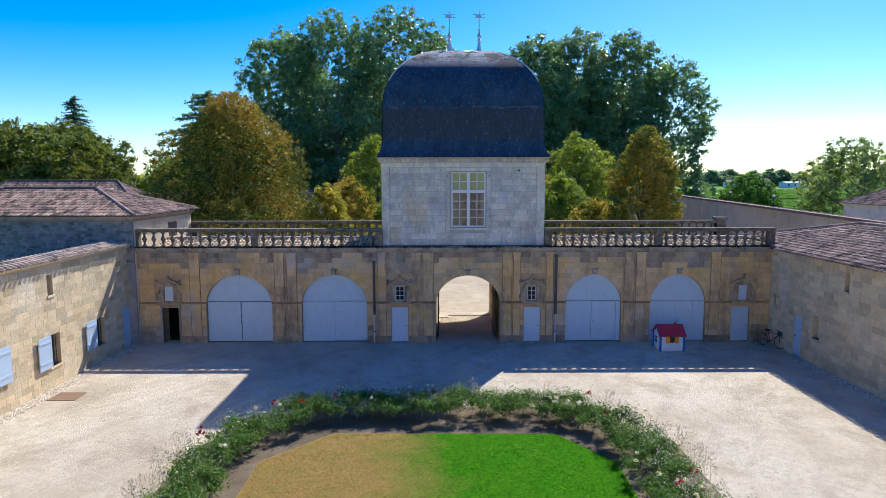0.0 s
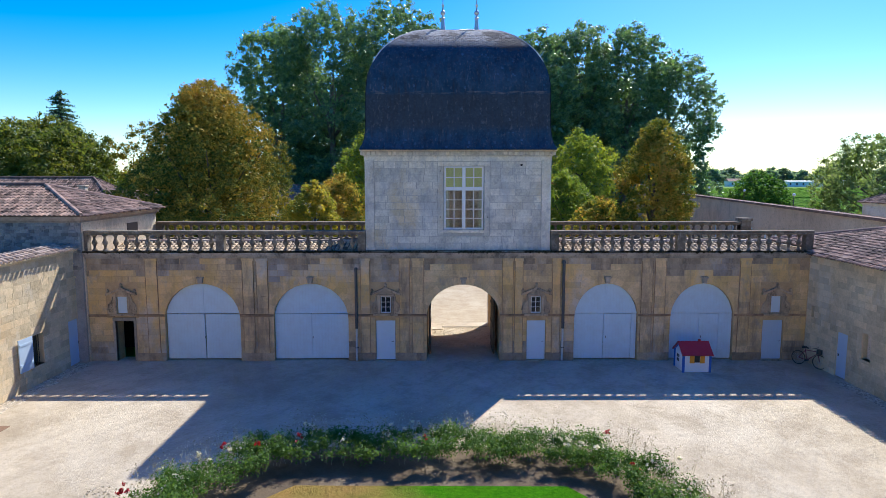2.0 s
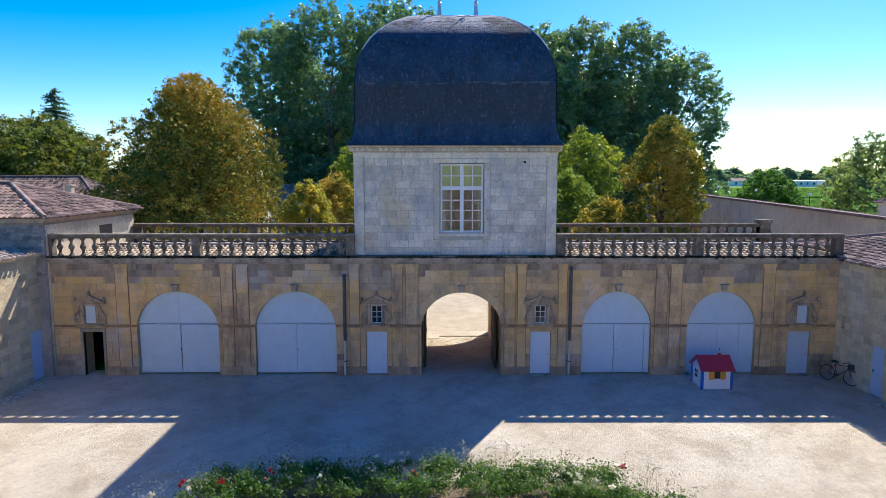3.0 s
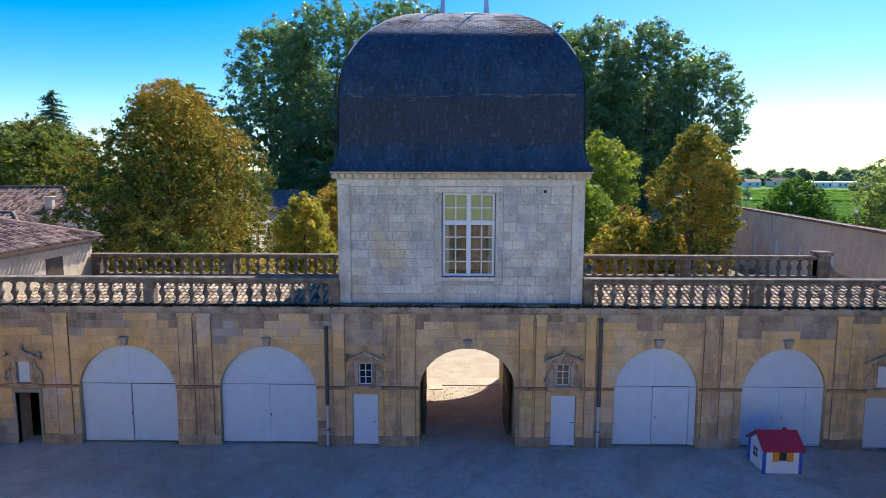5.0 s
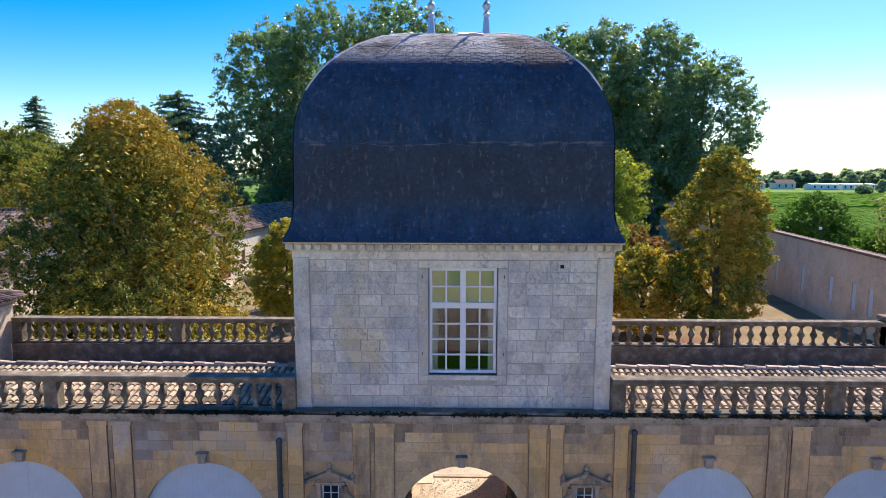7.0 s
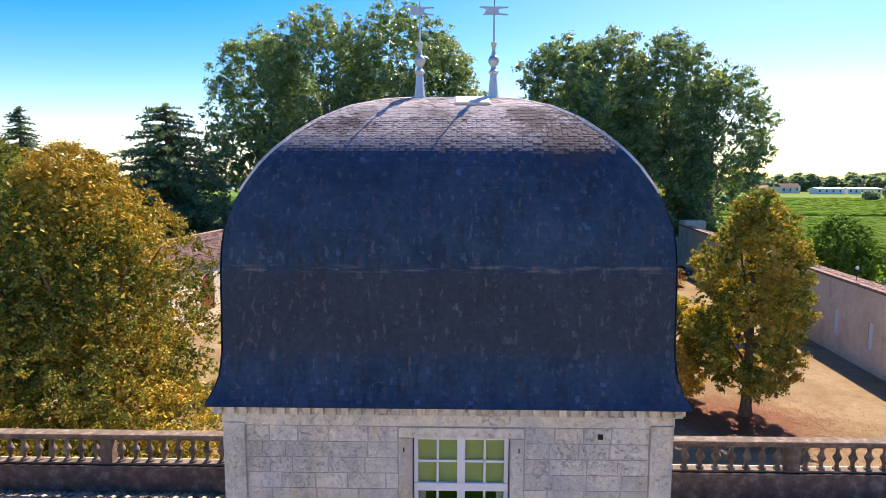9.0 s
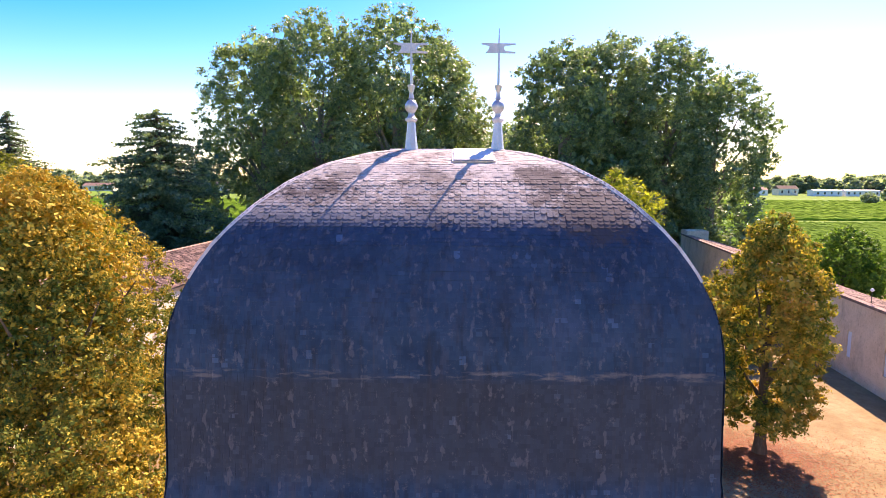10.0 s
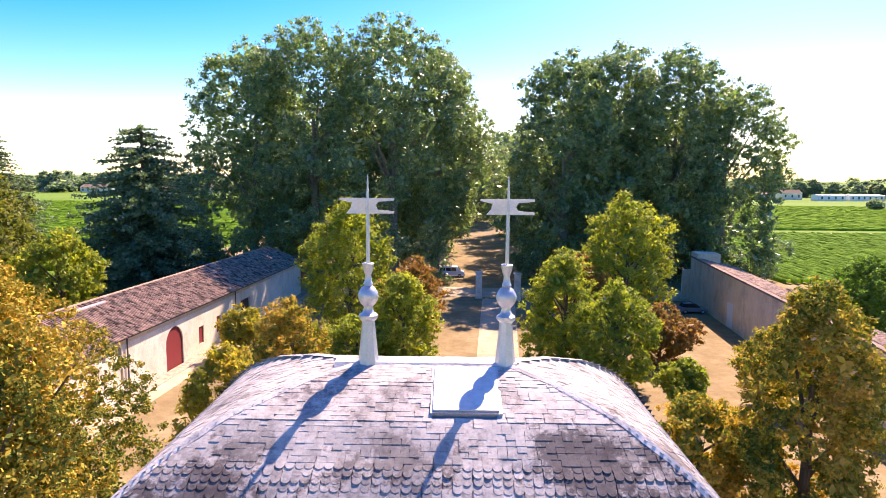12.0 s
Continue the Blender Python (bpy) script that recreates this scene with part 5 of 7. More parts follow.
def tower_window():
    t = thing("tower_window", (0.03, TY0, 6.7), "tall white casement window with small panes and a stone surround", "window", kind="structure")
    for s in (-1, 1):
        u0, u1 = sorted((0.03 + s * 1.02, 0.03 + s * 1.3))
        part("stone_jamb", Geo().box(u0, TY0 - 0.05, 6.42, u1, TY0 + 0.02, 9.897, 0.012), STONE, t)
    part("stone_lintel", Geo().box(-1.27, TY0 - 0.05, 9.90, 1.33, TY0 + 0.02, 10.12, 0.012), STONE, t)
    part("stone_sill", Geo().box(-1.15, TY0 - 0.08, 6.55, 1.2, TY0 + 0.3, 6.70, 0.015), STONE, t)
    y0, y1 = TY0 + 0.10, TY0 + 0.17
    X0, X1, Z0, Z1 = -0.96, 1.02, 6.71, 9.88
    g = Geo()
    for a, b in ((X0, X0 + 0.09), (X1 - 0.09, X1)):
        g.box(a, y0, Z0, b, y1, Z1, 0.006)
    g.box(X0 + 0.088, y0 + 0.003, Z0, X1 - 0.088, y1, Z0 + 0.10, 0.006).box(X0 + 0.088, y0 + 0.003, Z1 - 0.08, X1 - 0.088, y1, Z1, 0.006)
    fr = part("window_frame", g, WHITE, t)
    part("transom", Geo().box(X0, y0 - 0.02, 8.68, X1, y1, 8.86, 0.01), WHITE, t)
    c = (X0 + X1) / 2
    part("mullion", Geo().box(c - 0.085, y0 - 0.015, Z0, c + 0.085, y1, Z1, 0.01), WHITE, t)
    for a, b in ((X0 + 0.09, c - 0.085), (c + 0.085, X1 - 0.09)):
        m = (a + b) / 2
        for z0, z1, rows in ((Z0 + 0.1, 8.68, 4), (8.86, Z1 - 0.08, 2)):
            g = Geo()
            g.box(m - 0.024, y0 + 0.008, z0, m + 0.024, y1 - 0.01, z1)
            for r in range(1, rows):
                z = z0 + (z1 - z0) * r / rows
                g.box(a, y0 + 0.008, z - 0.024, b, y1 - 0.01, z + 0.024)
            bars = part("glazing_bars", g, WHITE, fr)
            for r in range(rows):
                for u0, u1 in ((a, m - 0.016), (m + 0.016, b)):
                    za, zb = z0 + (z1 - z0) * r / rows, z0 + (z1 - z0) * (r + 1) / rows
                    p = part("pane", Geo().box(u0, y0 + 0.03, za + 0.01, u1, y0 + 0.034, zb - 0.01), GLASS, t)
    for a, b in ((X0 + 0.08, X0 + 0.24), (X1 - 0.24, X1 - 0.08)):
        part("curtain", Geo().box(a, y1 + 0.05, 6.8, b, y1 + 0.06, 8.79), CURTAIN, t, "pale grey-green curtain")
    part("blind", Geo().box(X0 + 0.08, y1 + 0.03, 8.8, X1 - 0.08, y1 + 0.04, Z1), BLIND, t, "yellow-green blind behind the upper panes")
    for z in (9.6, 7.3):
        for x in (-1.16, 1.22):
            part("shutter_hinge", Geo().box(x - 0.012, TY0 - 0.075, z, x + 0.012, TY0 - 0.05, z + 0.09, 0.003), IRON, t)


tower_window()
# Solid black blocks: the shade inside the holes is painted, not cut.
for x in (-4.53, 2.89):
    part("putlog_dark_block", Geo().box(x - 0.05, TY0 - 0.045, 9.9, x + 0.05, TY0 + 0.01, 10.0), BLACK, tower)

# ---- dome roof ----
DX0, DX1, DY0, DY1 = -5.13, 4.58, -0.23, 7.41
PROFILE = [(0.0, 10.70), (0.13, 10.90), (0.24, 11.22), (0.29, 11.65), (0.31, 12.5), (0.32, 13.35), (0.345, 13.8), (0.40, 14.2), (0.53, 14.62), (0.75, 15.08),
           (1.0, 15.48), (1.27, 15.80), (1.58, 16.11), (2.05, 16.50), (2.62, 16.85), (3.24, 17.08), (3.80, 17.18)]


def front_in(s):
    """How far the front slope has come in where the side slopes have come in by s."""
    return s - 0.18 * math.exp(-(((s - 1.27) / 0.6) ** 2)) * min(1.0, s / 0.6)


def right_in(s):
    """The side slopes are fuller at the shoulders than the front."""
    return s - 0.13 * math.exp(-(((s - 2.3) / 0.9) ** 2))


def left_in(s):
    return right_in(s) + 0.07 * s * (s / 3.8) ** 2


dome = thing("dome_roof", (-0.27, 3.6, 10.7), "four-sided dome roof of scalloped grey slates with zinc hips", "roof", kind="structure")


def dome_rows(step):
    """Points (s, z) evenly spaced along the curve of the roof."""
    lens = [0.0]
    for (a, b), (c, d) in zip(PROFILE[:-1], PROFILE[1:]):
        lens.append(lens[-1] + math.hypot(c - a, d - b))
    n = int(lens[-1] / step)
    us = np.linspace(0, lens[-1], n + 1)
    return list(zip(np.interp(us, lens, [p[0] for p in PROFILE]), np.interp(us, lens, [p[1] for p in PROFILE])))


g = Geo()
fine = dome_rows(0.22)
for s, z in fine:
    i = 0.025
    g.v.extend([(DX0 + left_in(s) + i, DY0 + front_in(s) + i, z - 0.02), (DX1 - right_in(s) - i, DY0 + front_in(s) + i, z - 0.02), (DX1 - right_in(s) - i, DY1 - s - i, z - 0.02), (DX0 + left_in(s) + i, DY1 - s - i, z - 0.02)])
for r in range(len(fine) - 1):
    g.f.extend([(r * 4 + k, r * 4 + (k + 1) % 4, r * 4 + 4 + (k + 1) % 4, r * 4 + 4 + k) for k in range(4)])
g.f.append(tuple((len(fine) - 1) * 4 + k for k in range(4)))
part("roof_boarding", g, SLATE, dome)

SLATE_W, SLATE_STEP, SLATE_T = 0.105, 0.076, 0.007
slate_outline = [(-0.052, 0.14), (-0.052, 0.048), (-0.039, 0.016), (-0.014, 0.001), (0.014, 0.001), (0.039, 0.016), (0.052, 0.048), (0.052, 0.14)]
square_outline = [(-0.052, 0.14), (-0.052, 0.005), (-0.047, 0.0), (0.047, 0.0), (0.052, 0.005), (0.052, 0.14)]
sg, sg2, sg3 = Geo(), Geo(), Geo()
for one, line, deep in ((sg, slate_outline, 0.008), (sg2, square_outline, SLATE_T), (sg3, square_outline, 0.004)):
    one.add([(u, -deep, v) for u, v in line] + [(u, 0.0, v) for u, v in line], [tuple(range(len(line)))] + [(k, k + 1, k + 1 + len(line), k + len(line)) for k in range(len(line) - 1)])
slate_piece = sg3.mesh("slate")
slate_piece.materials.append(SLATE)
slate_rows = dome_rows(SLATE_STEP)
rest, singles = Geo(), []
rng = random.Random(11)
for side in range(4):
    for r in range(len(slate_rows) - 2):
        (s0, z0), (s1, z1) = slate_rows[r], slate_rows[r + 2]
        ds, dz = {0: front_in(s1) - front_in(s0), 1: right_in(s1) - right_in(s0), 2: s1 - s0, 3: left_in(s1) - left_in(s0)}[side], z1 - z0
        ln = math.hypot(ds, dz)
        up2 = (ds / ln, dz / ln)
        out2 = (-up2[1], up2[0])
        lo, hi = (DX0 + left_in(s0), DX1 - right_in(s0)) if side % 2 == 0 else (DY0 + front_in(s0), DY1 - s0)
        broad = 3 if side == 2 else 1
        n = max(1, int((hi - lo) / SLATE_W / broad))
        for k in range(n + (r % 2)):
            u = lo + (hi - lo) * (k + (0.5 if r % 2 == 0 else 0.0)) / n
            u = min(max(u, lo + 0.10), hi - 0.10) + rng.uniform(-0.006, 0.006)
            tip = 0.013 + rng.uniform(-0.004, 0.006)
            kick = rng.uniform(0.0, 0.022) + (0.010 if 15.15 <= z0 <= 16.55 else 0.0)
            along = {0: Vector((1, 0, 0)), 1: Vector((0, 1, 0)), 2: Vector((-1, 0, 0)), 3: Vector((0, -1, 0))}[side]
            inward = {0: Vector((0, 1, 0)), 1: Vector((-1, 0, 0)), 2: Vector((0, -1, 0)), 3: Vector((1, 0, 0))}[side]
            origin = {0: Vector((u, DY0 + front_in(s0), z0)), 1: Vector((DX1 - right_in(s0), u, z0)), 2: Vector((u, DY1 - s0, z0)), 3: Vector((DX0 + left_in(s0), u, z0))}[side]
            upv = inward * up2[0] + Vector((0, 0, up2[1]))
            outv = inward * out2[0] + Vector((0, 0, out2[1]))
            tilt = (0.044 if z0 < 16.55 else 0.015) + kick * (0.7 if z0 < 16.6 else 0.25)
            upv2 = (upv - outv * tilt).normalized()
            inn = along.cross(upv2)
            if inn.dot(outv) > 0:
                inn = -inn
            m = Matrix(((along.x, inn.x, upv2.x, 0), (along.y, inn.y, upv2.y, 0), (along.z, inn.z, upv2.z, 0), (0, 0, 0, 1)))
            m = Matrix.Translation(origin + outv * tip) @ m @ Matrix.Rotation(rng.uniform(-0.03, 0.03), 4, "Y")
            if side == 0 and -0.13 < u < 0.67 and 16.84 < z0 < 17.13:
                continue
            if side == 0 and 2.3 < s0 < 3.3 and abs(u + 0.27) < 1.7 and len(singles) < 300:
                singles.append(m)
            else:
                one = sg3 if z0 > 16.55 else sg2 if z0 < 15.15 else sg
                rest.add([m @ Vector((p[0] * broad, p[1], p[2])) for p in one.v], one.f)
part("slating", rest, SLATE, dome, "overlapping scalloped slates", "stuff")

# zinc hips, ridge and skylight
for (cx, sx, cy, sy) in ((DX0, 1, DY0, 1), (DX1, -1, DY0, 1), (DX1, -1, DY1, -1), (DX0, 1, DY1, -1)):
    g = Geo()
    pts = [(s, z) for s, z in dome_rows(0.12) if z > 14.9]
    for k, (s, z) in enumerate(pts):
        (sa, za), (sb, zb) = pts[max(k - 1, 0)], pts[min(k + 1, len(pts) - 1)]
        steep = math.atan2(zb - za, sb - sa)
        wide = 0.012 + max(0.0, min(0.06, 0.035 * (z - 14.9))) * (1 + 0.25 * math.sin(k * 1.9) * math.sin(k * 0.7))
        lift = 0.024
        out, up = lift * math.sin(steep), lift * math.cos(steep)
        x, y = cx + sx * (left_in(s) if sx > 0 else right_in(s)), cy + sy * (front_in(s) if sy > 0 else s)
        g.v.extend([(x + sx * wide, y - sy * out, z + up), (x - sx * (out + 0.006), y - sy * (out + 0.006), z + up + 0.014), (x - sx * out, y + sy * wide, z + up)])
    g.f.extend([(k * 3 + q, k * 3 + q + 1, k * 3 + q + 4, k * 3 + q + 3) for k in range(len(pts) - 1) for q in (0, 1)])
    g.smooth = True
    part("hip_flashing", g, HIP, dome, "pale mortared hip strip")
part("ridge_cap", Geo().prism([(-0.15, 17.14), (0.15, 17.14), (0.08, 17.205), (-0.08, 17.205)], lambda u, v, d: (d, 3.59 + u, v), -1.45, 0.95), HIP, dome, "pale mortared ridge cap")
sky_t = thing("skylight", (0.27, 2.95, 17.0), "pale zinc roof hatch set in the slates", "roof hatch", kind="structure")


def on_slope(u, v, d):
    """Places on the upper front slope: v runs up the slope from y 2.4."""
    a = math.atan2(17.18 - 16.85, 3.55 - 2.40)
    return (u, 2.40 + v * math.cos(a) - d * math.sin(a), 16.85 + v * math.sin(a) + d * math.cos(a))


part("hatch_frame", Geo().prism(rect(-0.15, 0.10, 0.69, 1.05), on_slope, -0.05, 0.06), ZINC, sky_t)
part("hatch_lid", Geo().prism(rect(-0.12, 0.13, 0.66, 1.02), on_slope, 0.063, 0.08), PALEZINC, sky_t)


def finial(x, turn):
    """A zinc spike with urn, ball and swallow-tailed vane."""
    at = (x, 3.58, 17.18)
    t = thing("roof_finial", at, "tall zinc roof finial with ball and swallow-tailed weathervane", "finial", "roof finials")
    part("base", Geo().lathe([(0.15, -0.08), (0.14, 0.0), (0.115, 0.22), (0.09, 0.50), (0.085, 0.58)], at, 8), ZINC, t)
    part("collar", Geo().lathe([(0.09, 0.57), (0.125, 0.61), (0.125, 0.65), (0.08, 0.68), (0.06, 0.74), (0.07, 0.78)], at, 14), ZINC, t)
    part("ball", Geo().lathe([(0.05, 0.76), (0.09, 0.79), (0.125, 0.85), (0.138, 0.90), (0.125, 0.95), (0.09, 1.01), (0.045, 1.04)], at, 16), ZINC, t)
    part("neck", Geo().lathe([(0.045, 1.03), (0.065, 1.06), (0.048, 1.10), (0.04, 1.18), (0.065, 1.25), (0.08, 1.33), (0.055, 1.34), (0.025, 1.30)], at, 12), ZINC, t)
    part("rod", Geo().lathe([(0.028, 1.3), (0.024, 1.7), (0.02, 2.1), (0.007, 2.48)], at, 8), ZINC, t)
    c, s = math.cos(turn), math.sin(turn)
    p3 = lambda u, v, d: (x + u * c - d * s, 3.58 + u * s + d * c, 17.18 + v)
    outline = [(-0.28, 1.98), (0.10, 1.98), (0.34, 1.98), (0.34, 2.01), (0.13, 2.03), (0.10, 2.08), (0.13, 2.13), (0.34, 2.15), (0.34, 2.18), (-0.36, 2.18), (-0.36, 2.155), (-0.20, 2.12), (-0.22, 2.05)]
    part("vane", Geo().prism(outline, p3, -0.012, 0.012), ZINC, t, "flat swallow-tailed zinc vane")
    return t


finial(-1.01, 0.1)
finial(0.80, 0.05)


def eave_tiles(x_in, x_out, y0, y1, z_in, z_out, pitch, r, seed):
    """One row of half-round tiles that project past the wall, open between."""
    rng = np.random.default_rng(seed)
    g = Geo()
    arc = [math.pi * k / 6 for k in range(7)]
    for k in range(int((y1 - y0) / pitch)):
        y = y0 + (k + 0.5) * pitch + rng.uniform(-0.02, 0.02)
        xo = x_out + rng.uniform(-0.03, 0.03)
        z = rng.uniform(-0.008, 0.008)
        verts = []
        for x, zz, rr in ((x_in, z_in, r * 0.92), (xo, z_out, r * 1.08)):
            for q in (rr, rr - 0.018):
                verts += [(x, y + q * math.cos(a), zz + z + q * math.sin(a)) for a in arc]
        faces = [(i, i + 1, 15 + i, 14 + i) for i in range(6)] + [(7 + i, 21 + i, 22 + i, 8 + i) for i in range(6)]
        faces += [(14 + i, 15 + i, 22 + i, 21 + i) for i in range(6)] + [(0, 14, 21, 7), (6, 13, 27, 20)]
        g.add(verts, faces)
    return g


# ---- left wing wall of the courtyard ----
LX, RX = -19.4, 17.5
left_holes = [rect(-7.6, 0.95, -6.8, 2.42), rect(-3.9, 0.87, -3.0, 2.28), rect(-7.45, 4.24, -7.05, 5.17), rect(-0.32, 4.45, -0.08, 5.05)]
wing_left = thing("wing_left", (LX, -20, 0), "long courtyard wall of honey-coloured limestone with a tiled top", "wall", kind="structure")
left_notch = [(-46, 0), (-1.06, 0), (-1.06, 2.3), (-0.12, 2.3), (-0.12, 0), (0.02, 0), (0.02, 5.72), (-46, 5.72)]
left_wall = part("left_wall", pierced(left_notch, left_holes, east(LX), 0.55), WINGMORTAR, wing_left)
g = Geo()
for z0, z1, o in ((5.64, 5.73, 0.09), (5.73, 5.82, 0.2)):
    g.box(LX - 0.5, -46, z0, LX + o, -0.05, z1, 0.01)
part("eaves_course", g, WING, wing_left)
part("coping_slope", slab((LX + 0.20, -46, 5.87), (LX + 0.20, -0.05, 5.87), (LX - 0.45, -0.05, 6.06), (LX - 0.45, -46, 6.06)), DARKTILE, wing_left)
part("eave_tiles", eave_tiles(LX + 0.06, LX + 0.37, -46, -0.1, 5.90, 5.80, 0.30, 0.095, 23), PALETILE, wing_left, "projecting row of pale clay eave tiles", "stuff")
part("coping_tiles", canal_tiles((LX + 0.12, -46, 5.90), (LX + 0.12, -0.05, 5.90), (LX - 0.45, -0.05, 6.08), (LX - 0.45, -46, 6.08), 0.30, 0.3, 21), PALETILE, wing_left, "sun-bleached clay coping tiles", "stuff")
part("rear_slope", slab((LX - 0.45, -46, 6.06), (LX - 0.45, -0.3, 6.06), (LX - 7, -0.3, 4.8), (LX - 7, -46, 4.8)), DARKTILE, wing_left)
part("wing_end", Geo().box(LX - 7.2, -46.4, 0, LX, -46, 6.0), WING, wing_left)

wing_right = thing("wing_right", (RX, -20, 0), "low limestone courtyard wing under a clay tile roof", "building", kind="structure")
right_holes = [rect(-6.76, 4.2, -6.44, 5.08), rect(-4.78, 1.35, -4.22, 2.52), rect(-0.62, 2.4, -0.40, 2.95)]
right_notch = [(-46, 0), (-3.25, 0), (-3.25, 2.15), (-2.5, 2.15), (-2.5, 0), (0.02, 0), (0.02, 5.45), (-46, 5.45)]
right_wall = part("right_wall", pierced(right_notch, right_holes, west(RX), 0.55), WINGMORTAR, wing_right)
part("eaves_course", Geo().box(RX - 0.10, -46, 5.45, RX + 0.5, -0.25, 5.56, 0.01), WING, wing_right)
part("eave_tiles", eave_tiles(RX - 0.20, RX - 0.56, -46, -0.3, 5.64, 5.53, 0.25, 0.085, 24), TILE, wing_right, "projecting row of clay eave tiles", "stuff")
ridge_x, ridge_z = 22.3, 6.85
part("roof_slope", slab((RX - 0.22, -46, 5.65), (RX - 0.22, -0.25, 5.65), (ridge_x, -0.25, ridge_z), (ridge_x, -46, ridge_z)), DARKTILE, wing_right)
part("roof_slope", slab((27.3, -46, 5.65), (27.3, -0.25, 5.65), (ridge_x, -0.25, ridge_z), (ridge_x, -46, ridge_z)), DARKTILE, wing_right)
part("roof_tiles", canal_tiles((RX - 0.24, -34, 5.66), (RX - 0.24, -0.25, 5.66), (ridge_x, -0.25, ridge_z + 0.01), (ridge_x, -34, ridge_z + 0.01), 0.21, 0.34, 22), TILE, wing_right, "mottled brown clay roof tiles", "stuff")
part("ridge_tiles", Geo().tube([(ridge_x, -46, ridge_z + 0.07), (ridge_x, -0.25, ridge_z + 0.07)], 0.12, 8), TILE, wing_right)
part("rear_wall", Geo().box(26.8, -46, 0, 27.2, 0, 5.6), WING, wing_right)
part("wing_end", Geo().box(RX, -46.4, 0, 27.2, -46, 6.6), WING, wing_right)
# the hipped end of the roof, behind the balustrade
hx, hy, ry = 17.72, 4.5, -0.15
for q in (((hx, -0.25, 5.76), (hx, hy, 5.76), (ridge_x, ry, ridge_z), (ridge_x, -0.25, ridge_z)), ((27.2, hy, 5.7), (hx, hy, 5.76), (ridge_x, ry, ridge_z), (ridge_x, ry, ridge_z)),
          ((27.3, -0.25, 5.65), (27.2, hy, 5.65), (ridge_x, ry, ridge_z), (ridge_x, -0.25, ridge_z))):
    part("roof_slope", slab(*q), DARKTILE, wing_right)
    part("roof_tiles", canal_tiles(*[(a, b, c + 0.015) for a, b, c in q], 0.21, 0.34, 25), TILE, wing_right, "", "stuff")
for a in (hx, 27.2):
    part("hip_tiles", Geo().tube([(a, hy, 5.8), (ridge_x, ry, ridge_z + 0.07)], 0.11, 8), TILE, wing_right)
part("end_wall", Geo().box(17.9, hy - 0.6, 0, 27.0, hy - 0.2, 5.68), WING, wing_right)
part("rear_wall", Geo().box(26.8, 0, 0, 27.2, hy - 0.6, 5.6), WING, wing_right)
part("inner_wall", Geo().box(17.52, 0.05, 4.4, 17.9, hy - 0.2, 5.7), WING, wing_right)
# Unseen front behind the camera, raised to bounce warm sunlight onto the gate range.
part("wall_south", pierced(rect(-26, 0, 24, 13), [rect(x - 0.6, 1.0, x + 0.6, 3.2) for x in range(-16, 17, 4)], south(-47), 0.6), WING, None, "unseen limestone front added to close the courtyard and bounce light", "structure", "wall")


def shutter(name, place3, u0, u1, v0, v1, label, parent=None):
    t = thing(name, place3((u0 + u1) / 2, v0, 0.03), label, "shutter", "wing shutters")
    part("shutter_leaf", Geo().prism(rect(u0, v0, u1, v1), place3, 0.09, 0.13), SHUTTER, t)
    for v in (v0 + 0.25, v1 - 0.3):
        part("batten", Geo().prism(rect(u0 + 0.03, v, u1 - 0.03, v + 0.1), place3, 0.13, 0.15), SHUTTER, t)
    for v in (v0 + 0.28, v1 - 0.27):
        part("pintle", Geo().prism(rect(u1 - 0.04, v, u1, v + 0.05), place3, 0.0, 0.10), IRON, t)
    return t


pl = east(LX)
shutter("window_shutter", pl, -8.52, -7.62, 0.98, 2.45, "pale blue wooden shutter folded open on the wall")
shutter("window_shutter", pl, -4.83, -3.92, 0.9, 2.35, "pale blue wooden shutter folded open on the wall")
shutter("window_shutter", pl, -11.2, -10.26, 1.2, 2.72, "pale blue wooden shutter closed over a window")


def deep_window(name, place3, u0, u1, v0, v1, fill, label, bars=False, deep=0.30):
    t = thing(name, place3((u0 + u1) / 2, v0, -0.2), label, "window", kind="structure")
    part("backing", Geo().prism(rect(u0, v0, u1, v1), place3, -deep - 0.04, -deep), fill, t)
    part("sill", Geo().prism(rect(u0 - 0.06, v0 - 0.1, u1 + 0.06, v0), place3, -0.3, 0.05), WING, t)
    if bars:
        n = 4
        for k in range(1, n):
            u = u0 + (u1 - u0) * k / n
            part("iron_bar", Geo().prism(rect(u - 0.012, v0, u + 0.012, v1), place3, -0.1, -0.075), IRON, t)


deep_window("window_1", pl, -7.6, -6.8, 0.95, 2.42, WOOD, "deep window opening with dark boards", True)
deep_window("window_2", pl, -3.9, -3.0, 0.87, 2.28, WOOD, "deep window opening with dark boards", True)
deep_window("window_3", pl, -7.45, -7.05, 4.24, 5.17, WOOD, "narrow loft slit closed with boards")
deep_window("window_4", pl, -0.32, -0.08, 4.45, 5.05, SHUTTER, "small loft slit in the corner")
pr = west(RX)
deep_window("window_5", pr, -6.76, -6.44, 4.2, 5.08, GREYPLASTER, "narrow walled-up loft slit", deep=0.28)
deep_window("window_6", pr, -4.78, -4.22, 1.35, 2.52, GREYPLASTER, "narrow walled-up window opening", deep=0.25)
deep_window("window_7", pr, -0.62, -0.40, 2.4, 2.95, WOOD, "small dark slit window")
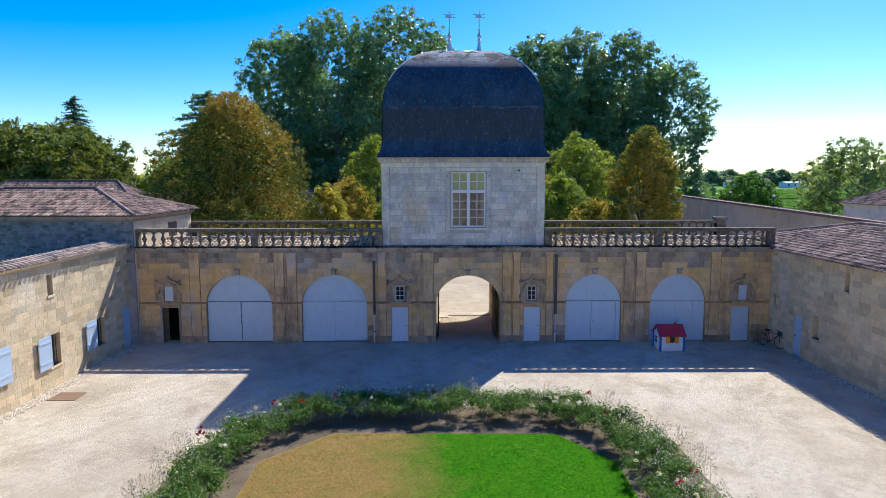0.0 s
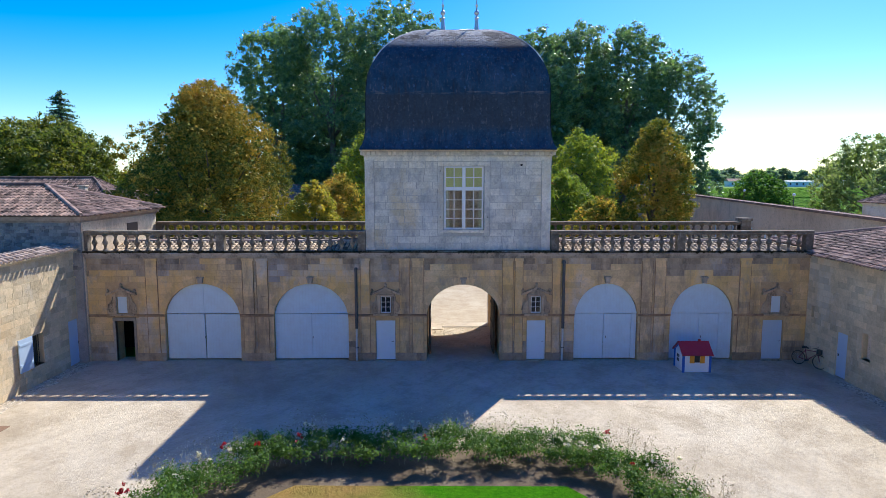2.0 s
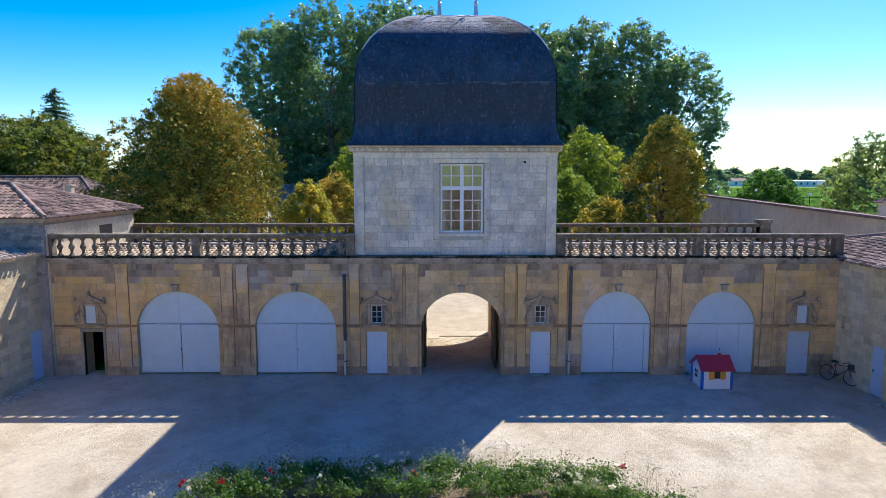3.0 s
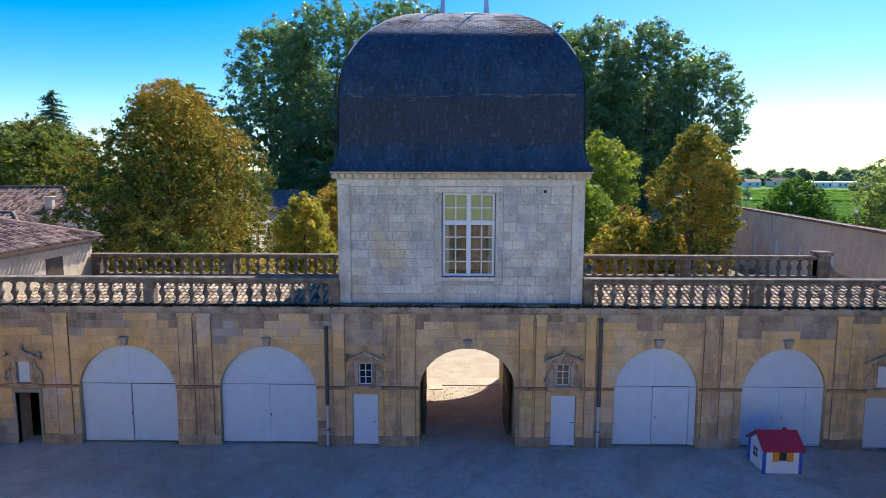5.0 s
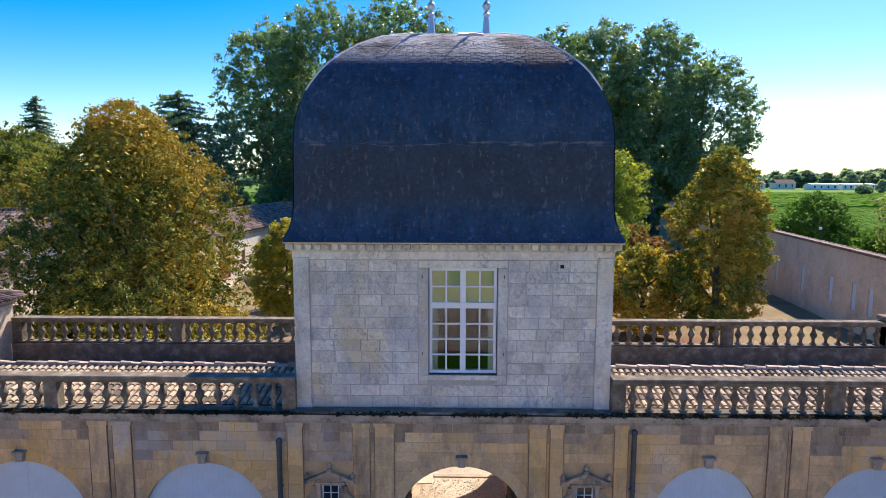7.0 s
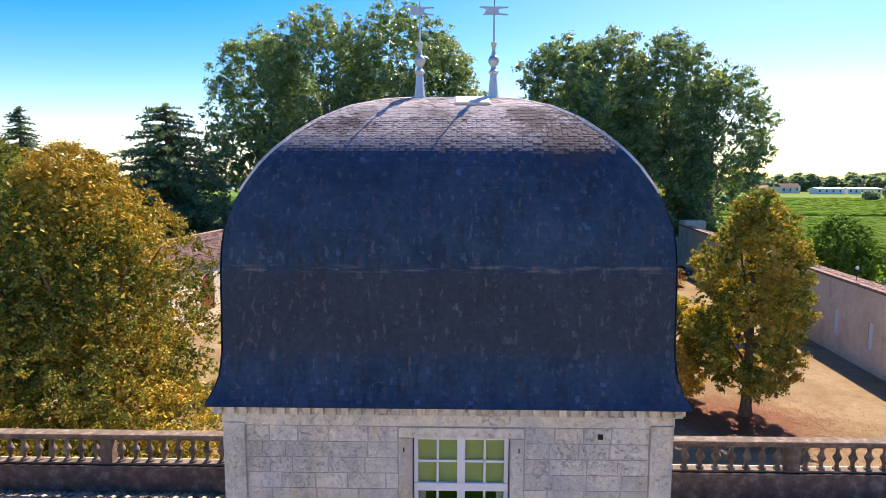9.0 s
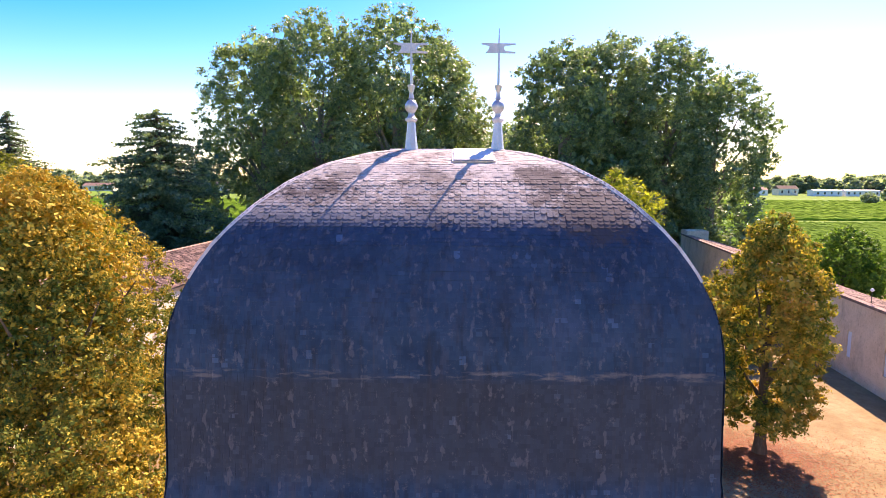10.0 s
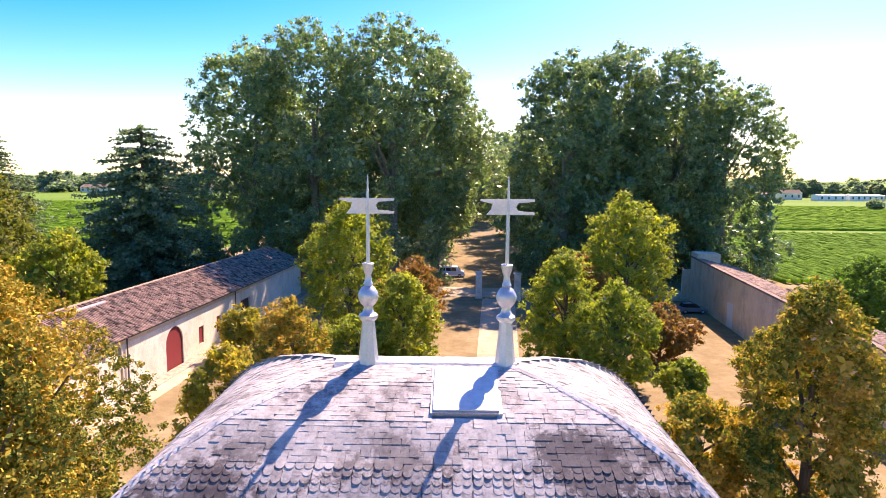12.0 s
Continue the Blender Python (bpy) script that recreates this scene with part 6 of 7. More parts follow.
for nm, p3, u0, u1, top in (("door_1", pl, -1.06, -0.12, 2.3), ("door_2", pr, -3.25, -2.5, 2.15)):
    t = thing(nm, p3((u0 + u1) / 2, 0, -0.1), "faded blue plank door in the courtyard wing", "door", kind="structure")
    part("door_leaf", Geo().prism(rect(u0, 0.05, u1, top), p3, -0.12, -0.05), SHUTTER, t)
    part("handle", Geo().prism(rect(u1 - 0.14, 1.0, u1 - 0.1, 1.12), p3, -0.05, -0.02), IRON, t)

# drip strips of cobbles at the foot of the wings
rng = np.random.default_rng(31)
for nm, x0, x1, y0, y1 in (("cobble_strip", LX, LX + 0.75, -16, -0.6), ("cobble_strip", RX - 0.6, RX, -16, -3.4)):
    g = Geo()
    for _ in range(1500):
        x, y, r = rng.uniform(x0 + 0.04, x1), rng.uniform(y0, y1), rng.uniform(0.03, 0.075)
        h = r * 0.6
        g.add([(x - r, y - r * 0.5, 0), (x, y - r, 0), (x + r, y - r * 0.4, 0), (x + r * 0.8, y + r * 0.7, 0), (x - r * 0.5, y + r, 0), (x + rng.uniform(-0.3, 0.3) * r, y, h)],
              [(0, 1, 5), (1, 2, 5), (2, 3, 5), (3, 4, 5), (4, 0, 5)])
    part(nm, g, COBBLE, None, "strip of loose pale cobbles along the wall foot", "stuff", "cobbles")
part("drain_cover", Geo().box(-18.6, -9.3, 0.0, -17.4, -8.3, 0.02, 0.006), RUST, None, "flat rusty drain cover set in the gravel", "structure", "drain cover")


# ---- hipped house at the corner ----
def hip_house(name, x0, x1, y0, y1, eave, ridge, over, label, wall_mat, seed, blocks=False, windows=()):
    t = thing(name, ((x0 + x1) / 2, (y0 + y1) / 2, 0), label, "house", kind="structure")
    part("wall_body", Geo().box(x0, y0, 0, x1, y1, eave), wall_mat, t)
    g = Geo()
    for k, (z0, z1) in enumerate(((eave - 0.30, eave - 0.2), (eave - 0.2, eave - 0.1), (eave - 0.1, eave))):
        o = 0.06 + 0.08 * k
        g.box(x0 - o, y0 - o, z0, x1 + o, y1 + o, z1, 0.008)
    part("eaves_cornice", g, PALETILE if blocks else PLASTER, t)
    X0, X1, Y0, Y1 = x0 - over, x1 + over, y0 - over, y1 + over
    half = (Y1 - Y0) / 2
    ym, ra, rb = (Y0 + Y1) / 2, X0 + half, X1 - half
    for i, q in enumerate((((X0, Y0, eave), (X1, Y0, eave), (rb, ym, ridge), (ra, ym, ridge)), ((X1, Y1, eave), (X0, Y1, eave), (ra, ym, ridge), (rb, ym, ridge)),
                           ((X1, Y0, eave), (X1, Y1, eave), (rb, ym, ridge), (rb, ym, ridge)), ((X0, Y1, eave), (X0, Y0, eave), (ra, ym, ridge), (ra, ym, ridge)))):
        q2 = [(a, b, c + 0.04) for a, b, c in q]
        part("roof_slope", slab(*q2), DARKTILE, t)
        part("roof_tiles", canal_tiles(*q2, 0.24, 0.42, seed + i), TILE, t, "", "stuff")
    for a, b in (((X1, Y0), rb), ((X1, Y1), rb), ((X0, Y0), ra), ((X0, Y1), ra)):
        part("hip_tiles", Geo().tube([(a[0], a[1], eave + 0.09), (b, ym, ridge + 0.09)], 0.11, 8), TILE, t)
    part("ridge_tiles", Geo().tube([(ra, ym, ridge + 0.1), (rb, ym, ridge + 0.1)], 0.12, 8), TILE, t)
    for p3, u0, v0, u1, v1 in windows:
        part("window_opening", Geo().prism(rect(u0, v0, u1, v1), p3, 0.004, 0.03), WOOD, t)
    return t


corner_house = hip_house("corner_house", -33.0, -19.0, -0.25, 8.0, 7.42, 8.84, 0.28, "rubble-walled corner house under a hipped clay tile roof", RUBBLE, 41, True,
                         windows=[(east(-18.965), 4.3, 5.85, 5.5, 6.75)])
part("eave_tiles", eave_tiles(-18.85, -18.42, -0.4, 8.2, 7.50, 7.42, 0.26, 0.085, 26), TILE, corner_house, "", "stuff")
part("lime_face", Geo().box(-19.0, -0.1, 0.0, -18.96, 7.9, 7.1), GREYPLASTER, corner_house)
rear_house = hip_house("rear_house", -58.0, -37.2, 37, 44.4, 6.6, 9.2, 0.3, "low plastered outbuilding with a hipped clay tile roof", GREYPLASTER, 51)
part("chimney", Geo().box(-40.9, 37.5, 6.6, -40.2, 38.1, 8.3, 0.03).box(-41.0, 37.4, 8.3, -40.1, 38.2, 8.42, 0.02), GREYPLASTER, rear_house, "plastered chimney stack")
hip_house("rear_wing_house", -52.0, -32.0, 22.0, 29.0, 5.5, 7.5, 0.3, "low outbuilding with a hipped brown clay tile roof", GREYPLASTER, 71)
far_house = hip_house("side_house", 51.5, 67, 38, 46, 6.2, 8.4, 0.4, "pale rendered house with a hipped brown tile roof", PLASTER, 61,
                      windows=[(north(38), 54.2, 3.4, 55.2, 5.4), (north(38), 60.2, 3.4, 61.2, 5.4)])
for x in (52.9, 57.6):
    part("wall_lamp", Geo().box(x - 0.12, 37.7, 5.2, x + 0.12, 38.0, 5.6, 0.03), IRON, far_house)


# ---- barn along the forecourt ----
def barn():
    """A long low barn whose wall leans a few degrees off the axis."""
    t = thing("barn", (-28, 60, 0), "long cream barn with a clay tile roof and dark red doors", "barn", kind="structure")
    ox, oy, k = -28.5, 48.0, 0.075
    q = 1 / math.hypot(1, k)

    def wall(u, v, d):
        return (ox + k * q * u + q * d, oy + q * u - k * q * d, v)

    doors = [arch(6.4, 9.7, 2.6, 4.25, 14)]
    slots = [rect(13.1, 1.0, 14.2, 2.9), rect(17.4, 1.2, 18.6, 3.1)]
    big = rect(24.2, 0.0, 27.2, 3.6)
    outline = tidy([(-16, 0)] + [(doors[0][0][0], 0)] + list(reversed(doors[0][2:])) + [(doors[0][1][0], 0), (big[0][0], 0), (big[0][0], 3.6), (big[1][0], 3.6), (big[1][0], 0), (48, 0), (48, 5.4), (-16, 5.4)])
    loft = [rect(u, 3.85, u + 0.5, 4.7) for u in (-12, -7.2, -3.4, -1.2)]
    low = [rect(-1.0, 1.6, -0.6, 2.7), rect(-9.4, 0.8, -8.6, 2.3)]
    part("barn_wall", pierced(outline, slots + loft + low, wall, 0.5), PLASTER, t)
    # Darker strip under the eaves: the eave's shadow put into its colour.
    part("frieze", Geo().prism(rect(-16, 4.75, 48, 5.2), wall, 0.003, 0.03), GREYPLASTER, t)
    part("arched_door", Geo().prism(doors[0], wall, -0.25, -0.12), REDPAINT, t, "dark red arched plank door")
    for s in slots:
        part("red_shutter", Geo().prism(rect(s[0][0], s[0][1], s[1][0], s[2][1]), wall, -0.2, -0.1), REDPAINT, t, "dark red shutter")
    part("cart_door", Geo().prism(big, wall, -0.35, -0.25), WOOD, t, "dark brown cart door")
    for s in loft + low:
        part("loft_opening", Geo().prism(s, wall, -0.4, -0.35), WOOD, t)
    for u in (0.0, 22.4):
        a, b = wall(u, 5.35, 0.12), wall(u, 0.1, 0.12)
        part("downpipe", Geo().tube([a, b], 0.07, 8), LEAD, t)
    a, b = wall(-16, 5.3, 0.3), wall(48, 5.3, 0.3)
    part("gutter", Geo().tube([a, b], 0.08, 8), LEAD, t)
    e0, e1, r0, r1 = wall(-16, 5.38, 0.35), wall(48, 5.38, 0.35), wall(-16, 7.75, -5.3), wall(48, 7.75, -5.3)
    b0, b1 = wall(-16, 5.0, -11), wall(48, 5.0, -11)
    part("roof_slope", slab(e0, e1, r1, r0), DARKTILE, t)
    part("roof_slope", slab(b1, b0, r0, r1), DARKTILE, t)
    part("roof_tiles", canal_tiles(e0, e1, r1, r0, 0.28, 0.45, 71), TILE, t, "red-brown clay tiles", "stuff")
    part("ridge_tiles", Geo().tube([r0, r1], 0.13, 8), TILE, t)
    part("rear_wall", Geo().prism(rect(-16, 0, 48, 5.0), wall, -10.6, -10.2), PLASTER, t)
    for u in (-16, 47.6):
        g = Geo()
        pts = [(-10.6, 0), (0, 0), (0, 5.3), (-5.3, 7.6), (-10.6, 5.0)]
        n = len(pts)
        verts = [wall(u, v, d) for d, v in pts] + [wall(u + 0.4, v, d) for d, v in pts]
        g.add(verts, [tuple(range(n)), tuple(range(2 * n - 1, n - 1, -1))] + [(i, (i + 1) % n, n + (i + 1) % n, n + i) for i in range(n)])
        part("gable", g, PLASTER, t)
    part("drain_kerb", Geo().prism(rect(-16, 0.0, 48, 0.05), wall, 0.05, 1.3), MOULD, t)
    part("roof_light", Geo().prism(rect(-2, 7.1, 4, 7.6), wall, -4.6, -4.4), PALEZINC, t)
    return t


barn()


# ---- long shed wall on the other side of the forecourt ----
def shed():
    t = thing("boundary_shed", (34, 50, 0), "long grey-plastered boundary wall with a lean-to tile roof", "shed", kind="structure")
    ox, oy, k = 35.0, 60.0, 0.1
    q = 1 / math.hypot(1, k)

    def wall(u, v, d):
        return (ox + k * q * u - q * d, oy + q * u + k * q * d, v)

    holes = [rect(u, 1.7, u + 0.7, 3.9) for u in (-30.6, -28.2, -24.5, -19.2, -13.4)] + [rect(14.5, 0.1, 16.9, 3.4)]
    part("shed_wall", pierced([(-58, 0), (34, 0), (34, 7.0), (-58, 6.1)], holes, wall, 0.45), GREYPLASTER, t)
    for s in holes:
        part("grey_shutter", Geo().prism(s, wall, -0.16, -0.1), PALEPAINT, t, "pale grey shutter")
    part("coping", Geo().prism([(-58, 6.1), (34, 7.0), (34, 7.22), (-58, 6.32)], wall, -0.5, 0.16), TILE, t, "brown tiled coping")
    e0, e1, b0, b1 = wall(-58, 6.3, -0.45), wall(34, 7.2, -0.45), wall(-58, 4.7, -6.4), wall(34, 5.6, -6.4)
    part("roof_slope", slab(b0, b1, e1, e0), DARKTILE, t)
    part("roof_tiles", canal_tiles(b0, b1, e1, e0, 0.28, 0.45, 81), TILE, t, "pinkish clay tiles", "stuff")
    part("rear_wall", Geo().prism([(-58, 0), (34, 0), (34, 5.55), (-58, 4.65)], wall, -6.2, -5.9), GREYPLASTER, t)
    part("end_block", Geo().prism(rect(31.0, 0, 34.4, 7.9), wall, -3.4, 0.03), GREYPLASTER, t, "raised plastered end block")
    part("end_wall", Geo().prism([(-6.1, 0), (0.0, 0), (0.0, 7.0), (-6.1, 5.5)], lambda d, v, u: wall(u, v, d), 33.4, 33.8), GREYPLASTER, t)
    for u in (-33, -21, -9):
        a, b = wall(u, 6.4 + 0.01 * (u + 58), -0.3), wall(u, 7.3 + 0.01 * (u + 58), -0.3)
        lp = thing("wall_lamp", a, "small globe lamp on a post over the wall", "lamp", "wall lamps")
        part("lamp_post", Geo().tube([a, b], 0.03, 6), IRON, lp)
        part("globe", Geo().lathe([(0.03, 0), (0.13, 0.06), (0.15, 0.15), (0.1, 0.25), (0.02, 0.29)], b, 10), WHITE, lp)
    return t


shed()
part("wall_end", Geo().box(37.5, 95.0, 0, 46.0, 95.5, 4.8, 0.02), GREYPLASTER, None, "grey wall closing the yard", "structure", "wall")

# gate pillars
for x, y in ((4.42, 93.6), (10.46, 92.2)):
    t = thing("gate_pillar", (x, y, 0), "tall square limestone gate pillar", "gate pillar", "gate pillars")
    part("shaft", Geo().box(x - 0.5, y - 0.5, 0.0, x + 0.5, y + 0.5, 4.1, 0.03), STONE, t)
    part("cap", Geo().box(x - 0.62, y - 0.62, 4.1, x + 0.62, y + 0.62, 4.35, 0.04), STONE, t)
    part("foot", Geo().box(x - 0.58, y - 0.58, 0.0, x + 0.58, y + 0.58, 0.5, 0.03), STONE, t)


# ---- vehicles ----
def wheel(parent, x, y, r, w, along_x):
    ax = lambda u, v, d: (x + u, y + d, r + v) if along_x else (x + d, y + u, r + v)
    n = 18
    c = [(r * math.cos(2 * math.pi * k / n), r * math.sin(2 * math.pi * k / n)) for k in range(n)]
    wh = part("tyre", Geo().prism(c, ax, -w / 2, w / 2), TYRE, parent)
    part("rim", Geo().prism([(u * 0.62, v * 0.62) for u, v in c], ax, -w / 2 - 0.008, w / 2 + 0.008), ZINC, wh)


def minibus(x, y):
    """A white minibus, side on."""
    t = thing("minibus", (x, y, 0), "white minibus with dark side windows parked beyond the gate", "minibus")
    side = north(y - 0.95)
    body = [(x - 2.5, 0.35), (x + 2.45, 0.35), (x + 2.5, 0.9), (x + 2.25, 1.15), (x + 1.75, 1.25), (x + 1.15, 1.95), (x + 0.9, 2.05), (x - 2.4, 2.05), (x - 2.52, 1.8)]
    part("body", Geo().prism(body, side, 0.0, -1.9), TOYWHITE, t)
    for a, b in ((-2.25, -1.25), (-1.15, -0.15), (-0.05, 0.85)):
        part("side_window", Geo().prism(rect(x + a, 1.25, x + b, 1.85), side, 0.0, 0.02), CARGLASS, t)
        part("side_window", Geo().prism(rect(x + a, 1.25, x + b, 1.85), side, -1.92, -1.9), CARGLASS, t)
    part("windscreen", Geo().add([(x + 1.72, y - 0.85, 1.30), (x + 1.72, y + 0.85, 1.30), (x + 1.19, y + 0.8, 1.93), (x + 1.19, y - 0.8, 1.93), (x + 1.76, y - 0.85, 1.31), (x + 1.76, y + 0.85, 1.31), (x + 1.23, y + 0.8, 1.95), (x + 1.23, y - 0.8, 1.95)],
                                 [(0, 1, 2, 3), (4, 5, 6, 7), (0, 1, 5, 4), (2, 3, 7, 6), (0, 3, 7, 4), (1, 2, 6, 5)]), CARGLASS, t)
    part("bumper", Geo().box(x + 2.4, y - 0.95, 0.35, x + 2.6, y + 0.95, 0.6, 0.04), LEAD, t)
    part("headlight", Geo().box(x + 2.3, y - 0.9, 0.85, x + 2.5, y - 0.5, 1.05, 0.03), PALEZINC, t)
    for dx in (-1.6, 1.55):
        for dy in (-0.88, 0.88):
            wheel(t, x + dx, y + dy, 0.34, 0.22, True)


def hatchback(x, y):
    """A small silver-blue car, nose to the yard."""
    t = thing("parked_car", (x, y, 0), "silver-blue hatchback parked beside the boundary wall", "car")
    side = lambda u, v, d: (x + u, y + d, v)
    part("body", Geo().prism([(-1.95, 0.3), (1.95, 0.3), (2.0, 0.62), (1.75, 0.82), (0.95, 0.92), (-1.7, 0.95), (-1.98, 0.75)], side, -0.84, 0.84), CARPAINT, t)
    part("cabin", Geo().prism([(-1.68, 0.94), (1.0, 0.90), (0.35, 1.42), (-0.2, 1.48), (-1.3, 1.42)], side, -0.70, 0.70), CARGLASS, t, "dark car windows")
    part("car_roof", Geo().prism([(-1.35, 1.40), (0.3, 1.42), (-0.2, 1.50), (-1.2, 1.47)], side, -0.68, 0.68), CARPAINT, t)
    for dy in (-0.6, 0.6):
        part("headlight", Geo().box(x + 1.7, y + dy - 0.17, 0.62, x + 1.95, y + dy + 0.17, 0.78, 0.03), PALEZINC, t)
    for dx in (-1.25, 1.25):
        for dy in (-0.76, 0.76):
            wheel(t, x + dx, y + dy, 0.31, 0.2, True)


minibus(0.0, 114.6)
hatchback(35.2, 84.6)


# ---- playhouse and bicycle in the courtyard ----
def playhouse():
    x0, x1, y0, y1 = 10.48, 11.86, -2.0, -0.9
    t = thing("playhouse", ((x0 + x1) / 2, (y0 + y1) / 2, 0), "children's plastic playhouse, white with a red roof and blue corners", "playhouse")
    ym = (y0 + y1) / 2
    part("house_shell", Geo().prism([(y0, 0.02), (y1, 0.02), (y1, 0.95), (ym, 1.38), (y0, 0.95)], lambda u, v, d: (d, u, v), x0 + 0.05, x1 - 0.05), TOYWHITE, t)
    for s in (0, 1):
        e = y0 - 0.12 if s == 0 else y1 + 0.12
        q = [(x0 - 0.06, e, 0.88), (x1 + 0.06, e, 0.88), (x1 + 0.06, ym, 1.42), (x0 - 0.06, ym, 1.42)]
        part("roof_panel", slab(*q, 0.05), TOYRED, t, "red plastic roof panel")
    part("chimney", Geo().box(x1 - 0.45, ym - 0.06, 1.36, x1 - 0.33, ym + 0.06, 1.5, 0.02), TOYRED, t)
    for x in (x0 + 0.03, x1 - 0.07):
        for y in (y0 - 0.02, y1 - 0.06):
            part("corner_post", Geo().box(x - 0.04, y, 0.0, x + 0.08, y + 0.08, 0.93, 0.015), TOYBLUE, t, "blue corner post")
    part("gable_trim", Geo().prism([(y0, 0.95), (y0 + 0.12, 0.95), (ym, 1.28), (y1 - 0.12, 0.95), (y1, 0.95), (ym, 1.40)], lambda u, v, d: (d, u, v), x0 + 0.02, x0 + 0.06), TOYBLUE, t, "blue gable trim")
    c = (x0 + x1) / 2
    part("window_opening", Geo().box(c - 0.13, y0 - 0.012, 0.5, c + 0.13, y0 + 0.0, 0.86, 0.004), IRON, t)
    for s in (-1, 1):
        u0, u1 = sorted((c + s * 0.14, c + s * 0.36))
        part("toy_shutter", Geo().box(u0, y0 - 0.05, 0.47, u1, y0 - 0.005, 0.89, 0.012), TOYYELLOW, t, "orange shutter")
    dr = part("toy_door", Geo().box(x0 + 0.0, ym - 0.25, 0.05, x0 + 0.05, ym + 0.25, 0.92, 0.01), TOYWHITE, t)
    for yy in (ym - 0.13, ym + 0.03):
        for z in (0.42, 0.62):
            part("toy_pane", Geo().box(x0 - 0.012, yy, z, x0 + 0.0, yy + 0.11, z + 0.15), IRON, dr)


playhouse()


def bicycle(x, y, turn):
    """A town bicycle leaning by the corner."""
    t = thing("bicycle", (x, y, 0), "dark red bicycle parked in the corner by the wall", "bicycle")
    c, s = math.cos(turn), math.sin(turn)
    P = lambda u, v, d=0.0: (x + u * c - (d + v * 0.08) * s, y + u * s + (d + v * 0.08) * c, v)
    for u in (-0.52, 0.52):
        g = Geo()
        g.tube([P(u + 0.33 * math.cos(a), 0.34 + 0.33 * math.sin(a)) for a in (2 * math.pi * k / 24 for k in range(25))], 0.022, 6)
        wh = part("wheel", g, TYRE, t)
        g = Geo()
        for k in range(8):
            a = math.pi * k / 8
            g.tube([P(u + 0.31 * math.cos(a), 0.34 + 0.31 * math.sin(a)), P(u - 0.31 * math.cos(a), 0.34 - 0.31 * math.sin(a))], 0.004, 4)
        part("spokes", g, ZINC, wh)
    for a, b in (((-0.52, 0.34), (-0.1, 0.3)), ((-0.1, 0.3), (-0.22, 0.85)), ((-0.52, 0.34), (-0.2, 0.78)), ((-0.2, 0.78), (0.36, 0.82)), ((-0.1, 0.3), (0.38, 0.72)), ((0.34, 0.95), (0.52, 0.34))):
        part("frame_tube", Geo().tube([P(*a), P(*b)], 0.022, 6), PINK, t)
    part("saddle", Geo().tube([P(-0.36, 0.9), P(-0.2, 0.92), P(-0.06, 0.9)], [0.07, 0.06, 0.025], 7), TYRE, t)
    part("handlebar", Geo().tube([P(0.25, 0.98, -0.3), P(0.33, 1.0, -0.1), P(0.33, 1.0, 0.1), P(0.25, 0.98, 0.3)], 0.015, 6), IRON, t)
    part("crank", Geo().tube([P(-0.1, 0.3, -0.1), P(-0.1, 0.3, 0.1)], 0.06, 8), IRON, t)
    part("basket", Geo().tube([P(0.46, 0.72), P(0.46, 0.95)], 0.13, 8), IRON, t)


bicycle(17.12, -1.05, -1.05)


# ---- trees ----
FC = "forecourt chestnuts"
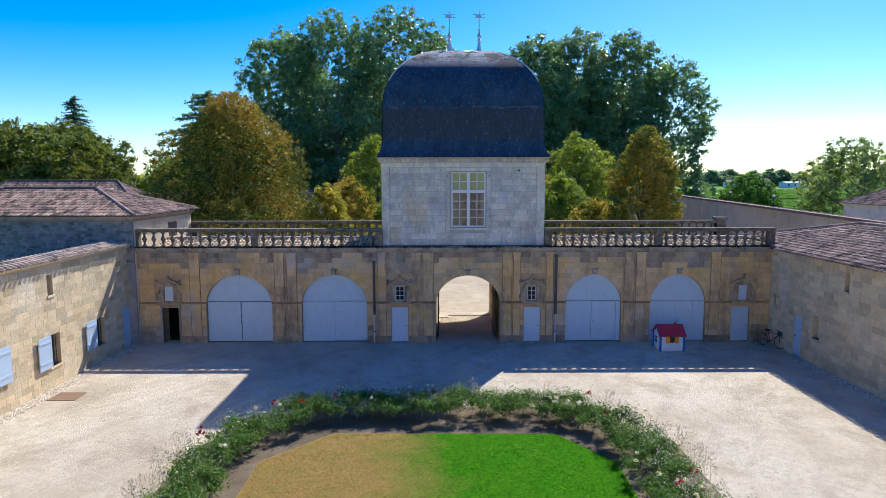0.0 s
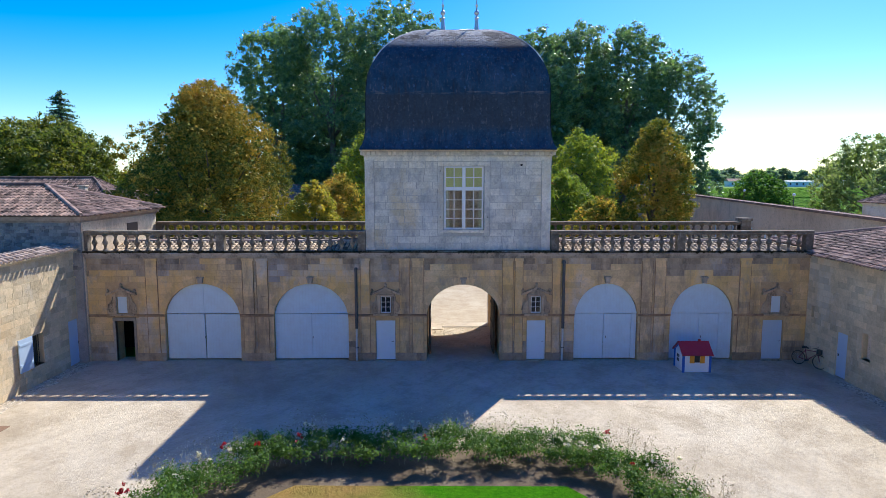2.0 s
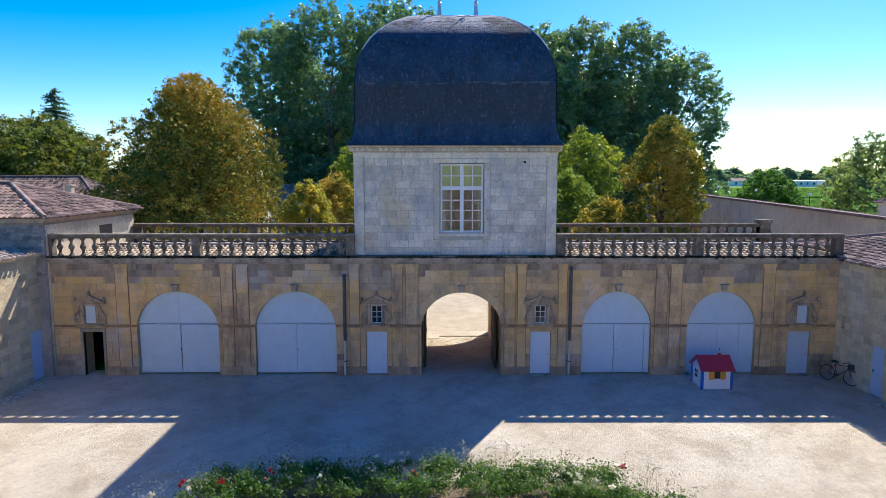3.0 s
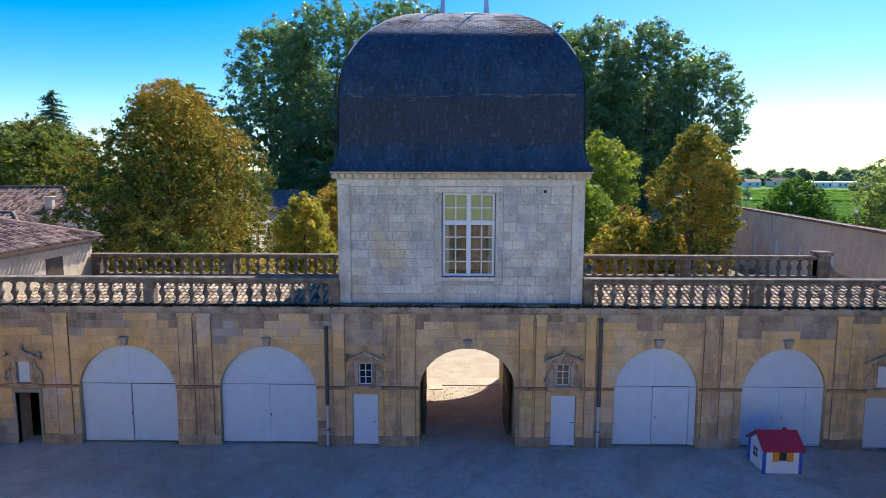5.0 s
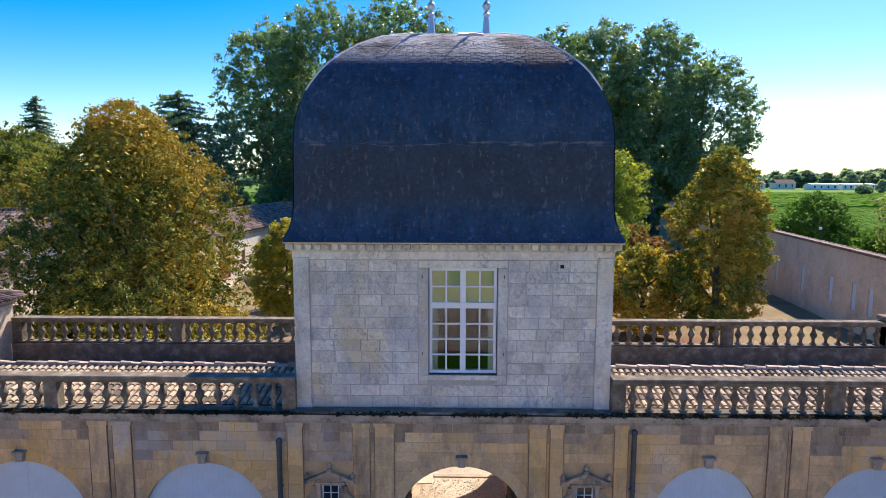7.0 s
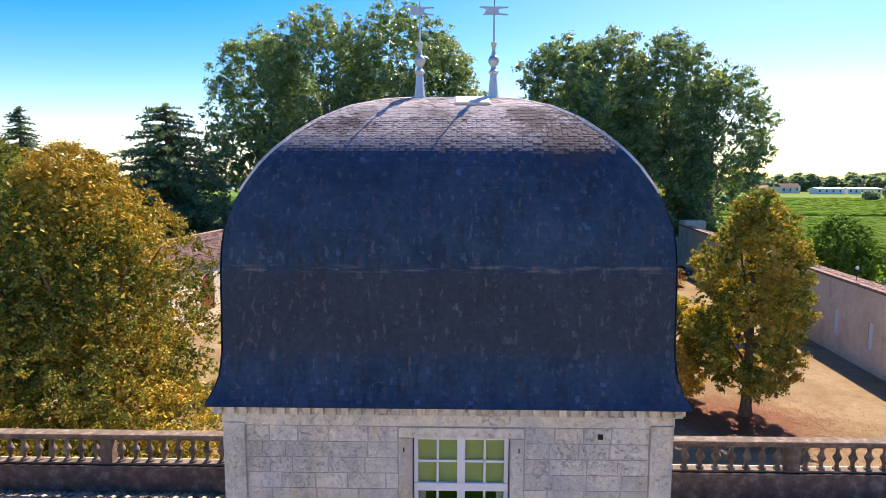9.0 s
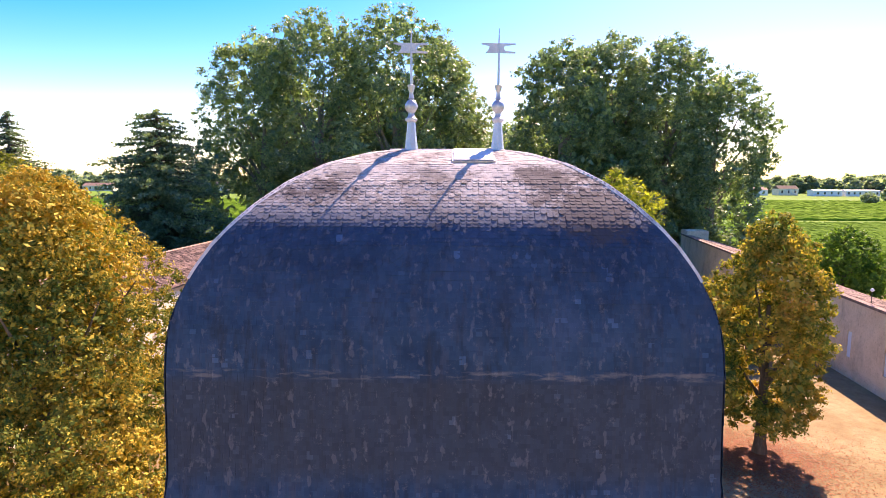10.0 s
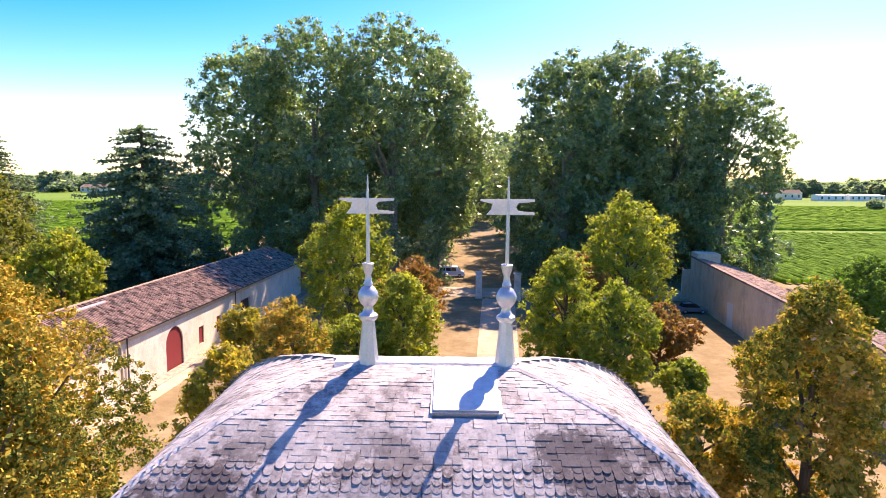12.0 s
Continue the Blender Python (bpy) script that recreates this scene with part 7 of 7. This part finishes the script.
for at, h, r, base, leaves, size, mat, seed, label, shape in (
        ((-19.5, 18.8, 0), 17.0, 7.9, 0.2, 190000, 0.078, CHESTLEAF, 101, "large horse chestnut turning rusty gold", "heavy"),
        ((18.7, 26.6, 0), 14.8, 3.75, 1.7, 62000, 0.095, BRIGHTAMBERLEAF, 103, "slender horse chestnut turning orange-brown", "slim"),
        ((-14.4, 33.6, 0), 9.0, 3.1, 0.4, 22000, 0.12, GOLDLEAF, 104, "small golden-green chestnut tree", "dome"),
        ((-13.2, 44.6, 0), 9.6, 3.9, 0.5, 24000, 0.13, BRIGHTAMBERLEAF, 105, "rounded chestnut turning brown", "dome"),
        ((-12.5, 70.0, 0), 17.0, 6.0, 0.8, 24000, 0.16, LIMELEAF, 106, "tall yellow-green chestnut tree", "slim"),
        ((-4.4, 66.5, 0), 10.4, 4.0, 0.6, 15000, 0.15, RUSTLEAF, 107, "chestnut tree turned rust brown", "dome"),
        ((-4.9, 56.5, 0), 10.2, 4.4, 0.4, 20000, 0.14, LIMELEAF, 108, "bright yellow-green young chestnut", "broad"),
        ((-9.0, 53.5, 0), 6.6, 3.2, 0.4, 14000, 0.13, LIMELEAF, 109, "low yellow-green chestnut tree", "dome"),
        ((11.6, 58.0, 0), 12.4, 4.8, 0.2, 26000, 0.14, LIMELEAF, 110, "bright yellow-green young chestnut", "slim"),
        ((15.6, 52.0, 0), 10.2, 4.0, 0.2, 22000, 0.13, LIMELEAF, 111, "small bright green chestnut tree", "slim"),
        ((22.4, 60.0, 0), 6.4, 3.8, 0.4, 15000, 0.14, RUSTLEAF, 112, "low chestnut turned rust red", "dome"),
        ((18.5, 43.0, 0), 5.6, 2.1, 1.8, 14000, 0.11, LIMELEAF, 113, "small green tree on a thin trunk", "dome"),
        ((23.4, 78.0, 0), 17.6, 7.0, 0.8, 28000, 0.17, LIMELEAF, 114, "tall yellow-green chestnut tree", "slim"),
        ((16.0, 74.0, 0), 10.0, 4.0, 1.0, 9000, 0.2, RUSTLEAF, 115, "chestnut tree turned rust brown", "dome"),
        ((-22.5, 60.0, 0), 5.6, 2.6, 0.8, 7000, 0.16, GOLDLEAF, 116, "small golden-green chestnut tree", "dome"),
        ((14.4, 30.0, 0), 7.4, 3.3, 0.4, 24000, 0.12, BRIGHTAMBERLEAF, 117, "small golden-brown chestnut tree", "dome"),
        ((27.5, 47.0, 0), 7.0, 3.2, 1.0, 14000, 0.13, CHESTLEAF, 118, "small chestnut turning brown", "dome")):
    tree("chestnut_tree", at, h, r, base, leaves, size, mat, BARK, seed, label, group=FC, shape=shape, boughs=(0.15, 0.35) if shape == "heavy" else (0.2, 0.36), wild=0.2 if shape == "heavy" else 0.12, trunk_r=0.11 if base > 1.5 and h < 8 else None)

# fallen leaves on the ground round the chestnuts
rng = np.random.default_rng(91)
for (x, y), count, reach in (((18.0, 25.6), 26000, 6.5), ((-17.5, 19.5), 9000, 8.0), ((13.6, 31.0), 2500, 4.5), ((22.6, 59.0), 1800, 5.0), ((27.5, 46.0), 1800, 4.5)):
    a, d = rng.uniform(0, 2 * math.pi, count), np.abs(rng.normal(0, 0.5, count)) * reach
    cx, cy, turn, s = x + d * np.cos(a), y + d * np.sin(a), rng.uniform(0, 6.28, count), rng.uniform(0.03, 0.075, count)
    vs = np.stack([np.stack([cx + s * np.cos(turn + k * 1.571) * (1, 0.6)[k % 2], cy + s * np.sin(turn + k * 1.571) * (1, 0.6)[k % 2], 0.012 + rng.uniform(0, 0.03, count)], 1) for k in range(4)], 1).reshape(-1, 3)
    part("fallen_leaves", array_mesh("fallen_leaves", vs, np.arange(count * 4).reshape(-1, 4)), FALLENLEAF, None, "rusty fallen chestnut leaves scattered on the ground", "stuff", "leaf litter")

big = "huge dark green plane tree of the avenue"
planes = [tree("plane_tree", at, h, r, 0.0, 58000, 0.25, PLANELEAF, PLANEBARK, seed, big, group="avenue planes", shape="tall", boughs=(0.18, 0.34), wild=0.10)
          for at, h, r, seed in (((-38.0, 112, 0), 44.2, 12.4, 201), ((-10.5, 107, 0), 48.0, 13.4, 202), ((31.0, 114, 0), 44.6, 10.6, 203), ((52.0, 115, 0), 38.4, 11.4, 204))]
planes.append(tree("plane_tree", (-3.2, 116.5, 0), 44.0, 11.6, 7.5, 52000, 0.25, PLANELEAF, PLANEBARK, 206, big, group="avenue planes", shape="dome", boughs=(0.18, 0.34), wild=0.10))
rear_plane = tree("plane_tree", (-36, 126, 0), 40.0, 12.0, 1.5, 11000, 0.5, PLANELEAF, PLANEBARK, 205, big, group="avenue planes", shape="tall")
for k, x, y, turn, sc in ((1, -25, 109, 40, 0.99), (3, 21.5, 112, 70, 1.12), (2, 41.5, 113, 100, 0.99)):
    c = copy_thing(planes[k], pose(x, y, 0, 0, 0, turn))
    c.scale = (sc, sc, sc)
for k, (x, y, turn, sc) in enumerate(((-20, 127, 120, 1.05), (24.5, 131, 150, 0.95), (46, 130, 20, 0.9), (34, 131, 250, 0.95), (-7, 150, 80, 0.92), (24, 152, 310, 0.9), (-7, 172, 10, 0.92), (23, 176, 100, 0.9),
                                      (-7, 196, 60, 0.9), (22, 200, 160, 0.9), (9, 232, 30, 0.9), (6, 262, 130, 1.0), (20, 258, 210, 1.0))):
    c = copy_thing(rear_plane, pose(x, y, 0, 0, 0, turn))
    c.scale = (sc, sc, sc)

conifer("cedar_tree", (-48.6, 92.0, 0), 26.8, 12.2, 84000, 301, "broad dark blue-green cedar with level tiers", 24, 0.10, 0.04, 0.36, 0.27)
conifer("cedar_tree", (-86.0, 110.0, 0), 28.5, 15.0, 22000, 302, "dark spire-topped conifer behind the woodland", 26, 0.16, 0.3, 0.8, 0.24)
conifer("cedar_tree", (-108.0, 102.0, 0), 24.0, 10.0, 10000, 303, "broad dark conifer behind the woodland", 12, 0.12, 0.25, 0.4, 0.25)

EDGE = "green broadleaf tree at the wood edge"
wood = [tree("woodland_tree", (-45.6, 66.0, 0), 13.2, 5.0, 2.6, 22000, 0.17, LIMELEAF, BARK, 401, "yellow-green broadleaf tree beside the cedar", group="woodland trees"),
        tree("woodland_tree", (-58.0, 64.0, 0), 17.2, 9.0, 0.6, 32000, 0.2, WOODLEAF, BARK, 402, EDGE, group="woodland trees", boughs=(0.16, 0.3))]
for x, y, turn, sc in ((-70, 66, 100, 1.12), (-82, 70, 200, 1.2), (-71, 84, 40, 1.08), (-95, 84, 300, 1.25), (-110, 80, 20, 1.3), (-78, 92, 250, 1.25)):
    c = copy_thing(wood[1], pose(x, y, 0, 0, 0, turn))
    c.scale = (sc,) * 3
for x, y, turn, sc in ((-45, 106, 10, 0.7), (-92, 120, 80, 0.8)):
    c = copy_thing(wood[0], pose(x, y, 0, 0, 0, turn))
    c.scale = (sc,) * 3
tree("garden_tree", (64.0, 62.0, 0), 16.0, 9.0, 0.8, 34000, 0.16, SILVERLEAF, BARK, 501, "airy silvery-green tree behind the wall", boughs=(0.16, 0.3), wild=0.2)
for at, h, r, leaves, seed in (((51.2, 71.0, 0), 10.4, 5.8, 34000, 502), ((58.0, 86.0, 0), 6.0, 4.6, 14000, 503), ((66.0, 78.0, 0), 5.0, 4.0, 12000, 504)):
    tree("round_bush", at, h, r, 0.0, leaves, 0.15, BUSHLEAF, BARK, seed, "dense bright green bush behind the wall", "bush")


# ---- vineyards ----
def vineyard(x0, x1, y0, y1, spacing, along_y, seed, label):
    rng = np.random.default_rng(seed)
    n = int(((x1 - x0) if along_y else (y1 - y0)) / spacing)
    length = (y1 - y0) if along_y else (x1 - x0)
    m = int(length / 2.4)
    prof = np.array([(-0.62, 0.1), (-0.5, 0.6), (-0.18, 0.95), (0.24, 0.9), (0.52, 0.55), (0.62, 0.1)])
    vs, fs, base = [], [], 0
    for k in range(n):
        o = (x0 if along_y else y0) + (k + 0.5) * spacing
        us = np.linspace(0, length, m + 1)
        jit = rng.normal(0, 0.12, (m + 1, 6, 2))
        row = np.zeros((m + 1, 6, 3))
        ac = o + prof[None, :, 0] + jit[..., 0]
        al = ((y0 if along_y else x0) + us)[:, None] + rng.normal(0, 0.3, (m + 1, 6))
        row[..., 0], row[..., 1] = (ac, al) if along_y else (al, ac)
        row[..., 2] = np.maximum(prof[None, :, 1] + jit[..., 1] * 1.4, 0.05)
        vs.append(row.reshape(-1, 3))
        i, j = np.meshgrid(np.arange(m), np.arange(5), indexing="ij")
        a = base + i * 6 + j
        fs.append(np.stack([a, a + 1, a + 7, a + 6], -1).reshape(-1, 4))
        base += (m + 1) * 6
    part("vineyard", array_mesh("vineyard", np.concatenate(vs), np.concatenate(fs)), VINELEAF, None, label, "stuff", "vineyard")


vineyard(62, 330, 110, 212, 1.7, True, 601, "bright green vineyard rows in summer leaf")
vineyard(62, 420, 230, 420, 1.9, False, 602, "bright green vineyard rows in summer leaf")
vineyard(-300, -62, 158, 400, 1.9, False, 603, "bright green vineyard rows in summer leaf")
vineyard(66, 240, 20, 108, 1.9, False, 604, "bright green vineyard rows in summer leaf")
vineyard(-240, -64, 116, 150, 1.9, False, 605, "bright green vineyard rows in summer leaf")

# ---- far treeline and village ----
far_tree = [tree("far_tree", (0, 520, 0), 13, 7, 0.5, 620, 1.25, HAZYFARLEAF, BARK, 701, "distant green tree on the plain", group="far trees"),
            tree("far_tree", (30, 540, 0), 17, 6, 1.0, 620, 1.25, HAZYFARLEAF, BARK, 702, "distant green tree on the plain", group="far trees")]
rng = np.random.default_rng(77)
for k in range(150):
    a = rng.uniform(-0.95, 0.95)
    d = rng.uniform(700, 950)
    x, y = d * math.sin(a), d * math.cos(a)
    if abs(x) < 30:
        continue
    c = copy_thing(far_tree[k % 2], pose(x, y, 0, 0, 0, rng.uniform(0, 360)))
    sc = rng.uniform(0.75, 1.25)
    c.scale = (sc * 1.3, sc * 1.3, sc)
for k in range(230):
    a = rng.uniform(0.3, 0.85) * (1 if k % 2 else -1)
    dist = rng.uniform(690, 800)
    c = copy_thing(far_tree[k % 2], pose(dist * math.sin(a), dist * math.cos(a), 0, 0, 0, rng.uniform(0, 360)))
    sc = rng.uniform(0.65, 1.2)
    c.scale = (sc * 1.6, sc * 1.6, sc)
for k in range(7):
    c = copy_thing(far_tree[k % 2], pose(300 + rng.uniform(-40, 60), 360 + k * 12, 0, 0, 0, rng.uniform(0, 360)))
    c.scale = (0.7, 0.7, 0.6)


rng = np.random.default_rng(78)
spots, sizes = [], []
for k in range(900):
    a, dist = rng.uniform(-1.1, 1.1), rng.uniform(1000, 1700)
    spots.append((dist * math.sin(a), dist * math.cos(a), rng.uniform(3, 9)))
    sizes.append(rng.uniform(6, 14))
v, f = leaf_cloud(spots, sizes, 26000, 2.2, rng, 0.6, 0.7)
part("far_woods", array_mesh("far_woods", v, f), HAZYFARLEAF, None, "distant belt of woodland along the horizon", "stuff", "woods")


def far_building(x, y, w, d, h, roof, wall_mat, label):
    t = thing("far_building", (x, y, 0), label, "building", "far village")
    part("wall_body", Geo().box(x - w / 2, y - d / 2, 0, x + w / 2, y + d / 2, h), wall_mat, t)
    part("gable_roof", Geo().prism([(y - d / 2 - 0.4, h), (y + d / 2 + 0.4, h), (y, h + roof)], lambda u, v, e: (e, u, v), x - w / 2 - 0.4, x + w / 2 + 0.4), TILE if roof > 1 else PALEZINC, t)
    n = max(2, int(w / 5))
    for k in range(n):
        u = x - w / 2 + w * (k + 0.5) / n
        part("far_window", Geo().box(u - 0.7, y - d / 2 - 0.05, h * 0.35, u + 0.7, y - d / 2 + 0.05, h * 0.75), CARGLASS, t)


for x, y, w, d, h, roof, mat, lab in ((300, 455, 30, 16, 5, 0.8, WHITE, "long low white warehouse across the vineyards"), (352, 462, 26, 14, 8, 0.7, WHITE, "white modern block across the vineyards"),
                                      (395, 470, 34, 14, 7, 0.7, PLASTER, "cream modern block across the vineyards"), (255, 470, 18, 12, 6, 3.0, PLASTER, "cream house with a tiled roof"),
                                      (330, 500, 22, 12, 7, 3.2, PLASTER, "cream house with a tiled roof"), (440, 480, 40, 14, 7, 0.8, WHITE, "long low white warehouse across the vineyards"),
                                      (-240, 470, 26, 14, 6, 3.0, PLASTER, "cream house with a tiled roof"), (-330, 500, 20, 12, 5, 3.0, PLASTER, "cream house with a tiled roof"),
                                      (-190, 500, 18, 12, 6, 3.0, PLASTER, "cream house with a tiled roof"), (480, 520, 26, 14, 7, 3.0, PLASTER, "cream house with a tiled roof"),
                                      (338, 476, 22, 14, 8, 0.8, PLASTER, "pale industrial shed across the vineyards"), (274, 452, 24, 12, 5, 0.8, WHITE, "low white store across the vineyards"),
                                      (322, 448, 16, 10, 5, 2.5, PLASTER, "cream house with a tiled roof"), (232, 466, 14, 10, 5, 2.6, WHITE, "small white house with a tiled roof"),
                                      (-282, 486, 30, 12, 5, 2.8, PLASTER, "long cream farmhouse with a tiled roof"), (-214, 462, 14, 10, 5, 2.6, PLASTER, "cream house with a tiled roof")):
    far_building(x * 1.22, y * 1.22, w, d, h, roof, mat, lab)


# ---- masonry blocks and slates, one by one ----
rng = random.Random(3)
stone_piece, facade_piece, wing_piece = block_piece(STONE, 0.008), block_piece(FACADE, 0.001), block_piece(WING, 0.003)


def lay(blocks, parent, mesh, turn, place3, proud_jitter=0.006, deep=0.42):
    """Blocks as pieces, turned to face out of their wall."""
    for u0, v0, u1, v1 in blocks:
        x, y, z = place3((u0 + u1) / 2, (v0 + v1) / 2, rng.uniform(-proud_jitter, 0.0))
        piece("block", mesh, parent, Matrix.Translation((x, y, z)) @ Matrix.Rotation(turn, 4, "Z") @ Matrix.Rotation(rng.uniform(-0.006, 0.006), 4, "Y") @ Matrix.Diagonal(((u1 - u0) * rng.uniform(0.975, 1.0), deep, (v1 - v0) * rng.uniform(0.955, 1.0), 1)))


def joined(blocks, name, material, parent, place3, proud=0.010):
    g = Geo()
    for b in blocks:
        block(g, *b, place3, proud + rng.uniform(-0.006, 0.004))
    part(name, g, material, parent, "", "stuff")


tower_blocks = courses(TX0 + 0.47, TX1 - 0.47, 5.7, 10.13, 0.345, (0.45, 0.95), [rect(-1.28, 6.42, 1.34, 10.13)], rng)
lay(tower_blocks[:298], tower_front, stone_piece, 0.0, north(TY0))
if len(tower_blocks) > 298:
    joined(tower_blocks[298:], "tower_masonry", STONE, tower, north(TY0))

carve = [rect(c - 0.8, 2.44, c + 0.8, 3.95) for c in NICHES]
hold = [main_arch] + garage_arches + [rect(a - 0.02, 0.0, b + 0.02, 2.12) for a, b in DOORS] + carve + [rect(a - 0.03, 2.45, b + 0.03, 5.3) for a, b in PILASTERS] + [rect(a - 0.025, 0.42, b + 0.025, 2.3) for a, b in PILASTERS]
facade_blocks = courses(-19.38, 17.48, 0.42, 5.3, 0.31, (0.45, 1.15), hold, rng)
near = [b for b in facade_blocks if abs((b[0] + b[2]) / 2) < 7.2 and b[1] > 2.0]
far = [b for b in facade_blocks if b not in near]
grimy_piece = block_piece(GRIMY, 0.001)
dirty = [b for b in near + far if b[1] + 1.1 * noise.noise(Vector((b[0] * 0.35, 3.1, 0))) > 4.55 or (b[1] < 0.8 and noise.noise(Vector((b[0] * 0.5, 7.7, 0))) > 0.05)]
lay([b for b in near + far if b not in dirty], front, facade_piece, 0.0, north(0.02), 0.003, 0.24)
lay(dirty, front, grimy_piece, 0.0, north(0.02), 0.003, 0.24)

left_blocks = courses(-30.0, -0.02, 0.0, 5.6, 0.3, (0.4, 0.95), left_holes + [rect(-1.08, 0, -0.1, 2.32)], rng)
left_blocks.sort(key=lambda b: -b[2])
lay(left_blocks[:300], left_wall, wing_piece, math.pi / 2, east(LX), 0.003, 0.22)
joined(left_blocks[300:], "left_masonry", WING, wing_left, east(LX), 0.007)
right_blocks = courses(-30.0, -0.02, 0.0, 5.4, 0.3, (0.4, 0.95), right_holes + [rect(-3.27, 0, -2.48, 2.17)], rng)
right_blocks.sort(key=lambda b: -b[2])
lay(right_blocks[:300], right_wall, wing_piece, -math.pi / 2, west(RX), 0.003, 0.22)
joined(right_blocks[300:], "right_masonry", WING, wing_right, west(RX), 0.007)
rub = courses(-33, -19.0, 4.6, 7.1, 0.17, (0.16, 0.42), [], rng)
g = Geo()
for u0, v0, u1, v1 in rub:
    j = lambda: rng.uniform(-0.035, 0.03)
    o = [(u0 + j(), v0 + j()), ((u0 + u1) / 2, v0 + j()), (u1 + j() * 0.5, v0 + j()), (u1 + j(), v1 + j()), ((u0 + u1) / 2, v1 + j()), (u0 + j(), v1 + j())]
    cu, cv = sum(p[0] for p in o) / 6, sum(p[1] for p in o) / 6
    p3, d = north(-0.25), rng.uniform(0.02, 0.055)
    g.add([p3(u, v, 0.001) for u, v in o] + [p3(cu + (u - cu) * 0.72, cv + (v - cv) * 0.72, d) for u, v in o], [(6, 7, 8, 9, 10, 11)] + [(k, (k + 1) % 6, 6 + (k + 1) % 6, 6 + k) for k in range(6)])
part("rubble_masonry", g, RUBBLE, corner_house, "irregular grey rubble stones", "stuff")

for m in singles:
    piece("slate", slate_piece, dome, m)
